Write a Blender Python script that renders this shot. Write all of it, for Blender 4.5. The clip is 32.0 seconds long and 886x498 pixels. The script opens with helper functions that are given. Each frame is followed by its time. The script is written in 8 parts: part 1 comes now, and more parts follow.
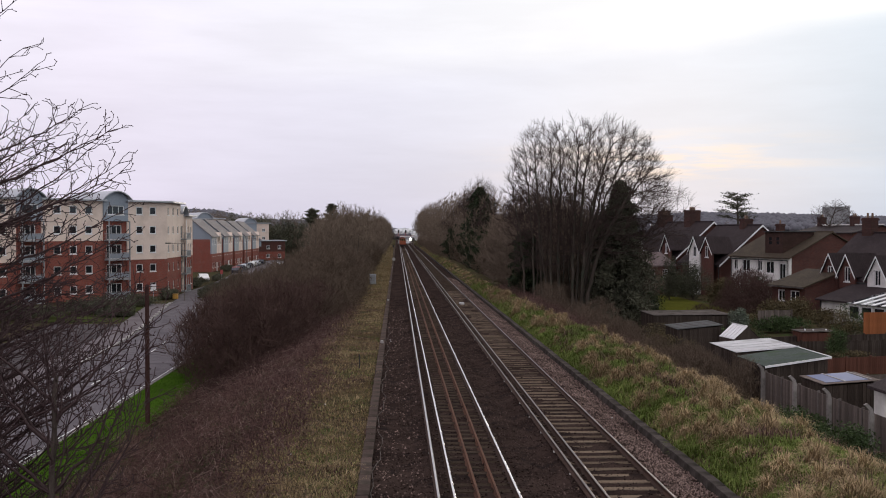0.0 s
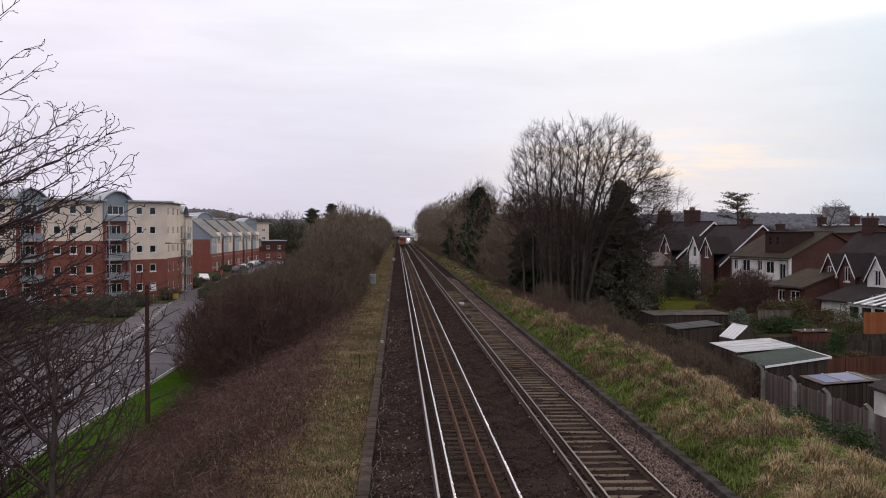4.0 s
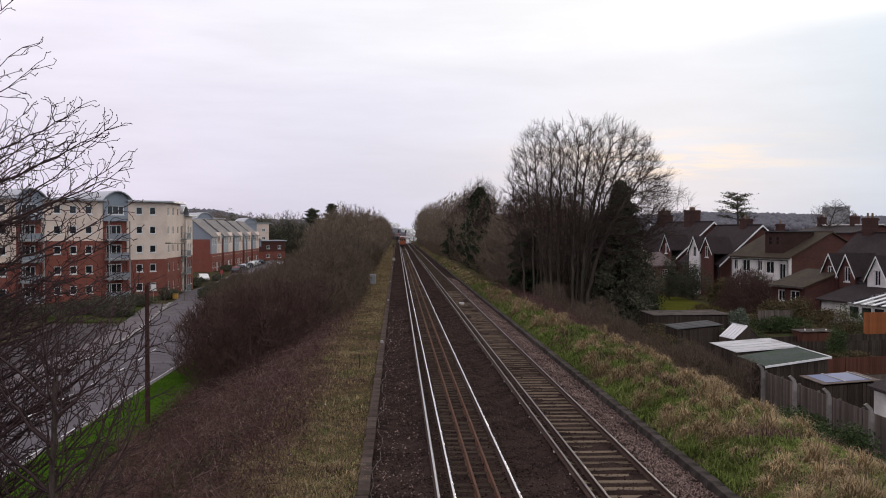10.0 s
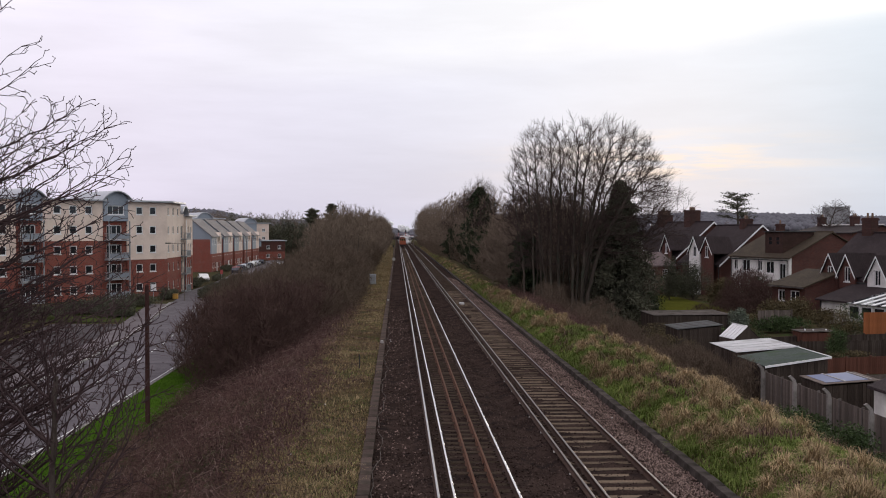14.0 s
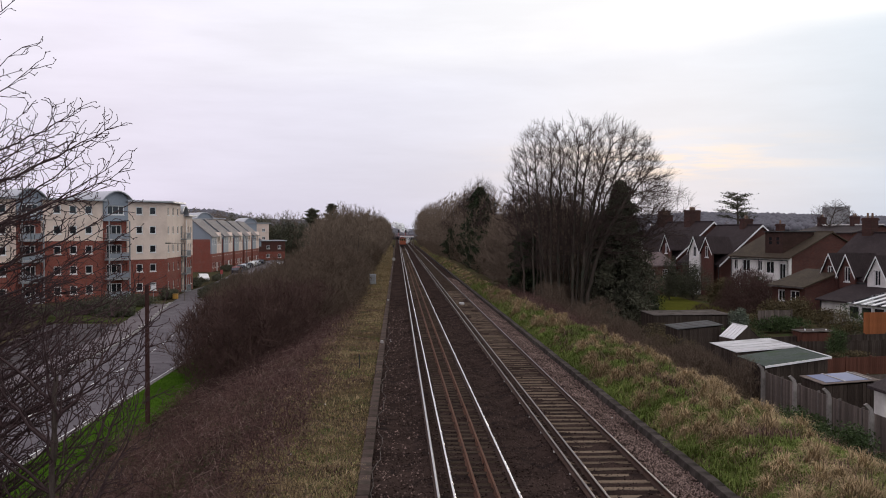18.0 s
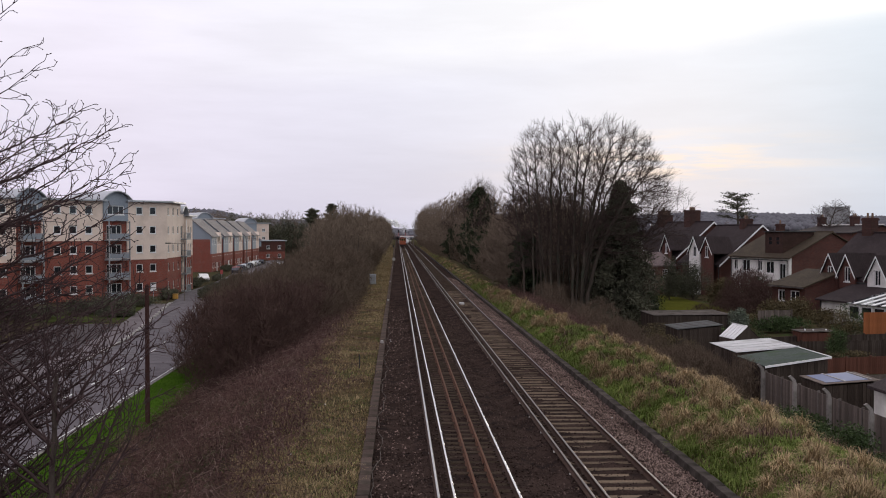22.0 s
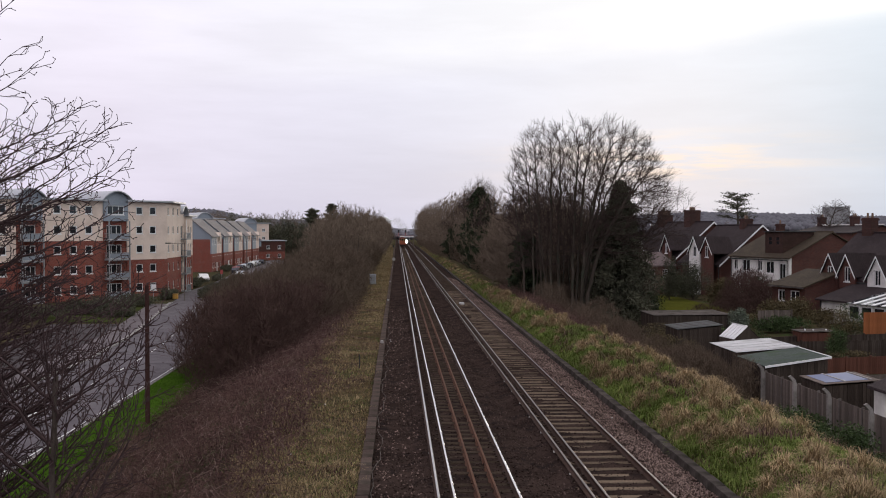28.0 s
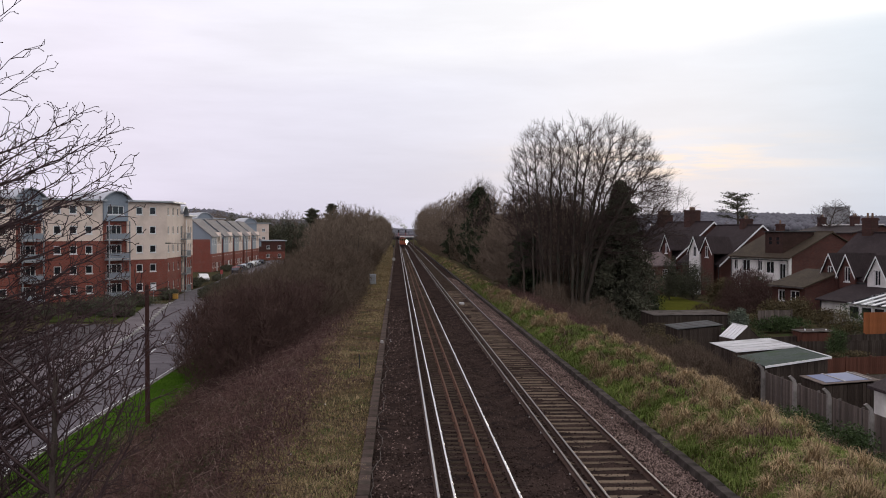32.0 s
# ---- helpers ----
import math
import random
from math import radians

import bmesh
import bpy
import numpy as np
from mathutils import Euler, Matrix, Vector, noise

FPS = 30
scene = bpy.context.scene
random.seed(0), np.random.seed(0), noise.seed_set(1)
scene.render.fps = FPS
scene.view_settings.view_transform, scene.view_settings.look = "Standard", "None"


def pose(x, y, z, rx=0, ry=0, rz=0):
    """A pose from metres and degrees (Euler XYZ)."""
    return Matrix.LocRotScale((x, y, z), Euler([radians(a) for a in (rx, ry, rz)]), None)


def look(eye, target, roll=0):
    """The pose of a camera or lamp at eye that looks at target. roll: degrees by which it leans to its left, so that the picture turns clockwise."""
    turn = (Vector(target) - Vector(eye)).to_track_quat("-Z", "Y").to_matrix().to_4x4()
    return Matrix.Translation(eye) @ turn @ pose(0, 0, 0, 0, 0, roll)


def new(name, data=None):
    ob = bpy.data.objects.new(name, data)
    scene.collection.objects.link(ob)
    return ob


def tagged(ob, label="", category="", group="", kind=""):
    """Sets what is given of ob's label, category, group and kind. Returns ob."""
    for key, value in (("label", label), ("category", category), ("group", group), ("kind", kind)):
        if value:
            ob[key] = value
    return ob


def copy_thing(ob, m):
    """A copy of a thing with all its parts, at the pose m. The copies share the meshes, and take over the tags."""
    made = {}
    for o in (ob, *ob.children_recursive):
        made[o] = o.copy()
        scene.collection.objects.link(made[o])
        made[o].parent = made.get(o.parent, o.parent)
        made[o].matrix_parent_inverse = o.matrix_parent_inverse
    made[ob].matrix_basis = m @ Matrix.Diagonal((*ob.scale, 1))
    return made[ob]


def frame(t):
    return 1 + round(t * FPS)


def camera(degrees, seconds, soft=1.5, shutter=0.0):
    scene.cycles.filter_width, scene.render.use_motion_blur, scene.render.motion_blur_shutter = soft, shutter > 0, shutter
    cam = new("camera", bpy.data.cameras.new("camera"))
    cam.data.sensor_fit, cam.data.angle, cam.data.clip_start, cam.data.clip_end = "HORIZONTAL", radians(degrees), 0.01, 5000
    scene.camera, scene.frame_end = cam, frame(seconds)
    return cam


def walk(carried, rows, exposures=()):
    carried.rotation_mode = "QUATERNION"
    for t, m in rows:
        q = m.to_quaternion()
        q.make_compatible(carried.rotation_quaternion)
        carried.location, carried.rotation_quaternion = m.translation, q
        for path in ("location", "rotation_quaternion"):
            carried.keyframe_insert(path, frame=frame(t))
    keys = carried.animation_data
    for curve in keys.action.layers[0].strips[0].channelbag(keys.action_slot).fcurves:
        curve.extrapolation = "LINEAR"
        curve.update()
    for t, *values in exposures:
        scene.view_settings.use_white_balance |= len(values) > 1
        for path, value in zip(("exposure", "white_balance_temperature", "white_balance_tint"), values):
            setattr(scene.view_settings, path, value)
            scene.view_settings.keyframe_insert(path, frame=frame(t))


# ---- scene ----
# Camera on a road bridge over the railway; rail tops at z = 0, tracks along +y.
EYE = (0.0, 0.0, 6.07)
YAW, PITCH = radians(2.634), radians(-1.073)
AIM = (math.sin(YAW) * math.cos(PITCH), math.cos(YAW) * math.cos(PITCH), 6.07 + math.sin(PITCH))
cam = camera(48.0, 32.0, soft=1.0)
walk(cam, [(0.0, look(EYE, AIM)), (32.0, look(EYE, AIM))])

# ---- light ----
SUN_AZ, SUN_EL = radians(15.9), radians(5.0)
SUN_DIR = Vector((math.sin(SUN_AZ) * math.cos(SUN_EL), math.cos(SUN_AZ) * math.cos(SUN_EL), math.sin(SUN_EL)))


def make_world():
    w = bpy.data.worlds.new("overcast_dusk")
    scene.world = w
    w.use_nodes = True
    nt = w.node_tree
    N, L = nt.nodes, nt.links
    N.clear()
    out = N.new("ShaderNodeOutputWorld")
    tc = N.new("ShaderNodeTexCoord")
    sky = N.new("ShaderNodeTexSky")
    sky.sky_type = "NISHITA"
    sky.sun_disc = False
    sky.sun_elevation, sky.sun_rotation = SUN_EL, SUN_AZ
    sky.dust_density = 2.0
    bg_sky = N.new("ShaderNodeBackground")
    bg_sky.inputs["Strength"].default_value = 0.07
    L.new(sky.outputs[0], bg_sky.inputs[0])

    def math_node(op, a, b=None, clamp=False):
        n = N.new("ShaderNodeMath")
        n.operation = op
        n.use_clamp = clamp
        for i, v in enumerate((a, b)):
            if v is None:
                continue
            if isinstance(v, (int, float)):
                n.inputs[i].default_value = v
            else:
                L.new(v, n.inputs[i])
        return n.outputs[0]

    def mix(fac, a, b, kind="MIX"):
        n = N.new("ShaderNodeMix")
        n.data_type = "RGBA"
        n.blend_type = kind
        for key, v in ((0, fac), (6, a), (7, b)):
            if isinstance(v, (int, float)):
                n.inputs[key].default_value = v
            elif isinstance(v, tuple):
                n.inputs[key].default_value = (*v, 1)
            else:
                L.new(v, n.inputs[key])
        return n.outputs[2]

    sep = N.new("ShaderNodeSeparateXYZ")
    L.new(tc.outputs["Generated"], sep.inputs[0])
    # cloud cover, streaked along the horizon
    mp = N.new("ShaderNodeMapping")
    mp.inputs["Scale"].default_value = (1.0, 1.0, 5.0)
    L.new(tc.outputs["Generated"], mp.inputs[0])
    no = N.new("ShaderNodeTexNoise")
    no.inputs["Scale"].default_value = 2.6
    no.inputs["Detail"].default_value = 7.0
    no.inputs["Roughness"].default_value = 0.5
    no.inputs["Distortion"].default_value = 0.4
    L.new(mp.outputs[0], no.inputs[0])
    # cool veil to the right of the view, lilac to the left
    side = N.new("ShaderNodeMapRange")
    side.inputs[1].default_value, side.inputs[2].default_value = -0.28, 0.45
    L.new(sep.outputs[0], side.inputs[0])
    base = mix(side.outputs[0], (0.85, 0.787, 0.96), (0.585, 0.70, 0.86))
    lift = N.new("ShaderNodeMapRange")
    lift.inputs[1].default_value, lift.inputs[2].default_value = 0.0, 0.24
    L.new(sep.outputs[2], lift.inputs[0])
    lifted = mix(lift.outputs[0], mix(1.0, base, (0.87, 0.87, 0.87), "MULTIPLY"), mix(0.55, base, mix(side.outputs[0], (1.12, 1.08, 1.15), (1.02, 1.08, 1.10))))
    # a brighter bank of cloud with a slanting lower edge
    rim = math_node("ADD", math_node("SUBTRACT", sep.outputs[2], math_node("MULTIPLY", sep.outputs[0], 0.1)), math_node("MULTIPLY", math_node("SUBTRACT", no.outputs[0], 0.5), 0.07))
    bank = N.new("ShaderNodeMapRange")
    bank.interpolation_type = "SMOOTHSTEP"
    bank.inputs[1].default_value, bank.inputs[2].default_value = 0.138, 0.178
    L.new(rim, bank.inputs[0])
    lifted = mix(math_node("MULTIPLY", math_node("MULTIPLY", bank.outputs[0], side.outputs[0], True), 0.8), lifted, (1.10, 1.10, 1.10))
    cl = N.new("ShaderNodeMapRange")
    cl.inputs[1].default_value, cl.inputs[2].default_value = 0.40, 0.62
    cl.inputs[3].default_value, cl.inputs[4].default_value = 0.94, 1.05
    mp3 = N.new("ShaderNodeMapping")
    mp3.inputs["Scale"].default_value = (2.0, 2.0, 14.0)
    mp3.inputs["Rotation"].default_value = (0.0, 0.10, 0.3)
    L.new(tc.outputs["Generated"], mp3.inputs[0])
    no3 = N.new("ShaderNodeTexNoise")
    no3.inputs["Scale"].default_value = 3.2
    no3.inputs["Detail"].default_value = 9.0
    no3.inputs["Roughness"].default_value = 0.6
    L.new(mp3.outputs[0], no3.inputs[0])
    L.new(math_node("ADD", math_node("MULTIPLY", no.outputs[0], 0.6), math_node("MULTIPLY", no3.outputs[0], 0.4)), cl.inputs[0])
    sc = N.new("ShaderNodeVectorMath")
    sc.operation = "SCALE"
    L.new(lifted, sc.inputs[0])
    L.new(cl.outputs[0], sc.inputs[3])
    # bright glow behind the cloud round the low sun
    dot = N.new("ShaderNodeVectorMath")
    dot.operation = "DOT_PRODUCT"
    L.new(tc.outputs["Generated"], dot.inputs[0])
    dot.inputs[1].default_value = (math.sin(SUN_AZ) * 0.99, math.cos(SUN_AZ) * 0.99, 0.19)
    wide = math_node("POWER", math_node("MAXIMUM", dot.outputs["Value"], 0.0), 45.0)
    glow = mix(math_node("MULTIPLY", wide, 0.18), sc.outputs[0], (1.0, 1.0, 1.03))
    # thin warm breaks in the cloud near the horizon
    mp2 = N.new("ShaderNodeMapping")
    mp2.inputs["Scale"].default_value = (5.0, 5.0, 46.0)
    mp2.inputs["Location"].default_value = (0.3, 0.0, 0.55)
    L.new(tc.outputs["Generated"], mp2.inputs[0])
    no2 = N.new("ShaderNodeTexNoise")
    no2.inputs["Scale"].default_value = 1.7
    no2.inputs["Detail"].default_value = 9.0
    no2.inputs["Roughness"].default_value = 0.62
    L.new(mp2.outputs[0], no2.inputs[0])
    dot2 = N.new("ShaderNodeVectorMath")
    dot2.operation = "DOT_PRODUCT"
    L.new(tc.outputs["Generated"], dot2.inputs[0])
    dot2.inputs[1].default_value = (math.sin(SUN_AZ - 0.01), math.cos(SUN_AZ - 0.01), 0.0)
    near = math_node("POWER", math_node("MAXIMUM", dot2.outputs["Value"], 0.0), 150.0)
    band = N.new("ShaderNodeMapRange")
    band.interpolation_type = "SMOOTHSTEP"
    band.inputs[1].default_value, band.inputs[2].default_value = 0.035, 0.0
    L.new(math_node("ABSOLUTE", math_node("SUBTRACT", sep.outputs[2], 0.072)), band.inputs[0])
    thin = N.new("ShaderNodeMapRange")
    thin.inputs[1].default_value, thin.inputs[2].default_value = 0.46, 0.64
    L.new(no2.outputs[0], thin.inputs[0])
    warm = math_node("MULTIPLY", math_node("MULTIPLY", near, band.outputs[0]), thin.outputs[0], True)
    col = mix(warm, glow, (1.15, 0.87, 0.58))
    bg = N.new("ShaderNodeBackground")
    bg.inputs["Strength"].default_value = 1.02
    L.new(col, bg.inputs[0])
    ms = N.new("ShaderNodeMixShader")
    ms.inputs[0].default_value = 0.96
    L.new(bg_sky.outputs[0], ms.inputs[1])
    L.new(bg.outputs[0], ms.inputs[2])
    L.new(ms.outputs[0], out.inputs[0])


make_world()
sun = new("sun", bpy.data.lights.new("sun", "SUN"))
sun.data.energy, sun.data.angle, sun.data.color = 0.5, radians(14), (1.0, 0.86, 0.72)
sun.matrix_world = look(SUN_DIR * 100, (0, 0, 0))


# ---- materials ----
def material(name, dark, light, scale=6.0, rough=0.8, metal=0.0, bump=0.2, bscale=None, speck=0.0, vary=0.0, stain=None, stretch=(1, 1, 1), island=False, clear=0.0):
    """A surface with large stains, fine grain and relief; scale is in cycles per metre."""
    m = bpy.data.materials.new(name)
    m.use_nodes = True
    nt = m.node_tree
    N, L = nt.nodes, nt.links
    b = N["Principled BSDF"]
    tc = N.new("ShaderNodeTexCoord")
    mp = N.new("ShaderNodeMapping")
    mp.inputs["Scale"].default_value = stretch
    L.new(tc.outputs["Object"], mp.inputs[0])
    big = N.new("ShaderNodeTexNoise")
    big.inputs["Scale"].default_value = scale * 0.12
    big.inputs["Detail"].default_value = 5
    fine = N.new("ShaderNodeTexNoise")
    fine.inputs["Scale"].default_value = scale * 2.5
    fine.inputs["Detail"].default_value = 6
    fine.inputs["Roughness"].default_value = 0.65
    for n in (big, fine):
        L.new(mp.outputs[0], n.inputs["Vector"])
    add = N.new("ShaderNodeMath")
    add.operation = "ADD"
    L.new(big.outputs[0], add.inputs[0])
    L.new(fine.outputs[0], add.inputs[1])
    rg = N.new("ShaderNodeMapRange")
    rg.inputs[1].default_value, rg.inputs[2].default_value = 0.72, 1.28
    L.new(add.outputs[0], rg.inputs[0])
    mx = N.new("ShaderNodeMix")
    mx.data_type = "RGBA"
    mx.inputs[6].default_value, mx.inputs[7].default_value = (*dark, 1), (*light, 1)
    L.new(rg.outputs[0], mx.inputs[0])
    col = mx.outputs[2]
    if stain:
        sn = N.new("ShaderNodeTexNoise")
        sn.inputs["Scale"].default_value = scale * 0.3
        sn.inputs["Detail"].default_value = 8
        L.new(mp.outputs[0], sn.inputs["Vector"])
        sr = N.new("ShaderNodeMapRange")
        sr.inputs[1].default_value, sr.inputs[2].default_value = 0.5, 0.68
        L.new(sn.outputs[0], sr.inputs[0])
        m2 = N.new("ShaderNodeMix")
        m2.data_type = "RGBA"
        L.new(sr.outputs[0], m2.inputs[0])
        L.new(col, m2.inputs[6])
        m2.inputs[7].default_value = (*stain, 1)
        col = m2.outputs[2]
    if vary:
        if island:
            g = N.new("ShaderNodeNewGeometry")
            rnd = g.outputs["Random Per Island"]
        else:
            g = N.new("ShaderNodeObjectInfo")
            rnd = g.outputs["Random"]
        vr = N.new("ShaderNodeMapRange")
        vr.inputs[3].default_value, vr.inputs[4].default_value = 1 - vary, 1 + vary
        L.new(rnd, vr.inputs[0])
        vm = N.new("ShaderNodeVectorMath")
        vm.operation = "SCALE"
        L.new(col, vm.inputs[0])
        L.new(vr.outputs[0], vm.inputs[3])
        col = vm.outputs[0]
    L.new(col, b.inputs["Base Color"])
    b.inputs["Metallic"].default_value = metal
    if rough >= 0.75:
        b.inputs["Specular IOR Level"].default_value = 0.0 if rough >= 0.9 else 0.12
    rr = N.new("ShaderNodeMapRange")
    rr.inputs[3].default_value, rr.inputs[4].default_value = max(0.03, rough - 0.12), min(1.0, rough + 0.12)
    L.new(fine.outputs[0], rr.inputs[0])
    L.new(rr.outputs[0], b.inputs["Roughness"])
    if bump:
        bn = N.new("ShaderNodeBump")
        bn.inputs["Strength"].default_value = bump
        bn.inputs["Distance"].default_value = 0.02
        hn = fine
        if bscale:
            hn = N.new("ShaderNodeTexNoise")
            hn.inputs["Scale"].default_value = bscale
            hn.inputs["Detail"].default_value = 4
            L.new(mp.outputs[0], hn.inputs["Vector"])
        L.new(hn.outputs[0], bn.inputs["Height"])
        L.new(bn.outputs[0], b.inputs["Normal"])
    return m


def courses(name, brick, brick2, mortar, width=0.225, height=0.075, joint=0.01, rough=0.85, offset=0.5, axes="xz"):
    """Bricks, tiles or slates too small to tell apart singly."""
    m = material(name, brick, brick2, 5, rough, bump=0.0)
    nt = m.node_tree
    N, L = nt.nodes, nt.links
    b = N["Principled BSDF"]
    tc = N.new("ShaderNodeTexCoord")
    sep = N.new("ShaderNodeSeparateXYZ")
    com = N.new("ShaderNodeCombineXYZ")
    L.new(tc.outputs["Object"], sep.inputs[0])
    s = N.new("ShaderNodeMath")
    s.operation = "ADD"
    L.new(sep.outputs[0], s.inputs[0])
    L.new(sep.outputs[1], s.inputs[1])
    L.new(s.outputs[0] if axes == "xz" else sep.outputs["XYZ".index(axes[0].upper())], com.inputs[0])
    L.new(sep.outputs["XYZ".index(axes[1].upper())], com.inputs[1])
    br = N.new("ShaderNodeTexBrick")
    br.inputs["Scale"].default_value = 1.0
    br.inputs["Brick Width"].default_value = width
    br.inputs["Row Height"].default_value = height
    br.inputs["Mortar Size"].default_value = joint
    br.offset = offset
    br.inputs["Color1"].default_value, br.inputs["Color2"].default_value = (0.75, 0.75, 0.75, 1), (1.2, 1.2, 1.2, 1)
    br.inputs["Mortar"].default_value = (0.9, 0.9, 0.9, 1)
    L.new(com.outputs[0], br.inputs["Vector"])
    old = b.inputs["Base Color"].links[0].from_socket
    mul = N.new("ShaderNodeMix")
    mul.data_type = "RGBA"
    mul.blend_type = "MULTIPLY"
    mul.inputs[0].default_value = 1
    L.new(old, mul.inputs[6])
    L.new(br.outputs["Color"], mul.inputs[7])
    mo = N.new("ShaderNodeMix")
    mo.data_type = "RGBA"
    L.new(br.outputs["Fac"], mo.inputs[0])
    L.new(mul.outputs[2], mo.inputs[6])
    mo.inputs[7].default_value = (*mortar, 1)
    L.new(mo.outputs[2], b.inputs["Base Color"])
    bn = N.new("ShaderNodeBump")
    bn.invert = True
    bn.inputs["Strength"].default_value = 0.5
    bn.inputs["Distance"].default_value = 0.01
    L.new(br.outputs["Fac"], bn.inputs["Height"])
    L.new(bn.outputs[0], b.inputs["Normal"])
    return m


def glass_pane(name):
    m = bpy.data.materials.new(name)
    m.use_nodes = True
    b = m.node_tree.nodes["Principled BSDF"]
    b.inputs["Base Color"].default_value = (0.02, 0.021, 0.024, 1)
    b.inputs["Roughness"].default_value = 0.06
    b.inputs["IOR"].default_value = 1.5
    return m


def glowing(name, colour, strength):
    m = bpy.data.materials.new(name)
    m.use_nodes = True
    b = m.node_tree.nodes["Principled BSDF"]
    b.inputs["Base Color"].default_value = (*colour, 1)
    b.inputs["Emission Color"].default_value = (*colour, 1)
    b.inputs["Emission Strength"].default_value = strength
    return m


def steam_material(name, colour, thick):
    """Thin vapour: lets part of what is behind through, in wisps."""
    m = bpy.data.materials.new(name)
    m.use_nodes = True
    nt = m.node_tree
    N, L = nt.nodes, nt.links
    b = N["Principled BSDF"]
    b.inputs["Base Color"].default_value = (*colour, 1)
    b.inputs["Roughness"].default_value = 1.0
    b.inputs["Specular IOR Level"].default_value = 0.0
    b.inputs["Subsurface Weight"].default_value = 0.0
    tr = N.new("ShaderNodeBsdfTransparent")
    tl = N.new("ShaderNodeBsdfTranslucent")
    tl.inputs[0].default_value = (*colour, 1)
    m1 = N.new("ShaderNodeMixShader")
    m1.inputs[0].default_value = 0.5
    L.new(b.outputs[0], m1.inputs[1])
    L.new(tl.outputs[0], m1.inputs[2])
    tc = N.new("ShaderNodeTexCoord")
    no = N.new("ShaderNodeTexNoise")
    no.inputs["Scale"].default_value = 0.9
    no.inputs["Detail"].default_value = 1
    L.new(tc.outputs["Object"], no.inputs["Vector"])
    rg = N.new("ShaderNodeMapRange")
    rg.inputs[1].default_value, rg.inputs[2].default_value = 0.35, 0.65
    rg.inputs[3].default_value, rg.inputs[4].default_value = thick * 0.4, min(1.0, thick * 1.3)
    L.new(no.outputs[0], rg.inputs[0])
    m2 = N.new("ShaderNodeMixShader")
    L.new(rg.outputs[0], m2.inputs[0])
    L.new(tr.outputs[0], m2.inputs[1])
    L.new(m1.outputs[0], m2.inputs[2])
    L.new(m2.outputs[0], N["Material Output"].inputs[0])
    return m


M_GROUND = material("rough_ground", (0.036, 0.026, 0.018), (0.085, 0.068, 0.038), 2.0, 0.95, bump=0.6, stain=(0.04, 0.055, 0.02))
M_LAWN = material("mown_grass", (0.03, 0.062, 0.007), (0.055, 0.105, 0.012), 3.0, 0.9, bump=0.5, bscale=40)
M_LAWN_DULL = material("dull_winter_grass", (0.030, 0.038, 0.012), (0.062, 0.072, 0.024), 2.0, 0.9, bump=0.5, stain=(0.05, 0.045, 0.025))
M_LAWN_DRY = material("mossy_lawn", (0.045, 0.047, 0.010), (0.088, 0.086, 0.016), 2.0, 0.9, bump=0.5)
M_BALLAST = material("ballast", (0.017, 0.0115, 0.010), (0.060, 0.040, 0.034), 7.0, 0.92, bump=1.0, bscale=14, stain=(0.02, 0.015, 0.014))
M_STONE_PALE = material("pale_ballast_stone", (0.092, 0.063, 0.055), (0.270, 0.190, 0.165), 5.0, 0.9, bump=0.3, vary=0.65, island=True)
M_STONE = material("ballast_stone", (0.023, 0.0152, 0.013), (0.088, 0.060, 0.052), 5.0, 0.9, bump=0.3, vary=0.65, island=True)
M_CONCRETE = material("weathered_concrete", (0.09, 0.075, 0.068), (0.17, 0.145, 0.135), 4.0, 0.9, bump=0.3, stain=(0.055, 0.048, 0.04), vary=0.2)
M_TROUGH = material("dark_trough_concrete", (0.052, 0.043, 0.039), (0.105, 0.088, 0.080), 4.0, 0.9, bump=0.3, stain=(0.03, 0.027, 0.022), vary=0.2)
M_CANE = material("pale_dead_cane", (0.13, 0.086, 0.074), (0.28, 0.20, 0.175), 2.0, 0.9, bump=0.0, vary=0.4, island=True)
M_SLEEPER = material("concrete_sleeper", (0.036, 0.025, 0.019), (0.092, 0.067, 0.050), 6.0, 0.9, bump=0.3, vary=0.3, stain=(0.06, 0.048, 0.038))
M_SLEEPER_PALE = material("pale_concrete_sleeper", (0.075, 0.053, 0.039), (0.19, 0.142, 0.104), 6.0, 0.9, bump=0.3, vary=0.35, stain=(0.10, 0.08, 0.06))
M_RUST = material("rusty_rail_steel", (0.030, 0.017, 0.013), (0.078, 0.042, 0.028), 9.0, 0.75, bump=0.2)
M_RUST_DARK = material("dark_chair_iron", (0.022, 0.014, 0.011), (0.055, 0.034, 0.025), 9.0, 0.85, bump=0.2)
M_RUST_BROWN = material("brown_check_rail", (0.066, 0.029, 0.019), (0.135, 0.062, 0.036), 7.0, 0.8, bump=0.2)
M_STEEL = material("polished_rail_head", (0.62, 0.60, 0.60), (0.80, 0.78, 0.78), 4.0, 0.24, metal=1.0, bump=0.02, stretch=(1, 0.05, 1))
M_STEEL_MID = material("scraped_conductor_head", (0.36, 0.34, 0.34), (0.52, 0.50, 0.50), 4.0, 0.34, metal=1.0, bump=0.03, stretch=(1, 0.05, 1))
M_STEEL_DULL = material("worn_rail_head", (0.085, 0.068, 0.062), (0.17, 0.14, 0.13), 4.0, 0.42, metal=1.0, bump=0.05, stretch=(1, 0.05, 1))
M_INSUL = material("white_insulator", (0.45, 0.42, 0.38), (0.6, 0.57, 0.52), 9, 0.5)
M_ASPHALT = material("road_asphalt", (0.092, 0.077, 0.085), (0.14, 0.12, 0.13), 3.0, 0.85, bump=0.3, bscale=60, stain=(0.07, 0.06, 0.065))
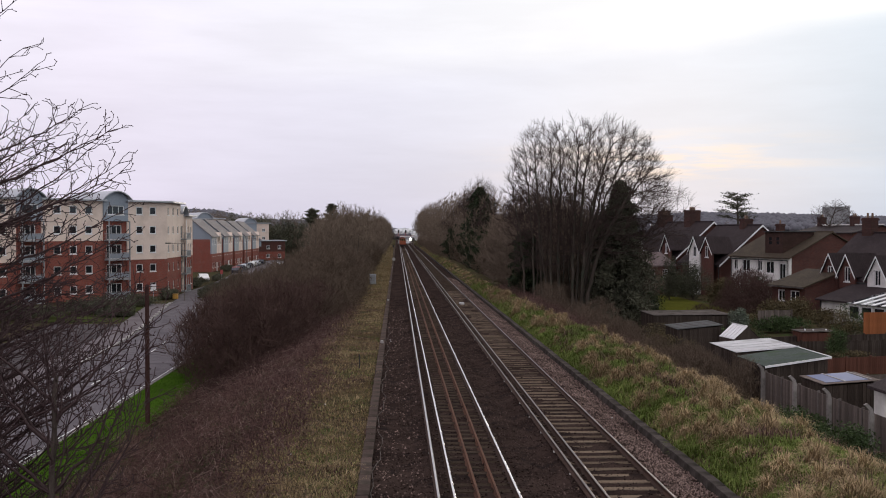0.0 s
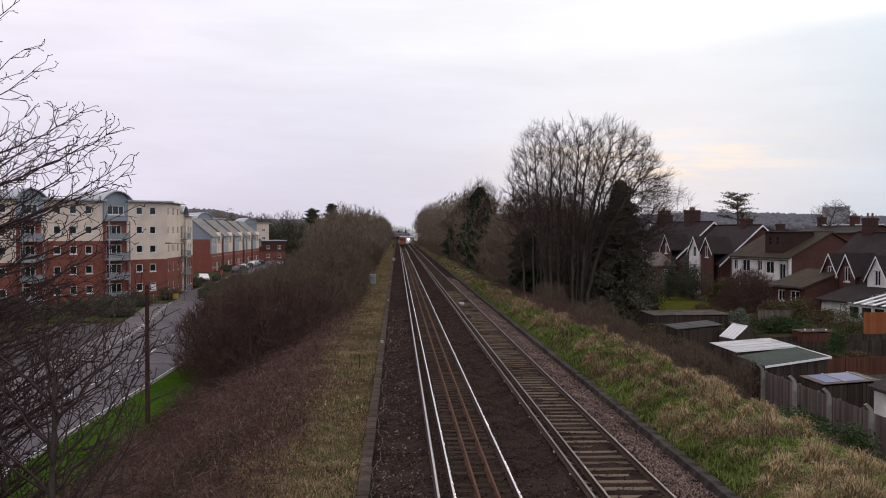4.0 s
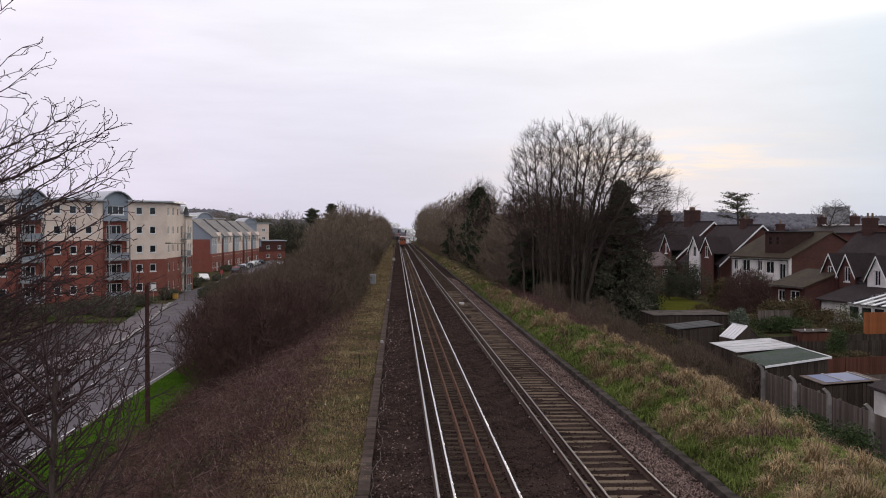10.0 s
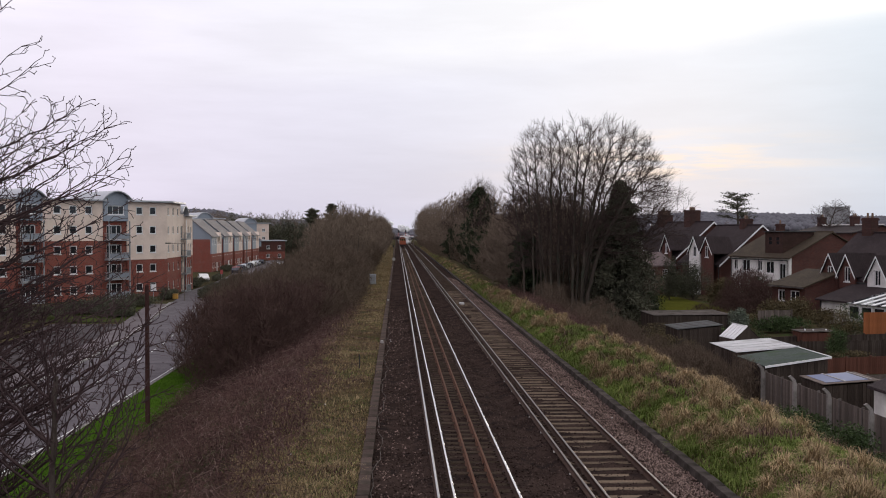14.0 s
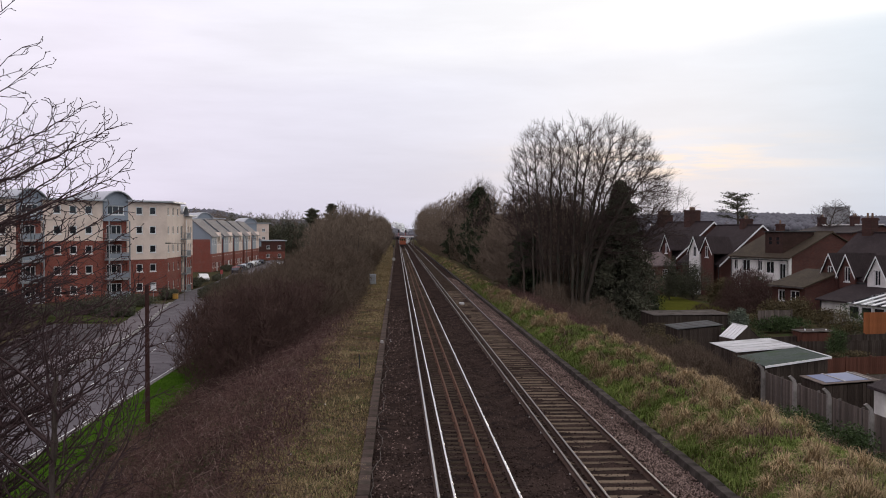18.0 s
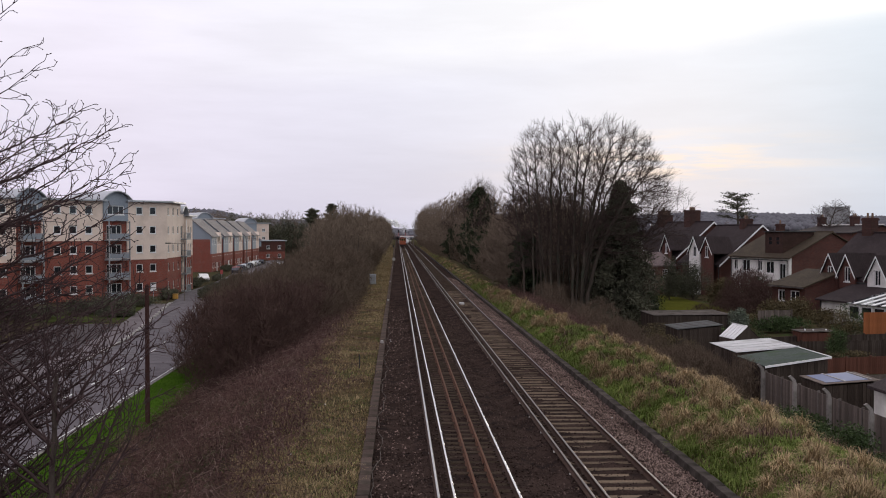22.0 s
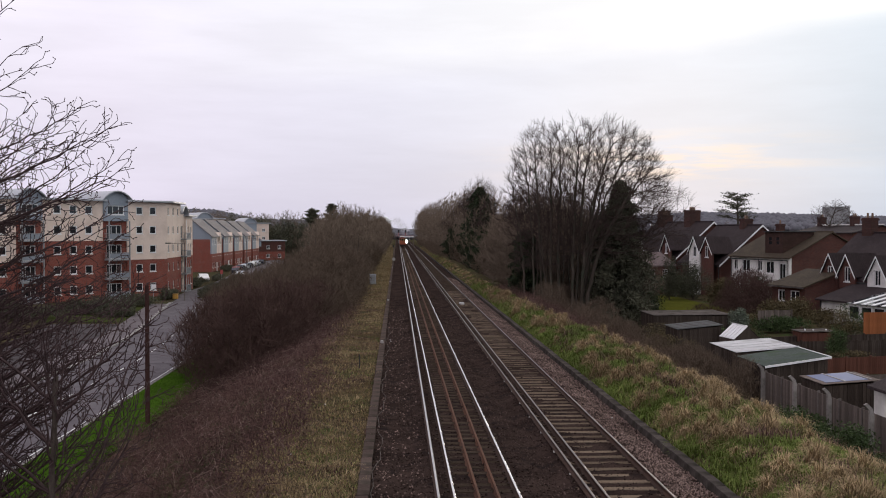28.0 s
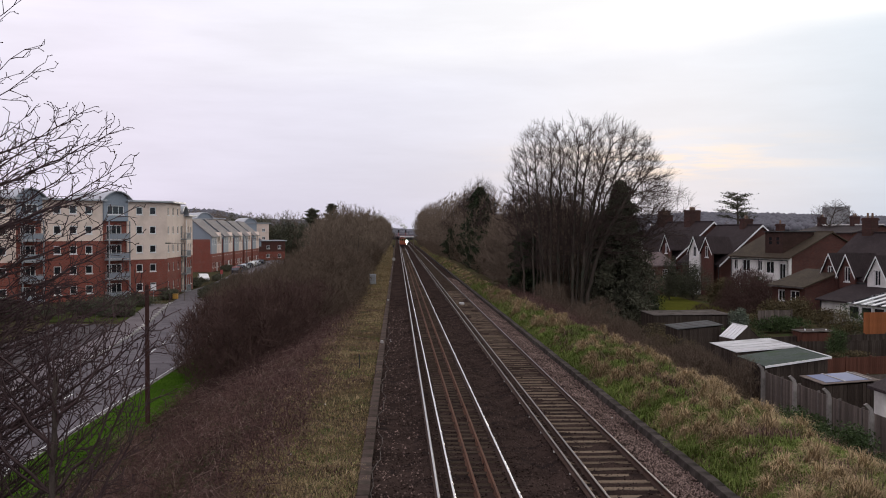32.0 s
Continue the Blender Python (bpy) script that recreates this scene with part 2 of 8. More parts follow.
M_PAVE = material("pavement_asphalt", (0.12, 0.10, 0.105), (0.18, 0.155, 0.16), 4.0, 0.9, bump=0.3)
M_APRON = material("stained_forecourt_asphalt", (0.060, 0.050, 0.052), (0.105, 0.090, 0.094), 2.0, 0.9, bump=0.3, stain=(0.045, 0.04, 0.036))
M_PAINT = material("road_paint", (0.5, 0.49, 0.47), (0.75, 0.74, 0.71), 10.0, 0.7, bump=0.1, stain=(0.3, 0.29, 0.28))
M_KERB = material("kerb_stone", (0.26, 0.24, 0.23), (0.42, 0.39, 0.37), 5.0, 0.85, bump=0.2, vary=0.2)
M_BARK = material("bark", (0.046, 0.035, 0.030), (0.115, 0.090, 0.078), 9.0, 0.95, bump=0.5, stretch=(1, 1, 0.3))
M_TWIG = material("twigs", (0.040, 0.029, 0.026), (0.088, 0.063, 0.056), 6.0, 0.95, bump=0.0)
M_NEARTWIG = material("near_brown_twigs", (0.040, 0.026, 0.027), (0.102, 0.068, 0.066), 6.0, 0.95, bump=0.0)
M_TWIG_RED = material("reddish_twigs", (0.056, 0.034, 0.030), (0.118, 0.074, 0.063), 2.0, 0.95, bump=0.0, vary=0.2, island=True)
M_TWIG_OLIVE = material("olive_twigs", (0.130, 0.098, 0.076), (0.210, 0.161, 0.123), 2.0, 0.95, bump=0.0, vary=0.18, island=True)
M_TWIG_BROWN = material("brown_twigs", (0.088, 0.064, 0.049), (0.162, 0.119, 0.089), 2.0, 0.95, bump=0.0, vary=0.2, island=True)
M_BRAMBLE = material("dead_bramble", (0.054, 0.030, 0.028), (0.162, 0.096, 0.085), 2.0, 0.95, bump=0.0, vary=0.5, island=True)
M_GRASS = material("rough_grass", (0.074, 0.106, 0.025), (0.185, 0.220, 0.062), 1.2, 0.9, bump=0.0, vary=0.4, island=True)
M_GRASS_VERGE = material("verge_grass_blades", (0.03, 0.062, 0.008), (0.065, 0.115, 0.016), 1.2, 0.9, bump=0.0, vary=0.3, island=True)
M_GRASS_OLIVE = material("olive_winter_grass", (0.128, 0.090, 0.048), (0.300, 0.218, 0.120), 1.2, 0.9, bump=0.0, vary=0.4, island=True)
M_STRAW = material("dead_straw_grass", (0.165, 0.113, 0.066), (0.46, 0.340, 0.200), 1.5, 0.9, bump=0.0, vary=0.45, island=True)
M_IVY = material("ivy_leaves", (0.018, 0.026, 0.014), (0.044, 0.056, 0.027), 3.0, 0.8, bump=0.0, vary=0.5, island=True)
M_CONIFER = material("conifer_needles", (0.045, 0.046, 0.033), (0.112, 0.108, 0.072), 3.0, 0.85, bump=0.0, vary=0.25, island=True)
M_LAUREL = material("evergreen_leaves", (0.027, 0.044, 0.017), (0.074, 0.102, 0.039), 3.0, 0.8, bump=0.0, vary=0.5, island=True)
M_PALELEAF = material("pale_grey_green_leaves", (0.085, 0.10, 0.075), (0.20, 0.22, 0.17), 3.0, 0.8, bump=0.0, vary=0.5, island=True)
M_HEDGE = material("brown_hedge_leaves", (0.066, 0.053, 0.031), (0.158, 0.126, 0.070), 3.0, 0.9, bump=0.0, vary=0.5, island=True)
# paler and bluer than real trees: aerial haze is painted into the albedo
M_FARWOOD_HAZED = material("haze_tinted_woodland", (0.115, 0.110, 0.125), (0.150, 0.145, 0.162), 0.05, 1.0, bump=0.0, vary=0.07, island=True)
M_BRICK = courses("red_brick", (0.195, 0.040, 0.029), (0.28, 0.066, 0.047), (0.23, 0.14, 0.115))
M_BRICK_OLD = courses("old_red_brick", (0.070, 0.026, 0.021), (0.125, 0.046, 0.036), (0.09, 0.062, 0.054))
M_BRICK_STACK = courses("sooty_stack_brick", (0.046, 0.022, 0.019), (0.088, 0.040, 0.033), (0.06, 0.044, 0.04))
M_CREAM = material("cream_render", (0.68, 0.54, 0.47), (0.80, 0.655, 0.57), 1.2, 0.85, bump=0.05, stain=(0.62, 0.49, 0.42))
M_WHITE = material("white_render", (0.62, 0.59, 0.56), (0.80, 0.77, 0.74), 2.0, 0.8, bump=0.1, stain=(0.50, 0.47, 0.44))
M_UPVC = material("white_window_frame", (0.72, 0.70, 0.70), (0.82, 0.80, 0.80), 3.0, 0.4, bump=0.0)
M_CLAD = material("grey_blue_cladding", (0.20, 0.225, 0.27), (0.28, 0.31, 0.36), 1.5, 0.5, bump=0.05)
M_METALROOF = material("pale_metal_roof", (0.34, 0.345, 0.37), (0.46, 0.46, 0.49), 1.0, 0.45, metal=0.3, bump=0.05)
M_TILE_GREY = courses("grey_brown_roof_tiles", (0.22, 0.195, 0.185), (0.31, 0.28, 0.265), (0.12, 0.10, 0.10), 0.3, 0.3, 0.02, axes="xy")
M_TILE = courses("dark_roof_tiles", (0.027, 0.019, 0.020), (0.056, 0.041, 0.042), (0.020, 0.015, 0.015), 0.18, 0.14, 0.012, axes="xy")
M_TILE_BROWN = courses("mossy_brown_roof_tiles", (0.046, 0.034, 0.025), (0.080, 0.060, 0.040), (0.04, 0.03, 0.022), 0.18, 0.14, 0.012, axes="xy")
M_TILE_PINK = courses("faded_pink_roof_tiles", (0.12, 0.085, 0.085), (0.18, 0.135, 0.13), (0.08, 0.06, 0.06), 0.18, 0.14, 0.012, axes="xy")
M_GLASS = glass_pane("window_glass")
M_DARKWOOD = material("dark_weathered_timber", (0.034, 0.026, 0.022), (0.082, 0.064, 0.054), 5.0, 0.9, bump=0.4, stretch=(4, 4, 0.4), vary=0.3)
M_FENCE = material("grey_brown_fence_timber", (0.085, 0.068, 0.060), (0.185, 0.15, 0.132), 4.0, 0.9, bump=0.4, stretch=(4, 4, 0.4), vary=0.3)
M_REDFENCE = material("orange_stained_fence", (0.20, 0.065, 0.026), (0.32, 0.115, 0.045), 3.0, 0.85, bump=0.3, stretch=(4, 4, 0.4), vary=0.2)
M_DULLRED = material("dull_red_brown_fence", (0.075, 0.03, 0.021), (0.13, 0.054, 0.037), 3.0, 0.85, bump=0.3, stretch=(4, 4, 0.4), vary=0.2)
M_POST = material("grey_post_concrete", (0.17, 0.15, 0.14), (0.30, 0.275, 0.255), 4.0, 0.9, bump=0.3, stain=(0.08, 0.072, 0.06), vary=0.2)
M_TROUGH_PALE = material("brown_grey_trough_concrete", (0.062, 0.044, 0.038), (0.118, 0.088, 0.077), 4.0, 0.9, bump=0.3, stain=(0.05, 0.042, 0.034), vary=0.2)
M_FELT = material("green_grey_roof_felt", (0.062, 0.072, 0.064), (0.105, 0.118, 0.106), 3.0, 0.9, bump=0.3, stain=(0.07, 0.09, 0.06))
M_SHEET = material("pale_corrugated_sheet", (0.42, 0.40, 0.41), (0.62, 0.60, 0.60), 2.0, 0.6, bump=0.1, stain=(0.27, 0.25, 0.24))
M_ROOFGLASS = material("dusty_roof_glass", (0.055, 0.055, 0.058), (0.10, 0.10, 0.104), 2.0, 0.85, bump=0.05, stain=(0.07, 0.075, 0.07))
M_TARP = material("blue_tarpaulin", (0.07, 0.085, 0.18), (0.14, 0.16, 0.30), 2.5, 0.5, bump=0.5, bscale=3)
M_LIGHTGREY = material("grey_painted_steel", (0.24, 0.24, 0.25), (0.33, 0.33, 0.34), 3.0, 0.5, bump=0.05, vary=0.1)
M_POLE = material("brown_wooden_pole", (0.035, 0.018, 0.016), (0.075, 0.04, 0.036), 5.0, 0.9, bump=0.3, stretch=(4, 4, 0.3))
# black paintwork; also the filler blocks that stand for the darkness of rooms
M_BLACK = material("black_paint_and_dark_rooms", (0.012, 0.012, 0.013), (0.025, 0.025, 0.027), 4.0, 0.5, bump=0.05)
M_SKIPORANGE = material("train_orange_red", (0.29, 0.07, 0.03), (0.40, 0.105, 0.045), 2.0, 0.45, bump=0.0)
M_SIGRED = material("red_signal_paint", (0.32, 0.05, 0.05), (0.42, 0.08, 0.08), 2.0, 0.6, bump=0.0)
M_PINK = material("faded_pink_steel", (0.34, 0.20, 0.20), (0.46, 0.30, 0.30), 2.0, 0.6, bump=0.0)
M_YELLOW = material("yellow_paint", (0.45, 0.22, 0.04), (0.55, 0.30, 0.06), 3.0, 0.5, bump=0.0)
M_SLAB = material("pale_slab_concrete", (0.26, 0.258, 0.265), (0.34, 0.336, 0.345), 0.6, 0.9, bump=0.05, stain=(0.14, 0.138, 0.145))
M_POT = material("terracotta_pot", (0.12, 0.078, 0.055), (0.22, 0.145, 0.10), 6.0, 0.85, bump=0.1, vary=0.3)


# ---- building helpers ----
def np_mesh(name, verts, faces, mats, index=None, smooth=False):
    """A mesh from arrays: verts (n, 3), faces (m, 3 or 4)."""
    me = bpy.data.meshes.new(name)
    verts = np.ascontiguousarray(verts, dtype=np.float32)
    faces = np.ascontiguousarray(faces, dtype=np.int32)
    k = faces.shape[1]
    me.vertices.add(len(verts))
    me.vertices.foreach_set("co", verts.ravel())
    me.loops.add(faces.size)
    me.loops.foreach_set("vertex_index", faces.ravel())
    me.polygons.add(len(faces))
    me.polygons.foreach_set("loop_start", np.arange(0, faces.size, k, dtype=np.int32))
    for m in (mats if isinstance(mats, (list, tuple)) else [mats]):
        me.materials.append(m)
    if index is not None:
        me.polygons.foreach_set("material_index", np.ascontiguousarray(index, dtype=np.int32))
    if smooth:
        me.polygons.foreach_set("use_smooth", np.ones(len(faces), dtype=bool))
    me.update(calc_edges=True)
    return me


def mesh_of(name, bm, mats):
    me = bpy.data.meshes.new(name)
    bmesh.ops.recalc_face_normals(bm, faces=bm.faces[:])
    bm.to_mesh(me)
    bm.free()
    for m in (mats if isinstance(mats, (list, tuple)) else [mats]):
        me.materials.append(m)
    return me


def thing(name, m, label, category, group="", kind=""):
    ob = new(name)
    ob.empty_display_size = 0.2
    ob.matrix_world = m
    return tagged(ob, label, category, group, kind)


def part(name, geo, mats, parent, label="", m=None):
    """One mesh object under a thing or a part; geo is a bmesh or a finished mesh."""
    me = geo if isinstance(geo, bpy.types.Mesh) else mesh_of(name, geo, mats)
    ob = new(name, me)
    ob.parent = parent
    if m is not None:
        ob.matrix_local = m
    return tagged(ob, label)


def structure(name, geo, mats, label, category=""):
    me = geo if isinstance(geo, bpy.types.Mesh) else mesh_of(name, geo, mats)
    return tagged(new(name, me), label, category, kind="structure")


def box(bm, x0, y0, z0, x1, y1, z1, bevel=0.0, m=None):
    vs = [bm.verts.new((x, y, z)) for x in (x0, x1) for y in (y0, y1) for z in (z0, z1)]
    fs = [bm.faces.new([vs[i] for i in q]) for q in ((0, 1, 3, 2), (4, 6, 7, 5), (0, 4, 5, 1), (2, 3, 7, 6), (0, 2, 6, 4), (1, 5, 7, 3))]
    if bevel:
        es = list({e for f in fs for e in f.edges})
        r = bmesh.ops.bevel(bm, geom=es, offset=bevel, segments=1, affect="EDGES")
        vs = list({v for f in r["faces"] for v in f.verts} | {v for v in vs if v.is_valid})
    if m is not None:
        bmesh.ops.transform(bm, matrix=m, verts=vs)
    return vs


def boxes(*rows, bevel=0.0):
    bm = bmesh.new()
    for r in rows:
        box(bm, *r, bevel=bevel)
    return bm


def cone(bm, r0, r1, h, m=Matrix(), sides=10):
    return bmesh.ops.create_cone(bm, cap_ends=True, segments=sides, radius1=r0, radius2=r1, depth=h, matrix=m @ Matrix.Translation((0, 0, h / 2)))


def prism(bm, outline, y0, y1):
    """An outline in (x, z), drawn out along y."""
    a = [bm.verts.new((x, y0, z)) for x, z in outline]
    b = [bm.verts.new((x, y1, z)) for x, z in outline]
    n = len(a)
    bm.faces.new(a)
    bm.faces.new(b[::-1])
    for i in range(n):
        bm.faces.new((a[i], b[i], b[(i + 1) % n], a[(i + 1) % n]))


def tube_mesh(name, segs, mat, sides=4):
    """Tapered pieces of branch: rows of x0 y0 z0 x1 y1 z1 r0 r1."""
    s = np.asarray(segs, dtype=np.float64)
    p0, p1, r0, r1 = s[:, 0:3], s[:, 3:6], s[:, 6], s[:, 7]
    d = p1 - p0
    d /= np.linalg.norm(d, axis=1)[:, None] + 1e-9
    ref = np.where(np.abs(d[:, 2:3]) > 0.9, [[1.0, 0, 0]], [[0, 0, 1.0]])
    u = np.cross(d, ref)
    u /= np.linalg.norm(u, axis=1)[:, None] + 1e-9
    v = np.cross(d, u)
    n = len(s)
    ang = np.arange(sides) * 2 * np.pi / sides
    ring = u[:, None, :] * np.cos(ang)[None, :, None] + v[:, None, :] * np.sin(ang)[None, :, None]
    lo = p0[:, None, :] + ring * r0[:, None, None]
    hi = p1[:, None, :] + ring * r1[:, None, None]
    verts = np.concatenate([lo, hi], axis=1).reshape(-1, 3)
    i = np.arange(sides)
    j = (i + 1) % sides
    quad = np.stack([i, j, j + sides, i + sides], axis=1)
    faces = (quad[None] + (np.arange(n) * 2 * sides)[:, None, None]).reshape(-1, 4)
    return np_mesh(name, verts, faces, mat)


def leaf_mesh(name, centres, size, mat, rng, flat=0.0, long=1.0):
    """Small folded leaves at random turns round the given points."""
    c = np.asarray(centres, dtype=np.float64)
    n = len(c)
    a = rng.normal(size=(n, 3))
    a[:, 2] *= 1 - flat
    a /= np.linalg.norm(a, axis=1)[:, None]
    b = np.cross(a, rng.normal(size=(n, 3)))
    b /= np.linalg.norm(b, axis=1)[:, None]
    s = (size * rng.uniform(0.6, 1.4, n))[:, None]
    verts = np.stack([c - a * s * long, c + b * s * 0.5, c + a * s * long, c - b * s * 0.5], axis=1).reshape(-1, 3)
    faces = np.arange(n * 4).reshape(n, 4)
    return np_mesh(name, verts, faces, mat)


def blade_mesh(name, base, height, width, lean, mat, rng, turn=None):
    """Grass blades: a bent strip of two pieces from each base point."""
    p = np.asarray(base, dtype=np.float64)
    n = len(p)
    az = rng.uniform(0, 2 * np.pi, n) if turn is None else turn
    out = np.stack([np.cos(az), np.sin(az), np.zeros(n)], axis=1)
    side = np.stack([-np.sin(az), np.cos(az), np.zeros(n)], axis=1)
    h = (height * rng.uniform(0.5, 1.3, n))[:, None]
    w = (width * rng.uniform(0.7, 1.3, n))[:, None]
    l = (lean * rng.uniform(0.2, 1.3, n))[:, None]
    up = np.array([[0, 0, 1.0]])
    mid = p + up * h * 0.65 + out * h * l * 0.35
    tip = p + up * h * (1 - 0.35 * l) + out * h * l
    verts = np.stack([p - side * w, p + side * w, mid + side * w * 0.7, mid - side * w * 0.7, tip + side * w * 0.15, tip - side * w * 0.15], axis=1).reshape(-1, 3)
    quad = np.array([[0, 1, 2, 3], [3, 2, 4, 5]])
    faces = (quad[None] + (np.arange(n) * 6)[:, None, None]).reshape(-1, 4)
    return np_mesh(name, verts, faces, mat)


def smoothstep(a, b, x):
    t = np.clip((np.asarray(x, dtype=np.float64) - a) / (b - a), 0, 1)
    return t * t * (3 - 2 * t)


def wob(x, y, k=1.0):
    """A smooth unevenness of about -1 to 1."""
    x, y = np.asarray(x) * k, np.asarray(y) * k
    return (np.sin(x * 1.3 + y * 0.7) + np.sin(-x * 0.6 + y * 1.9 + 1.3) + np.sin(x * 2.7 - y * 1.1 + 4.0) * 0.5 + np.sin(x * 0.9 + y * 3.1 + 2.0) * 0.5) / 3


ROAD_Z, GARDEN_Z = -3.63, -2.95


def ground_z(x, y):
    """The railway runs on a low bank; hills rise far off."""
    x, y = np.asarray(x, dtype=np.float64), np.asarray(y, dtype=np.float64)
    left = ROAD_Z + (-0.28 - ROAD_Z) * smoothstep(-12.6, -3.0, x)
    right = GARDEN_Z + (0.25 - GARDEN_Z) * (1 - smoothstep(10.8, 16.4, x))
    bank = -0.28 + 0.53 * smoothstep(7.9, 9.4, x)
    z = np.where(x < 3, left, np.where(x < 10.5, bank, right))
    rough = smoothstep(-12.0, -10.0, x) * (1 - smoothstep(-1.7, -1.2, x)) + smoothstep(8.3, 9.0, x) * (1 - smoothstep(15, 18, x))
    z = np.where((x > -0.75) & (x < 7.65), -0.6, z)
    z = z + rough * (0.05 * wob(x, y, 1.1) + 0.05 * wob(y + 0.4 * x, x - 0.3 * y, 1.7))
    r = np.hypot(x, y)
    ridge = 19 + 6 * np.sin(np.arctan2(x, y) * 9 + 1.0) + 3 * np.sin(np.arctan2(x, y) * 23)
    az = np.arctan2(x, y)
    ridge = ridge + 9 * smoothstep(0.15, 0.3, az) + 14 * smoothstep(-0.13, -0.19, az) + 26 * smoothstep(-0.33, -0.38, az)
    gap = 1 - 0.75 * np.exp(-((np.arctan2(x, y) - 0.01) / 0.06) ** 2)
    z = z + smoothstep(600, 1500, r) * ridge * gap * (y > -100)
    return z


def grid_mesh(name, xs, ys, zf, mat):
    X, Y = np.meshgrid(np.asarray(xs, dtype=float), np.asarray(ys, dtype=float))
    v = np.stack([X, Y, zf(X, Y)], axis=-1).reshape(-1, 3)
    nx, ny = len(xs), len(ys)
    i = (np.arange(ny - 1)[:, None] * nx + np.arange(nx - 1)[None]).ravel()
    return np_mesh(name, v, np.stack([i, i + 1, i + 1 + nx, i + nx], axis=1), mat, smooth=True)


def spaced(*runs):
    out = []
    for a, b, step in runs:
        out += list(np.arange(a, b, step))
    return out + [runs[-1][1]]


# ---- ground, road ----
XS = spaced((-2600, -400, 120), (-400, -100, 30), (-100, -40, 8), (-40, -14, 2), (-14, 20, 0.5), (20, 60, 3), (60, 150, 10), (150, 400, 30), (400, 2600, 120))
YS = spaced((-60, 15, 10), (15, 70, 0.6), (70, 140, 2), (140, 420, 8), (420, 900, 30), (900, 3600, 110))
structure("ground", grid_mesh("ground", XS, YS, ground_z, M_GROUND), None, "rough winter ground of soil, dead stems and thin grass", "ground")


def road_x(y):
    """Centre line of the road below the bank; it bears away to the left past the bend."""
    y = np.asarray(y, dtype=np.float64)
    return -19.15 - 9.5 * smoothstep(68, 165, y) - 8.0 * smoothstep(160, 300, y)


def strip(name, off0, off1, z, y0, y1, step, mat, label, category, thick=0.0):
    ys = np.arange(y0, y1 + 0.01, step)
    cx = road_x(ys)
    bm = bmesh.new()
    rows = []
    for x, y in zip(cx, ys):
        rows.append([bm.verts.new((x + o, y, zz)) for o, zz in ((off0, z - thick), (off0, z), (off1, z), (off1, z - thick))][0 if thick else 1:4 if thick else 3])
    for a, b in zip(rows, rows[1:]):
        for i in range(len(a) - 1):
            bm.faces.new((a[i], a[i + 1], b[i + 1], b[i]))
    return structure(name, bm, mat, label, category)


strip("road", -3.75, 3.72, ROAD_Z + 0.03, -40, 143, 3, M_ASPHALT, "grey asphalt road running below the railway bank", "road")
strip("road", -4.6, -1.2, ROAD_Z + 0.026, 143, 197, 3, M_ASPHALT, "narrow asphalt lane between hedges past the bend", "road")
strip("road", -4.6, 3.72, ROAD_Z + 0.03, 197, 330, 3, M_ASPHALT, "grey asphalt road along the terrace", "road")
strip("pavement", -6.3, -3.9, ROAD_Z + 0.14, -40, 132, 3, M_PAVE, "worn asphalt pavement along the far side of the road", "pavement", 0.3)
strip("grass_island", -15.5, -6.4, ROAD_Z + 0.07, 106, 129, 3, M_LAWN_DULL, "dull winter grass island beside the junction", "grass")
strip("parking_apron", -13.5, -6.3, ROAD_Z + 0.045, 20, 105, 3, M_APRON, "broad grey paved forecourt beside the road", "pavement")
verge = strip("grass_verge", 3.86, 6.9, ROAD_Z + 0.10, 10, 110, 3, M_LAWN, "bright green mown grass verge beside the kerb", "grass", 0.2)

# kerb stones, each 0.9 m long
kerb = thing("kerb", pose(0, 0, 0), "pale concrete kerb stones along the grass verge", "kerb", kind="structure")
me_kerb = mesh_of("kerb_stone", boxes((-0.075, -0.455, -0.2, 0.075, 0.455, 0.13), bevel=0.02), M_POST)
for i in range(75):
    y = 22 + i * 0.92
    dx = float(road_x(y + 1) - road_x(y - 1)) / 2
    part("kerb_stone", me_kerb, None, kerb, m=pose(float(road_x(y)) + 3.79, y, ROAD_Z, 0, 0, -math.degrees(math.atan(dx))))
for i in range(40):
    y = 26 + i * 2.75
    part("kerb_stone", bpy.data.meshes["kerb_far"] if "kerb_far" in bpy.data.meshes else mesh_of("kerb_far", boxes((-0.075, -1.37, -0.2, 0.075, 1.37, 0.15), bevel=0.02), M_KERB), None, kerb, m=pose(float(road_x(y)) - 3.83, y, ROAD_Z, 0, 0, 0))
marks = thing("road_marking", pose(0, 0, 0), "worn white dashed centre line on the road", "road marking", kind="structure")
me_dash = mesh_of("dash", boxes((-0.055, -1.0, 0.0, 0.055, 1.0, 0.006)), M_PAINT)
for i in range(22):
    y = 30.5 + i * 5.6
    dx = float(road_x(y + 1) - road_x(y - 1)) / 2
    part("dash", me_dash, None, marks, m=pose(float(road_x(y)), y, ROAD_Z + 0.034, 0, 0, -math.degrees(math.atan(dx))))
edge = strip("edge_line", 3.38, 3.45, ROAD_Z + 0.036, 20, 110, 3, M_PAINT, "thin worn white line along the road edge", "road marking")

# ---- permanent way ----
TRACKS = (2.06, 5.56)
END_Y = 640.0


def bed_z(x, y):
    near = np.minimum(np.abs(x - TRACKS[0]), np.abs(x - TRACKS[1]))
    z = -0.168 + 0.036 * smoothstep(0.88, 1.0, near) - 0.15 * smoothstep(1.15, 1.8, near)
    z = np.where((x < -0.85) | (x > 7.6), -0.5, z)
    return z + 0.025 * wob(x, y, 3.0)


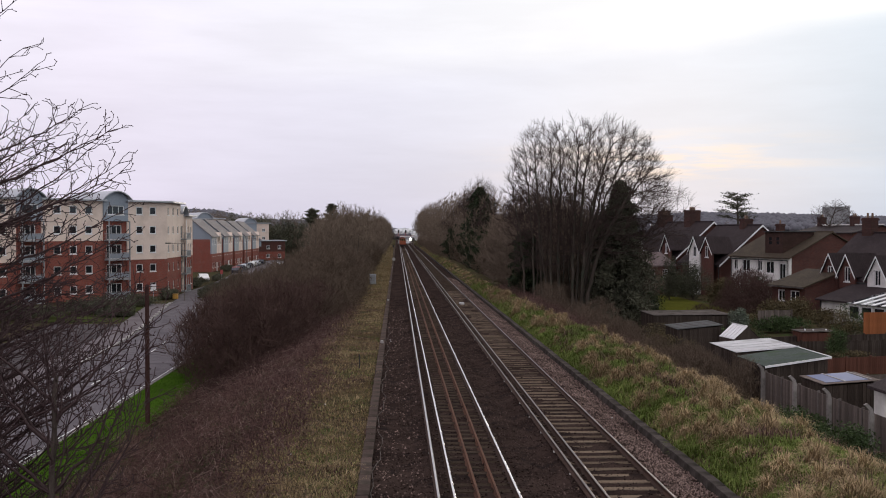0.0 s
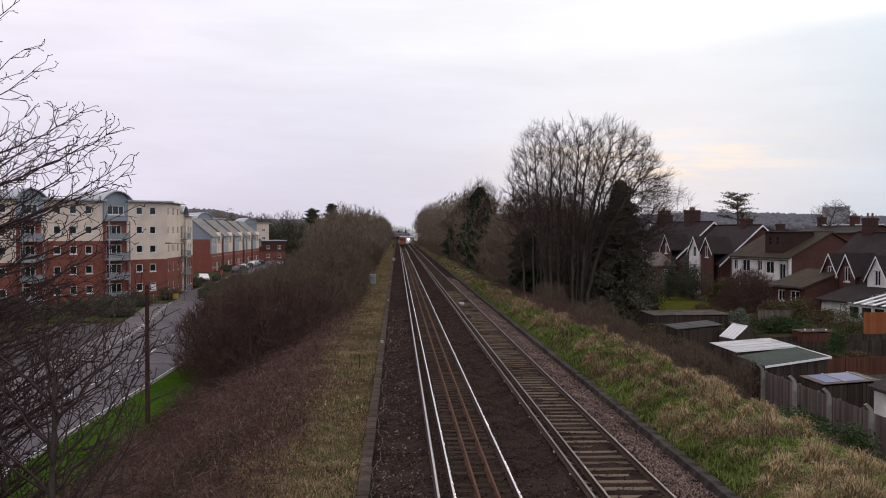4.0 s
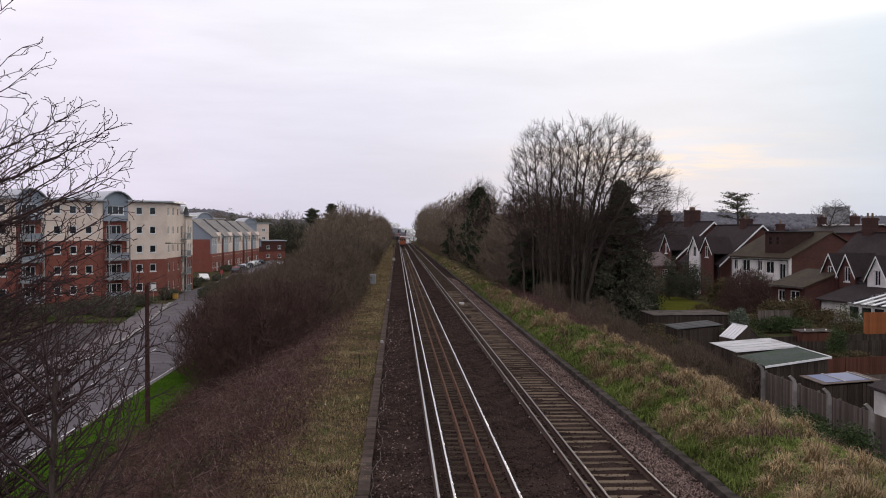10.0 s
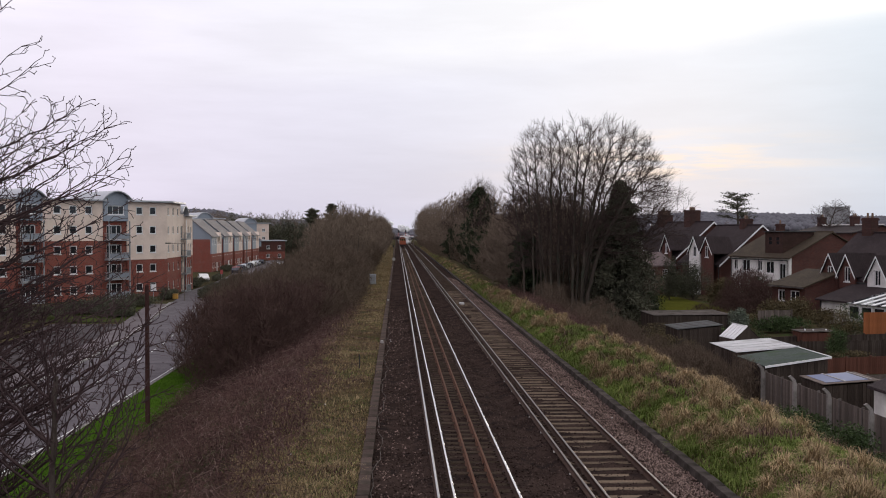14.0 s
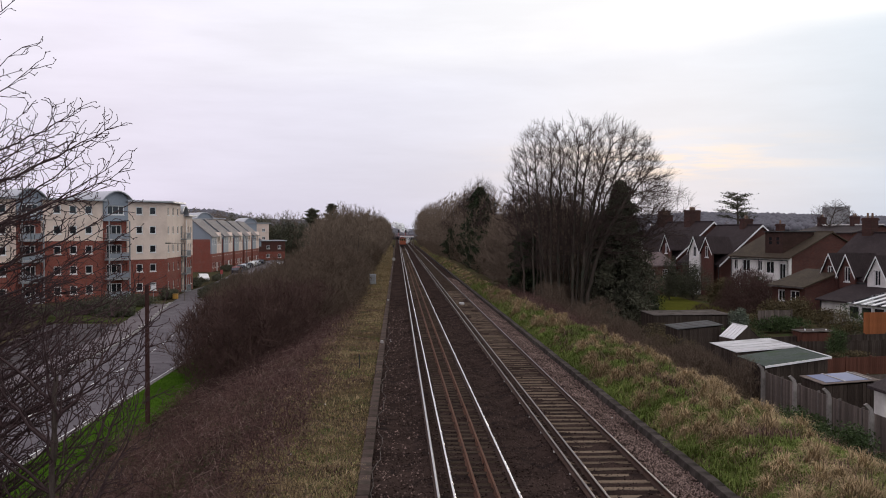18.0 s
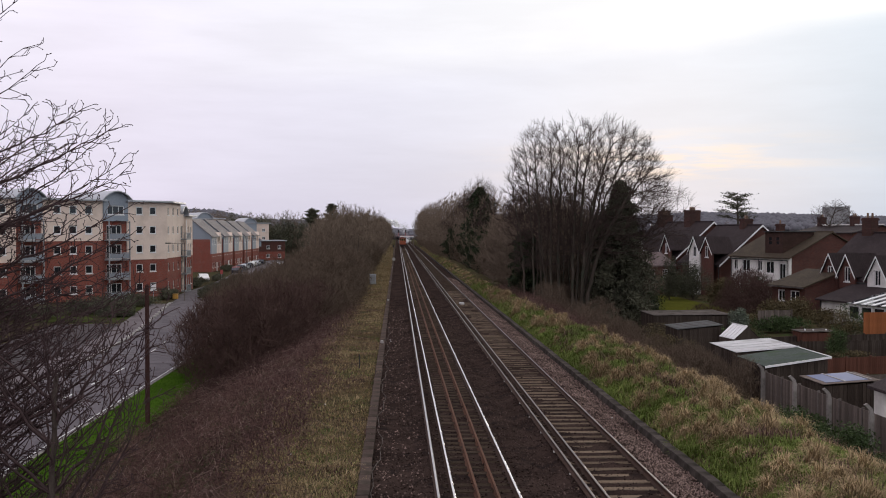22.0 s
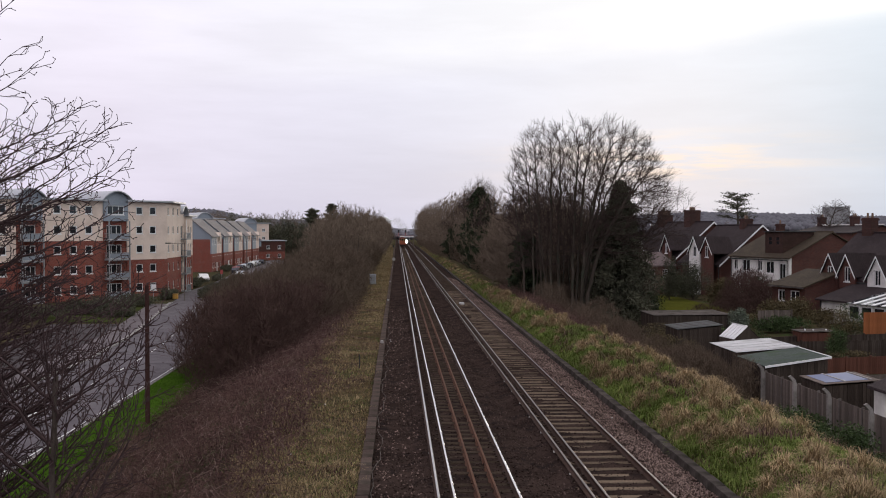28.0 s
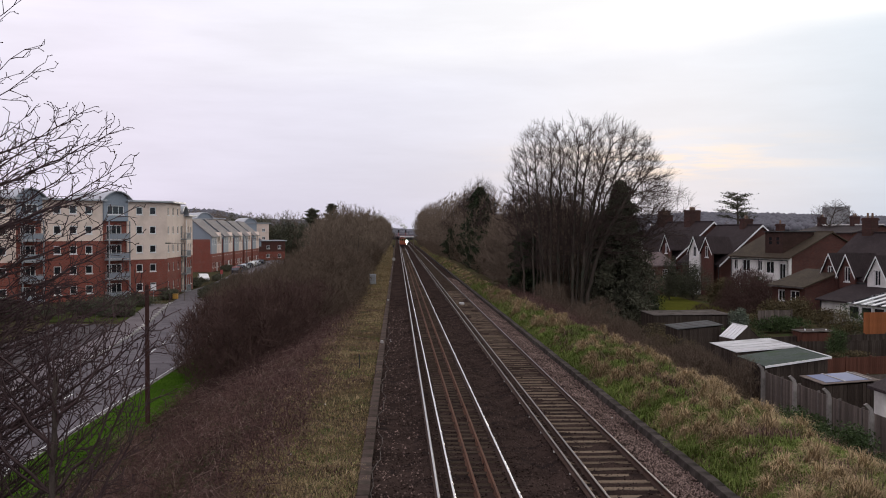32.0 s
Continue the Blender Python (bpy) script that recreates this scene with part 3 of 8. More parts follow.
structure("track_bed", grid_mesh("track_bed", spaced((-1.0, 7.9, 0.15)), spaced((-5, 70, 0.4), (70, 200, 2), (200, 700, 12)), bed_z, M_BALLAST), None, "dark brown-grey stone ballast of a double-track railway", "ballast")


def rail_mesh(name, y0, y1, head, side, h=0.159, foot=0.14, top=0.062):
    """Flat-bottom rail: foot, web and a head whose running surface is polished."""
    a = foot / 2
    t = top / 2
    outline = [(-a, -h), (a, -h), (a, -h + 0.012), (0.012, -h + 0.03), (0.012, -0.045), (t, -0.036), (t, -0.008), (t - 0.01, 0.0), (-t + 0.01, 0.0), (-t, -0.008), (-t, -0.036), (-0.012, -0.045), (-0.012, -h + 0.03), (-a, -h + 0.012)]
    ys = np.concatenate([np.arange(y0, min(y1, 100), 18.288), np.linspace(min(y1, 100), y1, 4)])
    n = len(outline)
    v = np.array([(x, y, z) for y in ys for x, z in outline])
    f, idx = [], []
    for k in range(len(ys) - 1):
        for i in range(n):
            j = (i + 1) % n
            f.append((k * n + i, k * n + j, (k + 1) * n + j, (k + 1) * n + i))
            idx.append(1 if i in (6, 7, 8) else 0)
    return np_mesh(name, v, np.array(f), [side, head], idx)


def sleeper_mesh(name, mat, half, seed):
    rng = random.Random(seed)
    bm = bmesh.new()
    vs = box(bm, -half, -0.125, -0.17, half, 0.125, 0.0, bevel=0.015)
    for v in vs:
        v.co += Vector((rng.uniform(-0.01, 0.01), rng.uniform(-0.008, 0.008), rng.uniform(-0.006, 0.006)))
        if abs(v.co.x) < half * 0.4:
            v.co.z -= 0.02
    return mesh_of(name, bm, mat)


me_clip = mesh_of("rail_chair", boxes((-0.13, -0.06, 0, -0.06, 0.06, 0.03), (0.06, -0.06, 0, 0.13, 0.06, 0.03), bevel=0.01), M_RUST_DARK)


def track(x, spacing, start, sleeper_mat, head, check):
    tr = thing("railway_track", pose(x, 0, 0), "main-line track on ballast with " + ("bright polished rails and brown check rails" if check else "duller rails and pale concrete sleepers"), "railway track", "parallel tracks", "structure")
    for s in (-0.752, 0.752):
        part("rail", rail_mesh("rail", -5, END_Y, head, M_RUST), None, tr, "polished steel running rail" if check else "worn steel running rail", pose(s, 0, 0))
    if check:
        for s in (-0.19, 0.27):
            part("check_rail", rail_mesh("check_rail", -5, 190, M_RUST_BROWN, M_RUST_BROWN), None, tr, "rust-brown check rail between the running rails", pose(s, 0, -0.02))
    # conductor rail beside the track, on white insulators
    third = part("conductor_rail", rail_mesh("conductor_rail", -5, END_Y, M_STEEL_MID if check else M_STEEL_DULL, M_RUST, 0.15, 0.13, 0.058), None, tr, "raised conductor rail", pose(-1.13, 0, 0.075))
    me_ins = bpy.data.meshes.get("insulator")
    if me_ins is None:
        bm = bmesh.new()
        cone(bm, 0.075, 0.05, 0.09)
        me_ins = mesh_of("insulator", bm, M_INSUL)
    for i in range(40):
        part("insulator", me_ins, None, third, m=pose(0, 12 + i * 2.6, -0.235))
    meshes = [sleeper_mesh("sleeper", sleeper_mat, 1.25, k) for k in range(4)]
    rng = random.Random(int(x * 100))
    rest = []
    for i in range(int((END_Y - start) / spacing)):
        y = start + i * spacing
        if i < 130:
            part("sleeper", meshes[i % 4], None, tr, m=pose(rng.uniform(-0.03, 0.03), y, -0.155 + rng.uniform(-0.012, 0.008), 0, 0, rng.uniform(-0.7, 0.7)))
        elif y < 330:
            rest.append(y)
    v, f = [], []
    for y in rest:
        o = len(v)
        v += [(-1.25, y - 0.12, -0.155), (1.25, y - 0.12, -0.155), (1.25, y + 0.12, -0.155), (-1.25, y + 0.12, -0.155), (-1.25, y - 0.12, -0.3), (1.25, y - 0.12, -0.3)]
        f += [(o, o + 1, o + 2, o + 3), (o + 4, o + 5, o + 1, o)]
    tagged(part("far_sleepers", np_mesh("far_sleepers", np.array(v), np.array(f), M_SLEEPER), None, tr), kind="stuff")
    for i in range(70):
        for s in (-0.752, 0.752):
            part("rail_chair", me_clip, None, tr, m=pose(s, start + i * spacing, -0.155))
    return tr


track(TRACKS[0], 0.60, 14.0, M_SLEEPER, M_STEEL, True)
track(TRACKS[1], 0.675, 14.2, M_SLEEPER_PALE, M_STEEL_DULL, False)


def loose_stones(name, rng, n, y0, y1, label, x0=-0.8, x1=7.55, mat=None):
    """Broken stones lying over the bed, denser near the bridge."""
    y = y0 + (y1 - y0) * rng.random(n) ** 2.0
    x = rng.uniform(x0, x1, n)
    near = np.minimum(np.abs(x - TRACKS[0]), np.abs(x - TRACKS[1]))
    keep = (near > 0.85) | (rng.random(n) < 0.35)
    x, y = x[keep], y[keep]
    n = len(x)
    s = rng.uniform(0.013, 0.036, n)
    z = bed_z(x, y) + s * 0.3
    o = np.array([(1, 0, 0), (-1, 0, 0), (0, 1, 0), (0, -1, 0), (0, 0, 1), (0, 0, -1)], dtype=float)
    v = o[None] * s[:, None, None] * rng.uniform(0.55, 1.35, (n, 6, 1)) + rng.normal(size=(n, 6, 3)) * s[:, None, None] * 0.2
    v += np.stack([x, y, z], axis=1)[:, None, :]
    tri = np.array([(0, 2, 4), (2, 1, 4), (1, 3, 4), (3, 0, 4), (2, 0, 5), (1, 2, 5), (3, 1, 5), (0, 3, 5)])
    f = (tri[None] + (np.arange(n) * 6)[:, None, None]).reshape(-1, 3)
    tagged(new(name, np_mesh(name, v.reshape(-1, 3), f, mat or M_STONE)), label, "ballast", kind="stuff")


loose_stones("ballast_stones", np.random.default_rng(3), 40000, 18, 95, "angular brown-grey ballast stones between the rails")
loose_stones("ballast_stones", np.random.default_rng(4), 30000, 18, 130, "paler freshly broken stones along the edge of the bed", 6.45, 7.6, M_STONE_PALE)
loose_stones("ballast_stones", np.random.default_rng(6), 1500, 18, 80, "a few paler stones beside the bright rail", -0.6, 0.7, M_STONE_PALE)

# concrete trough lids along both sides of the bed
me_lid_pale = mesh_of("trough_lid", boxes((-0.15, -0.485, -0.3, 0.15, 0.485, 0.0), bevel=0.012), M_TROUGH_PALE)
me_lid = mesh_of("trough_lid", boxes((-0.13, -0.485, -0.3, 0.13, 0.485, 0.0), bevel=0.012), M_TROUGH)
rng_l = random.Random(5)
for side, x, z in (("left", -0.83, -0.17), ("right", 7.74, -0.05)):
    tro = thing("cable_trough", pose(x, 0, z), "grey concrete cable trough with separate lids beside the ballast", "cable trough", "cable troughs", "structure")
    for i in range(120):
        part("lid", me_lid if side == "right" else me_lid_pale, None, tro, m=pose(rng_l.uniform(-0.012, 0.012), 18 + i * 0.985, rng_l.uniform(-0.012, 0.012), rng_l.uniform(-0.5, 0.5), rng_l.uniform(-0.8, 0.8), rng_l.uniform(-0.5, 0.5)))
    tagged(part("far_lids", boxes((-0.13, 136, -0.3, 0.13, 420, 0.0)), M_TROUGH if side == "right" else M_TROUGH_PALE, tro), kind="stuff")


# ---- vegetation ----
def colonise(rng, pts, paths, step, kill, up=0.05, noisy=0.08, limit=300, inertia=1.1, centre=None, out=0.6):
    """Branches that grow towards a cloud of points from the given first paths; gives nodes, parents and the root of each."""
    pos, par, root = [], [], []
    for k, path in enumerate(paths):
        for i, p in enumerate(path):
            par.append(-1 if i == 0 else len(pos) - 1)
            pos.append(np.array(p, dtype=float))
            root.append(k)
    pts = np.asarray(pts, dtype=float)
    P = np.array(pos)
    d2 = ((pts[:, None] - P[None]) ** 2).sum(2)
    near, dist = d2.argmin(1), np.sqrt(d2.min(1))
    alive = dist > kill
    kids = {}
    for _ in range(limit):
        idx = np.where(alive)[0]
        if len(idx) == 0:
            break
        src = near[idx]
        v = (pts[idx] - P[src]) / (dist[idx][:, None] + 1e-9)
        u, inv = np.unique(src, return_inverse=True)
        acc = np.zeros((len(u), 3))
        np.add.at(acc, inv, v)
        acc /= np.linalg.norm(acc, axis=1)[:, None] + 1e-9
        pa = np.asarray(par)[u]
        acc += inertia * np.where(pa[:, None] >= 0, P[u] - P[pa], 0.0) / step
        acc += rng.normal(size=acc.shape) * noisy * (1 + inertia)
        if centre is not None:
            away = P[u] - np.array(centre)
            acc += out * away / (np.linalg.norm(away, axis=1)[:, None] + 1e-9)
        acc[:, 2] += up
        acc /= np.linalg.norm(acc, axis=1)[:, None] + 1e-9
        fresh = P[u] + acc * step
        keep = []
        for a, q in zip(u, fresh):
            done = kids.setdefault(int(a), [])
            if len(done) < 3 and all(((q - w) ** 2).sum() > (0.45 * step) ** 2 for w in done):
                done.append(q)
                keep.append(True)
            else:
                keep.append(False)
        keep = np.array(keep)
        if not keep.any():
            break
        n0 = len(P)
        fresh, u = fresh[keep], u[keep]
        P = np.concatenate([P, fresh])
        par += [int(a) for a in u]
        root += [root[a] for a in u]
        d = np.sqrt(((pts[idx][:, None] - fresh[None]) ** 2).sum(2))
        j = d.argmin(1)
        m = d[np.arange(len(idx)), j]
        closer = m < dist[idx]
        dist[idx] = np.where(closer, m, dist[idx])
        near[idx] = np.where(closer, n0 + j, near[idx])
        alive[idx[dist[idx] < kill]] = False
    return P, np.array(par), np.array(root)


def girth(par, r_tip, power=0.45, most=9.0):
    """How many tips each node carries, and the radius that follows from it."""
    tips = np.zeros(len(par))
    child = np.bincount(par[par >= 0], minlength=len(par))
    tips[child == 0] = 1
    for i in range(len(par) - 1, -1, -1):
        if par[i] >= 0:
            tips[par[i]] += tips[i]
    return tips, np.minimum(r_tip * tips ** power, most)


def limbs_of(P, par, rad, nodes):
    """Pieces of branch for the given nodes, each from its parent."""
    nodes = np.asarray(nodes)
    nodes = nodes[par[nodes] >= 0]
    q = par[nodes]
    return np.hstack([P[q], P[nodes], np.minimum(rad[q], rad[nodes] * 1.35 + 0.002)[:, None], rad[nodes][:, None]])


def twigs_of(rng, P, par, nodes, count, length, r, spread=0.6, up=0.25, pieces=2, centre=None):
    """Thin bent twigs that go on from the given nodes."""
    nodes = np.repeat(np.asarray(nodes), count)
    nodes = nodes[par[nodes] >= 0]
    n = len(nodes)
    d = P[nodes] - P[par[nodes]]
    d /= np.linalg.norm(d, axis=1)[:, None] + 1e-9
    p = P[nodes] - d * (rng.random((n, 1)) * 0.3 * length)
    L = length * rng.uniform(0.4, 1.2, (n, 1))
    out = []
    if centre is not None:
        away = P[nodes] - np.array(centre)
        d = 0.4 * d + 0.9 * away / (np.linalg.norm(away, axis=1)[:, None] + 1e-9)
    d = d + rng.normal(size=(n, 3)) * spread
    for k in range(pieces):
        d = d + rng.normal(size=(n, 3)) * 0.22 + np.array([[0, 0, up]])
        d /= np.linalg.norm(d, axis=1)[:, None] + 1e-9
        q = p + d * L / pieces
        out.append(np.hstack([p, q, np.full((n, 1), r * (1 - 0.35 * k / pieces)), np.full((n, 1), r * (1 - 0.35 * (k + 1) / pieces))]))
        p = q
    return np.concatenate(out)


def haze_mesh(name, segs, mat):
    """Far twigs, each a slender two-sided sliver."""
    s = np.asarray(segs)
    d = s[:, 3:6] - s[:, 0:3]
    rng = np.random.default_rng(len(s))
    side = np.cross(d, rng.normal(size=d.shape))
    side /= np.linalg.norm(side, axis=1)[:, None] + 1e-9
    a, b = s[:, 6:7], s[:, 7:8]
    v = np.stack([s[:, 0:3] - side * a, s[:, 0:3] + side * a, s[:, 3:6] + side * b, s[:, 3:6] - side * b], axis=1).reshape(-1, 3)
    return np_mesh(name, v, np.arange(len(s) * 4).reshape(-1, 4), mat)


def ellipsoid(rng, n, c, r, low=-1.0, shell=0.5):
    """Points in an ellipsoid, more of them near its skin."""
    p = rng.normal(size=(n * 3, 3))
    p /= np.linalg.norm(p, axis=1)[:, None]
    p *= rng.random((n * 3, 1)) ** (1 / 3) * (1 - shell) + shell * rng.random((n * 3, 1)) ** 0.15
    p = p[p[:, 2] > low][:n]
    return p * np.array(r) + np.array(c)


def dome_points(rng, n, rx, ry, z0, h, shoulder=0.35):
    """Points that fill a rounded crown with lumps on its outline."""
    u = rng.random(n)
    z = z0 + (h - z0) * u
    prof = np.sqrt(np.clip(1 - (np.clip(u - shoulder, 0, 1) / (1 - shoulder)) ** 2.2, 0, 1)) * (0.72 + 0.28 * np.clip(u / shoulder, 0, 1))
    az = rng.uniform(0, 2 * np.pi, n)
    k = rng.uniform(0, 6.28, 4)
    lump = 1 + 0.13 * np.sin(3 * az + 5 * u + k[0]) + 0.10 * np.sin(5 * az - 7 * u + k[1]) + 0.08 * np.sin(8 * az + 11 * u + k[2])
    rr = prof * lump * rng.random(n) ** 0.42
    return np.stack([np.cos(az) * rr * rx, np.sin(az) * rr * ry, z + 0.05 * h * np.sin(4 * az + k[3]) * u], axis=1)


def straight(x, y, z0, z1, lean=0.0, n=8, wig=0.03, rng=None):
    out = []
    for i in range(n + 1):
        z = z0 + (z1 - z0) * i / n
        j = rng.normal(size=2) * wig if rng is not None and i else (0.0, 0.0)
        out.append((x + lean * (z - z0) + j[0], y + j[1], z))
    return out


def dome_tree(name, m, label, rx, ry, h, z0, seed, n, stems, twig, haze, length, width, group="", r_tip=0.012, category="tree", bark=None, shoulder=0.35, base=0.25):
    """Bare tree or shrub whose fine twigs fill a rounded crown."""
    rng = np.random.default_rng(seed)
    t = thing(name, m, label, category, group)
    pts = dome_points(rng, n, rx, ry, z0, h, shoulder)
    paths = []
    for k in range(stems):
        az, off = 2.4 * k + seed, base * math.sqrt((k + 0.4) / stems)
        paths.append(straight(math.cos(az) * off * rx, math.sin(az) * off * ry, -0.3, max(0.3, z0 * 0.9), 0.0, 3, 0.05, rng))
    step = h / 20
    P, par, root = colonise(rng, pts, paths, step, step * 1.15, 0.06, 0.10, 90, 0.6)
    tips, rad = girth(par, r_tip)
    thick = np.where(tips > 6)[0]
    thin = np.where(tips <= 6)[0]
    for k in range(stems):
        own = [i for i in thick if root[i] == k and par[i] >= 0]
        if own:
            part("stem", tube_mesh("stem", limbs_of(P, par, rad, own), bark or M_BARK, 5), None, t)
    fine = np.concatenate([limbs_of(P, par, rad, thin), twigs_of(rng, P, par, thin, haze, length, width, 0.5, 0.42)])
    part("crown", haze_mesh("crown", fine, twig), None, t, "bare twigs")
    return t


def crown_points(rng, n, rx, ry, z0, z1, shape=0.8, lumps=14):
    """Points in uneven clumps that fill a crown."""
    c = rng.normal(size=(lumps, 3))
    c /= np.linalg.norm(c, axis=1)[:, None]
    c *= rng.uniform(0.35, 0.8, (lumps, 1))
    i = rng.integers(0, lumps, n)
    p = c[i] + rng.normal(size=(n, 3)) * 0.24 * shape
    p *= np.minimum(1.0, 1.02 / (np.linalg.norm(p, axis=1)[:, None] + 1e-9))
    up = p[:, 2] * 0.5 + 0.5
    up = np.where(rng.random(n) < 0.4, np.clip(up, 0, 1) * 0.55, up)
    return np.stack([p[:, 0] * rx, p[:, 1] * ry, z0 + up * (z1 - z0)], axis=1)


def leafy(name, m, label, category, rx, ry, height, n, size, mat, seed, group="", z0=0.0):
    """Evergreen shrub: stems inside a crown of many small leaves."""
    rng = np.random.default_rng(seed)
    t = thing(name, m, label, category, group)
    pts = crown_points(rng, n, rx, ry, z0 + 0.05, height)
    stems = []
    r = random.Random(seed)
    for k in range(7):
        az = r.uniform(0, 6.28)
        stems.append((0, 0, -0.2, math.cos(az) * rx * 0.5, math.sin(az) * ry * 0.5, height * 0.75, 0.05, 0.015))
    part("stem", tube_mesh("stem", stems, M_BARK, 5), None, t)
    part("crown", leaf_mesh("crown", pts, size, mat, rng), None, t)
    return t


def conifer(m, label, height, radius, seed):
    """Dense broad spruce: drooping tiers of short needles on branches round one trunk."""
    rng = np.random.default_rng(seed)
    t = thing("conifer", m, label, "tree")
    part("trunk", tube_mesh("trunk", [(0, 0, -0.3, 0, 0, height * 0.98, 0.24, 0.02)], M_BARK, 8), None, t)
    br, pts = [], []
    for k in range(420):
        f = (k / 420) ** 0.85
        z = height * (0.04 + 0.95 * f)
        az = k * 2.4 + rng.uniform(-0.4, 0.4)
        reach = radius * (1 - f) ** 0.7 * rng.uniform(0.55, 1.08) * (1 + 0.12 * math.sin(f * 40)) + 0.10
        tip = np.array((math.cos(az) * reach, math.sin(az) * reach, z - reach * 0.22 + 0.1))
        br.append((0, 0, z, *tip, 0.035, 0.008))
        u = (rng.uniform(0.02, 1.0, 90) ** 0.6)[:, None]
        q = np.array((0, 0, z)) * (1 - u) + tip * u + rng.normal(size=(90, 3)) * (0.05 + 0.05 * reach + 0.06 * u) * (1, 1, 0.55)
        pts.append(q)
    part("whorl", tube_mesh("whorl", br, M_BARK, 4), None, t)
    part("foliage", leaf_mesh("foliage", np.concatenate(pts), 0.10, M_CONIFER, rng, long=1.8), None, t)
    return t


def ground_pose(x, y, rz=0.0):
    return pose(x, y, float(ground_z(x, y)), 0, 0, rz)


def grown_tree(m, label, pts, paths, seed, step, kill, r_tip, twigs=3, length=0.9, thick_at=14, twig=None, noisy=0.07, power=0.46, up=0.05, name="bare_tree", centre=None):
    """Large bare tree: a stem part for each first path, limbs and a crown of fine twigs."""
    rng = np.random.default_rng(seed)
    t = thing(name, m, label, "tree")
    P, par, root = colonise(rng, pts, paths, step, kill, up, noisy, centre=centre)
    tips, rad = girth(par, r_tip, power, 0.24)
    for k in range(len(paths)):
        own = np.where((tips > thick_at) & (root == k) & (par >= 0))[0]
        if len(own):
            part("stem", tube_mesh("stem", limbs_of(P, par, rad, own), M_BARK_DARK, 6), None, t)
    thin = np.where(tips <= thick_at)[0]
    ends = np.where(tips <= 2)[0]
    fine = np.concatenate([limbs_of(P, par, rad, thin), twigs_of(rng, P, par, ends, twigs, length, r_tip * 0.8, 0.42, 0.10, centre=centre)])
    part("crown", tube_mesh("crown", fine, twig or M_TWIG, 3), None, t, "bare twigs")
    return t


# the great multi-stemmed tree on the right bank: upright stems, then a fan of limbs
rng_v = np.random.default_rng(11)
M_BARK_DARK = material("dark_bark", (0.040, 0.031, 0.026), (0.105, 0.084, 0.070), 9.0, 0.95, bump=0.5, stretch=(1, 1, 0.3), stain=(0.05, 0.055, 0.04))
crown_left = ellipsoid(rng_v, 2100, (-3.5, 0, 11.2), (3.5, 3.6, 7.6), -0.75)
crown_mid = ellipsoid(rng_v, 900, (-0.9, 0, 11.8), (3.4, 3.8, 7.3), -0.55)
crown_main = ellipsoid(rng_v, 3000, (2.0, 0, 11.6), (5.9, 4.8, 7.4), -0.7)


def reach(rng, base, end, stiff=0.55, n=16):
    """A first limb that rises upright from its base and then bends out to its end."""
    a, c = np.array((base[0], base[1], -0.4)), np.array(end, dtype=float)
    b = np.array((base[0], base[1], end[2] * stiff))
    out = []
    for i in range(n + 1):
        v = i / n
        out.append(tuple(a * (1 - v) ** 2 + b * 2 * v * (1 - v) + c * v * v + (rng.normal(size=3) * 0.05 if i else 0.0)))
    return out


great = [reach(rng_v, p, e) for p, e in (
    ((-5.0, 0.4), (-6.2, 0.2, 12.6)), ((-4.3, -0.8), (-5.2, -1.2, 14.4)), ((-3.5, 0.9), (-4.1, 1.2, 15.8)), ((-2.8, -0.5), (-2.9, -0.6, 16.4)), ((-2.0, 0.5), (-1.8, 1.2, 16.4)),
    ((-1.0, -0.6), (-0.6, -1.6, 16.0)), ((-0.4, 0.3), (0.8, 0.6, 16.6)), ((-0.1, -0.2), (2.2, -1.2, 16.0)), ((0.1, 0.1), (3.6, 0.8, 14.8)), ((0.3, -0.4), (4.8, -0.6, 13.0)),
    ((0.2, 0.3), (2.6, 2.4, 13.4)), ((-0.2, -0.5), (0.9, -2.8, 13.2)), ((-3.2, -0.2), (-4.6, -2.4, 12.0)))]
grown_tree(ground_pose(16.6, 89), "tall bare multi-stemmed tree with a broad domed crown", np.concatenate([crown_left, crown_mid, crown_main]), great, 11, 0.30, 0.40, 0.0128, 3, 0.8, centre=(-0.8, 0, 6.5))
sweep = ellipsoid(rng_v, 1150, (2.4, 0, 9.8), (6.6, 4.4, 5.8), -0.30)
sweep = sweep[sweep[:, 0] > 0.2]
boughs = [reach(rng_v, (-0.6 + 0.15 * k, 0.2 * k), e, 0.62) for k, e in enumerate(((2.2, 0.4, 12.8), (3.8, -1.2, 11.8), (4.8, 1.0, 10.2), (5.6, -0.6, 8.6), (5.8, 1.4, 7.2), (4.4, -2.4, 8.8)))]
grown_tree(ground_pose(18.3, 90.5), "tall bare tree with long branches sweeping over the gardens", sweep, boughs, 14, 0.34, 0.52, 0.0100, 2, 0.9, centre=(-1.5, 0, 5.5))
conifer(ground_pose(20.4, 90.5), "dark green broad pointed conifer among bare trees", 13.6, 4.6, 4)
for x, y, h, k in ((12.9, 91.5, 10.0, 1), (14.2, 93.5, 12.5, 2), (19.4, 94.0, 11.5, 3), (15.4, 92.0, 14.0, 4), (16.4, 94.5, 15.0, 5), (17.6, 92.5, 14.5, 6), (18.4, 95.0, 13.5, 7), (13.6, 95.5, 13.0, 8), (20.4, 96.0, 12.0, 9)):
    grown_tree(ground_pose(x, y), "slim bare tree among taller ones on the bank", ellipsoid(rng_v, 240, (0, 0, h * 0.72), (1.5, 1.5, h * 0.27)), [straight(0, 0, -0.3, h * 0.42, 0.01, 6, 0.05, rng_v)], 70 + k, 0.34, 0.42, 0.012, 2, 0.8)

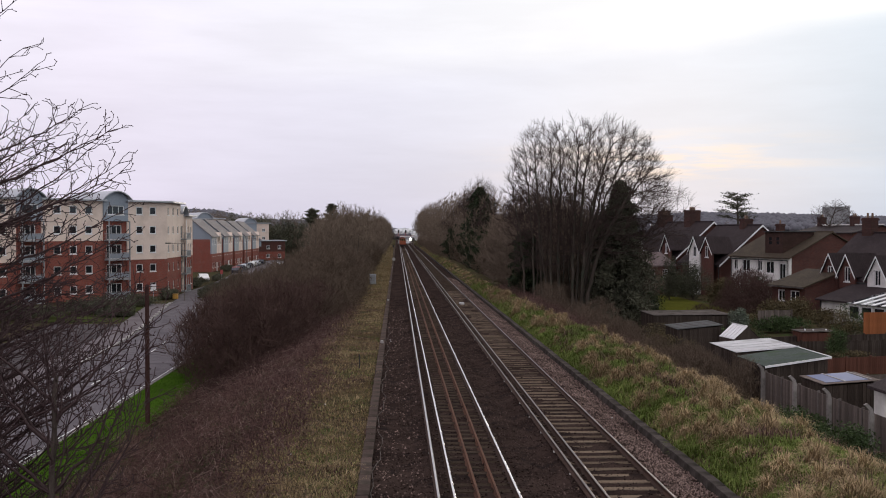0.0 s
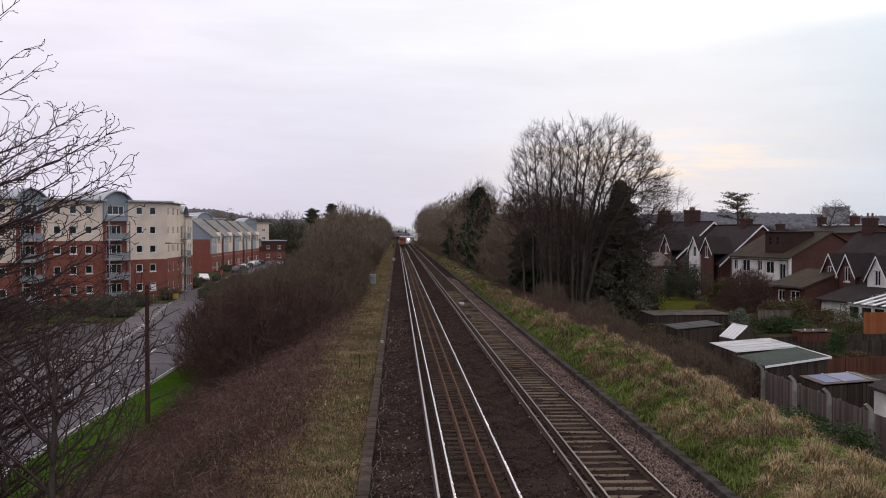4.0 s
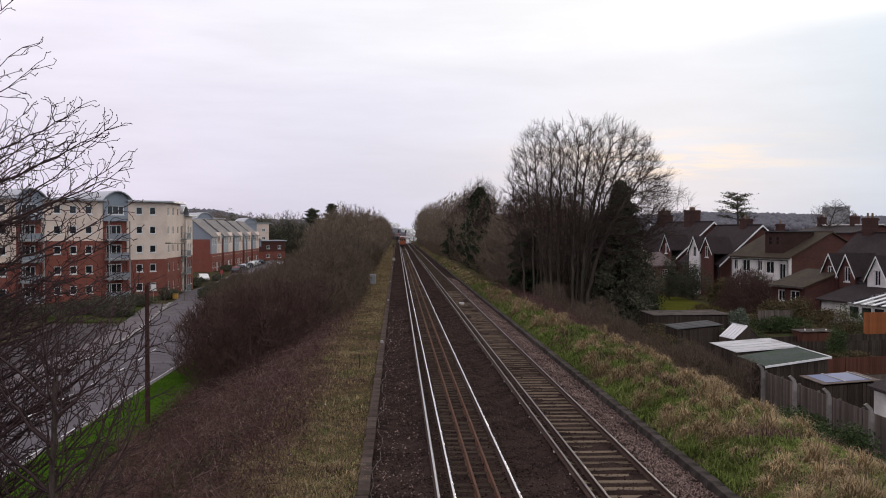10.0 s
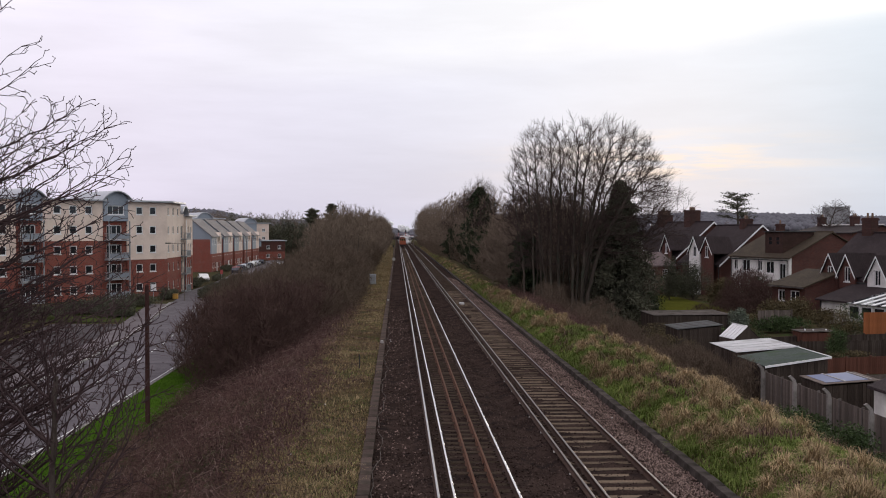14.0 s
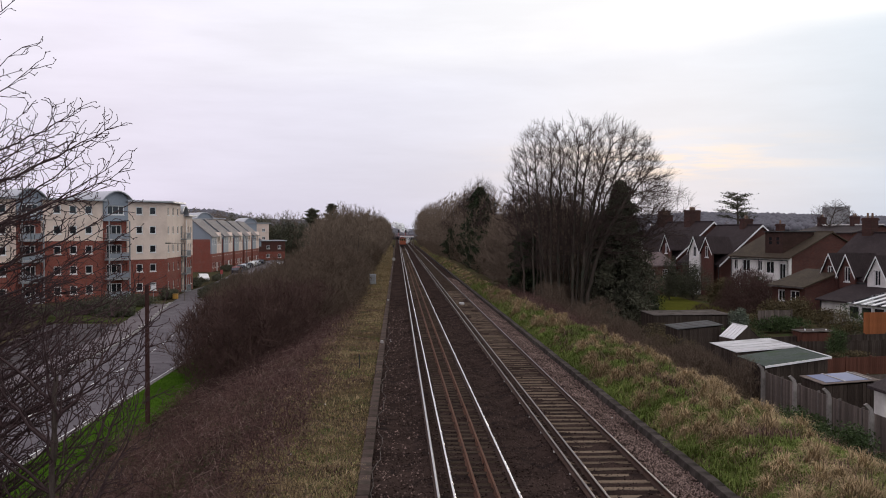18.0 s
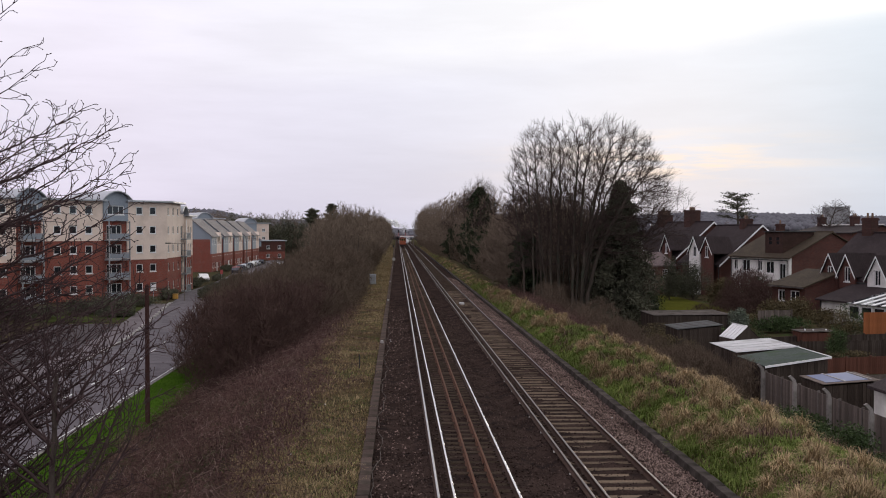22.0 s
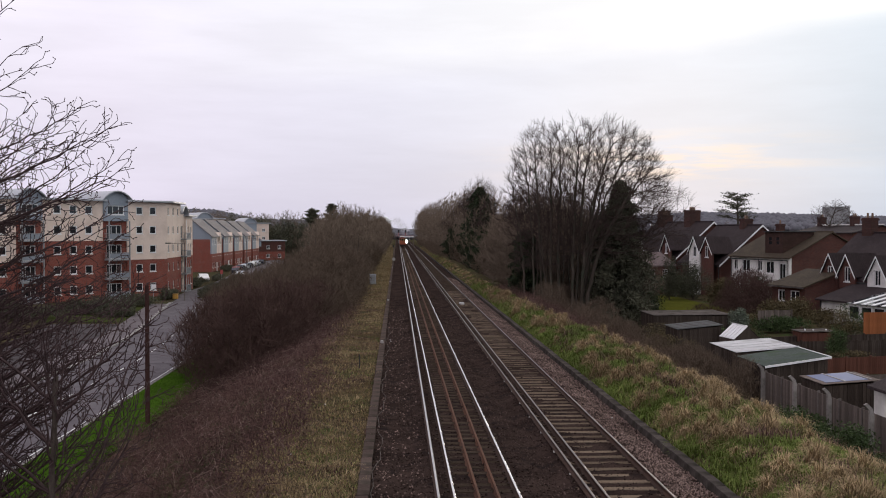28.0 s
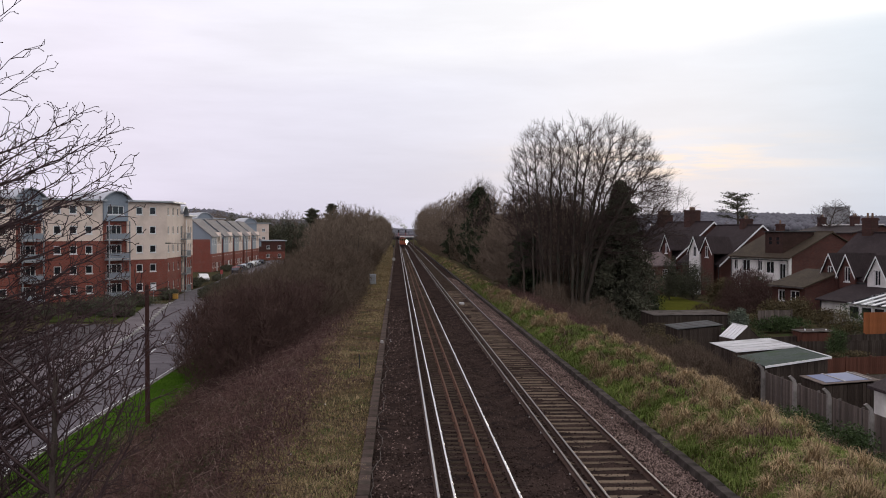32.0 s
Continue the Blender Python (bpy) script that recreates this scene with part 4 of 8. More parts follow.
# the dense lineside rows: three trees each, repeated
shapes = [dome_tree("bare_tree", ground_pose(x, y), "bare winter tree in the dense line beside the railway", rx, rx * 1.1, h, 1.6, s, 900, 4, M_TWIG_OLIVE, 10, 0.85, 0.016, "trees along the railway") for x, y, rx, h, s in ((13.6, 118, 3.9, 9.8, 21), (14.0, 196, 4.3, 14.6, 22), (14.2, 178, 4.0, 15.2, 23))]
rng_t = random.Random(9)


def repeat_tree(src, x, y, s, label=""):
    c = copy_thing(src, ground_pose(x, y, rng_t.uniform(0, 360)))
    c.scale = (s * rng_t.uniform(0.9, 1.12), s * rng_t.uniform(0.9, 1.12), s)
    return tagged(c, label)


for i in range(31):
    y = 150 + i * 11.5 + rng_t.uniform(-2, 2)
    repeat_tree(shapes[1 + i % 2], 14.2 - 2.4 * min(1.0, (y - 150) / 200) + rng_t.uniform(-0.4, 0.8), y, rng_t.uniform(0.92, 1.04))
for i in range(14):
    y = 140 + i * 13 + rng_t.uniform(-3, 3)
    repeat_tree(shapes[1 + i % 2], rng_t.uniform(19, 25), y, rng_t.uniform(0.72, 0.92))
for x, y, s in ((13.4, 104, 0.72), (14.0, 110, 0.86), (13.8, 125, 0.8), (17.0, 108, 0.8), (20.5, 104, 0.74), (18.5, 116, 0.9), (23.5, 112, 0.66), (22.0, 122, 0.8), (16.2, 99, 0.6), (16.6, 104, 0.95), (18.6, 105, 0.95), (17.6, 100, 0.85), (15.8, 109, 0.95), (26.5, 124, 0.6), (14.6, 131, 0.86), (15.2, 103, 0.84), (18.2, 101, 0.82), (21.4, 98, 0.7), (24.4, 101, 0.62), (19.6, 110, 0.92), (24.8, 117, 0.72), (16.0, 118, 1.0), (27.5, 112, 0.5)):
    repeat_tree(shapes[0], x, y, s * (1.05 if x < 15.5 else 1.3 if x < 19 else 1.05))


def ivy_tree(x, y, h, seed, up_to=0.68, wide=1.0):
    rng = np.random.default_rng(seed)
    t = grown_tree(ground_pose(x, y), "bare tree whose trunk is smothered in dark ivy", ellipsoid(rng, 420, (0, 0, h * 0.74), (2.4 * wide, 2.4, h * 0.27), -0.35), [straight(0.5 * k - 0.5, 0.3 * k, -0.3, h * 0.5, 0.02 * (k - 1), 6, 0.06, rng) for k in range(3)], seed, 0.4, 0.5, 0.014, 2, 1.0, name="ivy_tree", centre=(0, 0, h * 0.3))
    n = 15000
    z = rng.random(n) ** 0.85 * h * up_to
    az = rng.uniform(0, 6.28, n)
    lump = 1 + 0.30 * np.sin(z * 1.3 + 2 * az + seed) + 0.25 * np.sin(z * 3.1 - 3 * az) + 0.15 * np.sin(z * 6.0 + az)
    rad = (0.95 + 0.75 * np.sin(np.clip(z / (h * up_to), 0, 1) * 2.8)) * rng.uniform(0.45, 1.1, n) * lump * wide * np.sqrt(np.clip(1.02 - (z / (h * up_to)) ** 3, 0, 1))
    part("ivy", leaf_mesh("ivy", np.stack([np.cos(az) * rad, np.sin(az) * rad, z], axis=1), 0.15, M_IVY, rng), None, t, "dark green ivy")
    return t


ivy_tree(12.6, 152, 14.3, 31, 0.92, 1.35)
ivy_tree(13.1, 160, 14.2, 35, 0.80, 1.2)
ivy_tree(12.2, 94, 10.0, 32, 0.62, 0.8)
ivy_tree(12.8, 138, 10.5, 33, 0.7, 1.0)
ivy_tree(12.8, 178, 13.0, 34, 0.6, 1.0)
ivy_tree(11.6, 196, 9.5, 36, 0.75, 1.2)

# left bank: reddish scrub near, olive-brown scrub behind it, taller trees last
scrub = [dome_tree("bare_shrub", ground_pose(x, y), "dense leafless shrub with dark reddish stems on the bank", 2.5, 2.5, h, 0.35, s, 520, 7, M_TWIG_RED, 5, 0.9, 0.011, "scrub on the bank", 0.008, "shrub", M_TWIG_RED, 0.45, 0.5) for x, y, h, s in ((-9.0, 60, 5.0, 41), (-11.2, 64.5, 5.4, 42), (-7.4, 63.5, 4.4, 43))]
later = []
for x, y, s in ((-12.6, 65.5, 0.92), (-11.6, 60.4, 0.6), (-13.2, 70.5, 0.86), (-9.8, 68.0, 1.12), (-6.6, 66.5, 0.74), (-12.8, 76.0, 0.96), (-8.6, 74.0, 1.10), (-5.9, 72.5, 0.66), (-11.6, 82.0, 0.92), (-7.8, 80.0, 1.0), (-5.6, 79.5, 0.7), (-6.9, 60.6, 0.5)):
    if y < 73:
        repeat_tree(scrub[int(y) % 3], x, y, s)
    else:
        later.append((x, y, s * 0.83))
olive = [dome_tree("bare_shrub", ground_pose(x, y), "dense olive-brown leafless shrub on the bank", 3.0, 3.0, h, 0.35, s, 520, 6, M_TWIG_BROWN, 5, 1.0, 0.014, "scrub on the bank", 0.010, "shrub", M_TWIG_BROWN, 0.45, 0.5) for x, y, h, s in ((-8.6, 86, 6.2, 44), (-11.6, 88, 6.0, 45))]
for x, y, s in (*later, (-14.4, 88.0, 0.86), (-7.4, 93, 0.98), (-10.6, 95, 1.04), (-13.6, 97, 0.92), (-5.4, 95, 0.72), (-8.2, 101, 1.06), (-11.4, 104, 1.0), (-5.6, 105, 0.8), (-7.0, 111, 0.98), (-14.8, 108, 0.86), (-10.0, 112, 1.05), (-5.4, 117, 0.7), (-17.5, 112, 0.8)):
    repeat_tree(olive[int(y) % 2], x, y, s)
wood = [dome_tree("bare_tree", ground_pose(x, y), "bare olive-brown tree in the thicket on the bank", rx, rx, h, 1.0, s, 900, 5, M_TWIG_OLIVE, 10, 0.85, 0.016, "thicket on the bank") for x, y, rx, h, s in ((-9.0, 128, 3.8, 10.2, 51), (-10.8, 148, 4.0, 11.2, 52), (-8.4, 150, 3.8, 11.6, 53))]
for i in range(36):
    y = 140 + i * 9.5 + rng_t.uniform(-2, 2)
    repeat_tree(wood[i % 3], -7.3 + 2.1 * min(1.0, (y - 140) / 200) - rng_t.uniform(0, 1.2), y, rng_t.uniform(0.90, 1.05))
for i in range(24):
    y = 152 + i * 9 + rng_t.uniform(-3, 3)
    repeat_tree(wood[i % 3], -y * rng_t.uniform(0.052, 0.076), y, rng_t.uniform(0.86, 1.0))
# undergrowth along both tree lines and below the great tree
for i in range(40):
    y = 108 + i * 5.4
    right = i % 2 == 0
    repeat_tree(olive[i // 2 % 2], rng_t.uniform(11.6, 13.0) - (0.8 if y > 200 else 0) if right else rng_t.uniform(-5.6, -4.3), y, rng_t.uniform(0.40, 0.6), "dense brown undergrowth below the lineside trees")
for i in range(24):
    repeat_tree(olive[i % 2], 9.9 - rng_t.uniform(0, 0.8), 212 + i * 9.5, rng_t.uniform(0.28, 0.42), "dense brown undergrowth below the lineside trees")
for x, y, k in ((-3.9, 84, 0.42), (-4.0, 90, 0.46), (-3.8, 96, 0.42), (-4.4, 101.5, 0.42), (-5.0, 107, 0.45), (-4.3, 121, 0.5), (-4.4, 78, 0.42), (-5.0, 72, 0.36)):
    repeat_tree(olive[int(y) % 2], x, y, k, "dense brown undergrowth beside the grass strip")
for i in range(18):
    repeat_tree(olive[i % 2], rng_t.uniform(12.4, 23.0), 91 + rng_t.uniform(0, 16), rng_t.uniform(0.35, 0.75), "dark leafless undergrowth below tall trees")


# brambles over the slope
def bramble_patch(name, rng, n, region, label, canes_in=700):
    xy = region(rng, n)
    z = ground_z(xy[:, 0], xy[:, 1])
    az = rng.uniform(0, 6.28, n)
    L = rng.uniform(0.35, 1.0, n)
    p0 = np.stack([xy[:, 0], xy[:, 1], z], axis=1)
    out = np.stack([np.cos(az), np.sin(az), np.zeros(n)], axis=1)
    hgt = rng.uniform(0.12, 0.6, n) * (0.35 + 1.1 * np.clip(0.45 + 0.7 * wob(xy[:, 0], xy[:, 1], 0.9) + 0.5 * wob(xy[:, 1] * 0.8, -xy[:, 0], 2.1), 0, 1.3))
    up = np.array([[0, 0, 1.0]])
    a = p0 + out * (L * 0.3)[:, None] + up * hgt[:, None]
    b = p0 + out * (L * 0.75)[:, None] + up * (hgt * 1.05)[:, None]
    c = p0 + out * (L * 1.1)[:, None] + up * (hgt * 0.6)[:, None]
    r = rng.uniform(0.004, 0.009, n)[:, None]
    segs = np.concatenate([np.hstack([p0, a, r, r * 0.9]), np.hstack([a, b, r * 0.9, r * 0.7]), np.hstack([b, c, r * 0.7, r * 0.4])])
    tagged(new(name, tube_mesh(name, segs, M_BRAMBLE, 3)), label, "brambles", kind="stuff")
    m = canes_in
    q = rng.integers(0, n, m)
    w = rng.uniform(0.5, 1.3, m)[:, None]
    e = p0[q] + out[q] * w * 0.5 + up * (0.25 + 0.35 * w)
    f = p0[q] + out[q] * w + up * (0.1 + 0.3 * w)
    rr = np.full((m, 1), 0.006)
    canes = np.concatenate([np.hstack([p0[q], e, rr, rr]), np.hstack([e, f, rr, rr * 0.6])])
    tagged(new("dead_canes", tube_mesh("dead_canes", canes, M_CANE, 3)), "pale arching dead canes standing out of the brambles", "brambles", kind="stuff")
    k = rng.integers(0, n, n * 2)
    pts = p0[k] + up * (hgt[k] * rng.uniform(0, 1.1, n * 2))[:, None] + rng.normal(size=(n * 2, 3)) * 0.12
    return pts


def slope_region(rng, n):
    y = 16 + 74 * rng.random(n) ** 1.35
    x = rng.uniform(-12.6, -2.7, n)
    x += (x > -4.4) * -rng.random(n) * np.where(y < 42, 0.5, 1.7)
    return np.stack([x, y], axis=1)


rng_b = np.random.default_rng(17)
dead = bramble_patch("brambles", rng_b, 19000, slope_region, "tangle of dead brown brambles on the bank", 1500)
tagged(new("dead_leaf_litter", leaf_mesh("dead_leaf_litter", dead, 0.045, M_BRAMBLE, rng_b)), "withered brown leaves among the brambles", "leaf litter", kind="stuff")


def right_region(rng, n):
    y = 38 + 62 * rng.random(n)
    x = np.interp(y, (38, 45, 55, 70, 100), (13.6, 12.7, 11.2, 10.2, 9.7)) + rng.random(n) * np.interp(y, (38, 60, 100), (2.6, 6.5, 7.5))
    return np.stack([x, y], axis=1)


bramble_patch("brambles", rng_b, 9500, right_region, "dead brambles along the foot of the bank by the sheds", 60)


# grass
def grass(name, rng, n, x0, x1, y0, y1, h, w, lean, mat, label, power=1.5, patch=None, clump=0, tight=0.17, mound=0.0):
    y = y0 + (y1 - y0) * rng.random(n) ** power
    x = rng.uniform(x0, x1, n)
    turn = None
    if clump:
        c = rng.integers(0, clump, n)
        cy = y0 + (y1 - y0) * rng.random(clump) ** power
        cx = rng.uniform(x0, x1, clump)
        size = rng.uniform(0.45, 1.45, clump)[c]
        ox, oy = rng.normal(size=n) * tight * size, rng.normal(size=n) * tight * size
        x, y = cx[c] + ox, cy[c] + oy
        turn = np.arctan2(oy, ox) + rng.normal(size=n) * 0.9
        h = h * size
        heap = mound * size * np.exp(-(ox * ox + oy * oy) / (tight * size) ** 2 * 0.6)
    if patch is not None:
        keep = wob(x, y, patch[0]) + 0.6 * wob(y, x, patch[0] * 2.3) > rng.uniform(-0.5, 0.4, n)
        x, y = x[keep], y[keep]
    edge_x = np.interp(y, (20, 32, 45, 55, 70, 90, 130), (14.4, 14.3, 12.7, 11.4, 10.4, 9.9, 9.6)) + 0.35 * wob(x, y, 1.3)
    keep = (x < 7) | (x < edge_x)
    x, y = x[keep], y[keep]
    if turn is not None:
        turn, h, heap = turn[keep], h[keep], heap[keep]
    z = np.where((x < -12) & (x > -16), ROAD_Z + 0.09, ground_z(x, y) - 0.02)
    if turn is not None:
        z = z + heap
    tagged(new(name, blade_mesh(name, np.stack([x, y, z], axis=1), h, w, lean, mat, rng, turn)), label, "grass", kind="stuff")


rng_g = np.random.default_rng(23)
grass("grass", rng_g, 130000, 7.95, 13.8, 20, 110, 0.28, 0.013, 0.9, M_GRASS, "green winter grass on the railway bank", 1.4, patch=(0.75, 0.9))
grass("grass", rng_g, 34000, 7.95, 13.8, 20, 110, 0.15, 0.012, 1.0, M_GRASS_OLIVE, "dull olive grass on the railway bank", 1.4)
grass("straw_tussocks", rng_g, 110000, 8.4, 14.4, 20, 95, 0.24, 0.0075, 1.5, M_STRAW, "golden-brown dead grass tussocks on the bank", 1.2, clump=400, tight=0.115, mound=0.36)
grass("green_tussocks", rng_g, 80000, 8.2, 14.2, 20, 95, 0.21, 0.008, 1.4, M_GRASS, "green grass tussocks between the dead ones", 1.35, clump=420, tight=0.22, mound=0.16)
grass("grass", rng_g, 22000, 8.0, 10.2, 30, 95, 0.20, 0.014, 0.8, M_GRASS, "lush green grass along the edge of the bank", 1.3, patch=(0.9, 1.0))
grass("straw_tussocks", rng_g, 5000, 8.6, 14.4, 20, 95, 0.20, 0.010, 1.0, M_STRAW, "short pale dead grass between the tussocks", 1.35)
grass("dead_weeds", rng_g, 16000, 8.6, 14.0, 20, 90, 0.38, 0.010, 1.0, M_BRAMBLE, "dark brown dead weeds among the tussocks", 1.3, clump=420, tight=0.14)
grass("grass", rng_g, 90000, -4.3, -1.0, 18, 180, 0.12, 0.007, 1.4, M_GRASS_OLIVE, "dull olive winter grass beside the cable trough", 1.8)
grass("grass", rng_g, 22000, -4.2, -1.0, 18, 120, 0.11, 0.007, 1.3, M_GRASS, "greener grass patches beside the cable trough", 1.6, patch=(0.45, 1.0))
grass("dead_weeds", rng_g, 16000, -4.8, -1.1, 18, 110, 0.16, 0.008, 1.4, M_BRAMBLE, "brown dead weeds in the grass beside the trough", 1.6, clump=420, tight=0.3)
grass("straw_tussocks", rng_g, 13000, -4.6, -1.0, 18, 100, 0.15, 0.006, 1.5, M_STRAW, "pale dead grass tufts beside the cable trough", 1.5, clump=360, tight=0.28, mound=0.08)
grass("grass", rng_g, 16000, -3.8, -1.0, 90, 420, 0.16, 0.02, 1.0, M_GRASS_OLIVE, "dull grass strip far along the track", 1.0)
grass("grass", rng_g, 9000, 8.0, 11.5, 90, 260, 0.26, 0.025, 0.8, M_GRASS, "green grass strip under the lineside trees", 1.2, patch=(0.3, 1.0))
grass("grass", rng_g, 7000, 8.0, 11.0, 90, 360, 0.26, 0.025, 0.8, M_GRASS_OLIVE, "dull grass strip under the lineside trees", 1.2)
grass("straw_tussocks", rng_g, 7000, 8.4, 12.5, 80, 200, 0.35, 0.02, 1.2, M_STRAW, "dead grass under the lineside trees", 1.2, clump=160)
grass("straw_tussocks", rng_g, 16000, -3.8, -1.0, 70, 330, 0.12, 0.012, 1.3, M_STRAW, "pale dead grass strip along the track", 1.3)
grass("grass", rng_g, 22000, -15.2, -12.2, 28, 100, 0.09, 0.012, 0.7, M_GRASS_VERGE, "short bright green grass of the verge", 1.3)

# far woods on the skyline; the haze of distance is in their base colour
rng_f = np.random.default_rng(29)


def far_woods(name, n, a0, a1, r0, r1, size, label, mat, tall=9.0, opening=True):
    az = rng_f.uniform(a0, a1, n)
    r = rng_f.uniform(r0, r1, n)
    keep = (np.abs(az - 0.008) > 0.035) | (r > (1000 if opening else 0))
    az, r = az[keep], r[keep]
    n = len(az)
    x, y = np.sin(az) * r, np.cos(az) * r
    c = np.stack([x, y, ground_z(x, y)], axis=1)
    g = bmesh.new()
    bmesh.ops.create_icosphere(g, subdivisions=1, radius=1.0)
    unit = np.array([v.co[:] for v in g.verts])
    tri = np.array([[v.index for v in f.verts] for f in g.faces])
    g.free()
    s = rng_f.uniform(0.6, 1.3, n) * np.where((np.abs(az - 0.008) < 0.036) & opening, 0.4, 1.0)
    k = len(unit)
    v = unit[None] * rng_f.uniform(0.78, 1.16, (n, k, 1)) * np.array([tall * 0.5, tall * 0.5, tall * 0.46])
    v = (v + np.array([0, 0, tall * 0.45])) * s[:, None, None] + c[:, None, :]
    f = (tri[None] + (np.arange(n) * k)[:, None, None]).reshape(-1, 3)
    tagged(new(name, np_mesh(name, v.reshape(-1, 3), f, mat, smooth=True)), label, "woodland", kind="stuff")


far_woods("distant_woods", 15000, -0.5, 0.55, 900, 1600, 1.15, "grey-brown woodland on distant hills with haze in its colour", M_FARWOOD_HAZED, 8.0)
far_woods("distant_trees", 260, -0.04, 0.055, 625, 760, 1.0, "grey trees beyond the bend of the railway, tinted with haze", M_FARWOOD_HAZED, 6.6, False)
for i in range(46):
    a, r = rng_t.uniform(-0.228, -0.035), rng_t.uniform(370, 450)
    repeat_tree(shapes[1 + i % 2], math.sin(a) * r, math.cos(a) * r, rng_t.uniform(1.0, 1.16) if a < -0.09 else rng_t.uniform(0.92, 1.06), "dark bare tree in the belt beyond the flats")
for i in range(20):
    a, r = rng_t.uniform(0.20, 0.60), rng_t.uniform(240, 400)
    repeat_tree(shapes[1 + i % 2], math.sin(a) * r, math.cos(a) * r, rng_t.uniform(0.6, 0.82), "dark bare tree beyond the houses")
# low brown scrub against the sheds
for i in range(44):
    y = 47 + i * 0.95
    repeat_tree(olive[i % 2], rng_t.uniform(14.8, 17.2) if y < 56 else rng_t.uniform(12.2, 18.0), y, rng_t.uniform(0.24, 0.38) * (1.2 if y < 58 else 1.0), "low brown leafless scrub beside the sheds")

# leafless brown shrubs in the gardens
for x, y, k in ((35.4, 100.5, 0.84), (37.4, 102.0, 0.7), (39.6, 112.5, 0.80), (41.6, 114.5, 0.84), (43.0, 113.0, 0.7), (37.4, 110.5, 0.55), (31.5, 96.0, 0.42), (34.5, 99.0, 0.5), (28.0, 90.5, 0.42), (36.0, 92.0, 0.4), (30.0, 72.5, 0.34), (33.0, 57.5, 0.3)):
    repeat_tree(scrub[int(y) % 3], x, y, k, "brown leafless garden shrub with fine twigs")


# ---- buildings ----
def pierced(bm, x0, x1, z0, z1, holes=(), thick=0.3, y=0.0):
    """A wall in the xz plane, outside towards -y, with openings right through it."""
    xs = sorted({x0, x1, *[h[0] for h in holes], *[h[1] for h in holes]})
    zs = sorted({z0, z1, *[h[2] for h in holes], *[h[3] for h in holes]})
    xs, zs = [v for v in xs if x0 <= v <= x1], [v for v in zs if z0 <= v <= z1]

    def open_at(cx, cz):
        return any(h[0] < cx < h[1] and h[2] < cz < h[3] for h in holes)

    def quad(*c):
        bm.faces.new([bm.verts.new(p) for p in c])
    for a, b in zip(xs, xs[1:]):
        for c, d in zip(zs, zs[1:]):
            if not open_at((a + b) / 2, (c + d) / 2):
                quad((a, y, c), (b, y, c), (b, y, d), (a, y, d))
                quad((b, y + thick, c), (a, y + thick, c), (a, y + thick, d), (b, y + thick, d))
    for a, b, c, d in (*holes, (x0, x1, z0, z1)):
        quad((a, y, c), (b, y, c), (b, y + thick, c), (a, y + thick, c))
        quad((a, y, d), (a, y + thick, d), (b, y + thick, d), (b, y, d))
        quad((a, y, c), (a, y + thick, c), (a, y + thick, d), (a, y, d))
        quad((b, y, c), (b, y, d), (b, y + thick, d), (b, y + thick, c))
    bmesh.ops.remove_doubles(bm, verts=bm.verts[:], dist=0.0005)
    return bm


WINDOWS = {}


def window(parent, x, y, z, w, h, m=None, mat=None, bars=1, sill=True):
    """White casement: frame with mullion, sill, and a glass pane as a sub-part."""
    key = (round(w, 2), round(h, 2), bars, sill, mat.name if mat else "")
    if key not in WINDOWS:
        bm = bmesh.new()
        t = 0.085 if w < 1.0 else 0.12
        box(bm, -w / 2, -0.02, 0, -w / 2 + t, 0.06, h)
        box(bm, w / 2 - t, -0.02, 0, w / 2, 0.06, h)
        box(bm, -w / 2 + t, -0.02, 0, w / 2 - t, 0.06, t)
        box(bm, -w / 2 + t, -0.02, h - t, w / 2 - t, 0.06, h)
        for k in range(bars):
            c = -w / 2 + w * (k + 1) / (bars + 1)
            box(bm, c - 0.035, -0.015, t, c + 0.035, 0.05, h - t)
        if sill:
            box(bm, -w / 2 - 0.06, -0.16, -0.09, w / 2 + 0.06, 0.04, 0)
        g = boxes((-w / 2 + 0.03, 0.02, 0.03, w / 2 - 0.03, 0.035, h - 0.03))
        WINDOWS[key] = (mesh_of("window", bm, mat or M_UPVC), mesh_of("pane", g, M_GLASS))
    a, b = WINDOWS[key]
    win = part("window", a, None, parent, m=(m or Matrix()) @ pose(x, y, z))
    part("pane", b, None, win)
    return win


def balcony(parent, x, y, z, w, depth, m=None):
    bm = boxes((-w / 2, -depth, 0, w / 2, 0, 0.16))
    ob = part("balcony", bm, M_LIGHTGREY, parent, "grey steel balcony with railings", m=(m or Matrix()) @ pose(x, y, z))
    rail = bmesh.new()
    box(rail, -w / 2, -depth, 1.05, w / 2, -depth + 0.05, 1.11)
    for s in (-1, 1):
        box(rail, s * w / 2 - 0.025, -depth + 0.05, 1.05, s * w / 2 + 0.025, 0, 1.11)
    n = int(w / 0.2)
    for i in range(n + 1):
        c = -w / 2 + 0.02 + (w - 0.04) * i / n
        box(rail, c - 0.018, -depth + 0.01, 0.16, c + 0.018, -depth + 0.04, 1.05)
    for s in (-1, 1):
        for i in range(1, 6):
            box(rail, s * w / 2 - 0.018, -depth * i / 6, 0.16, s * w / 2 + 0.018, -depth * i / 6 + 0.03, 1.05)
    tagged(part("railing", rail, M_LIGHTGREY, ob), kind="stuff")
    glass = boxes((-w / 2 + 0.05, -depth + 0.045, 0.3, w / 2 - 0.05, -depth + 0.055, 0.98))
    part("panel", glass, M_CLAD, ob)
    return ob


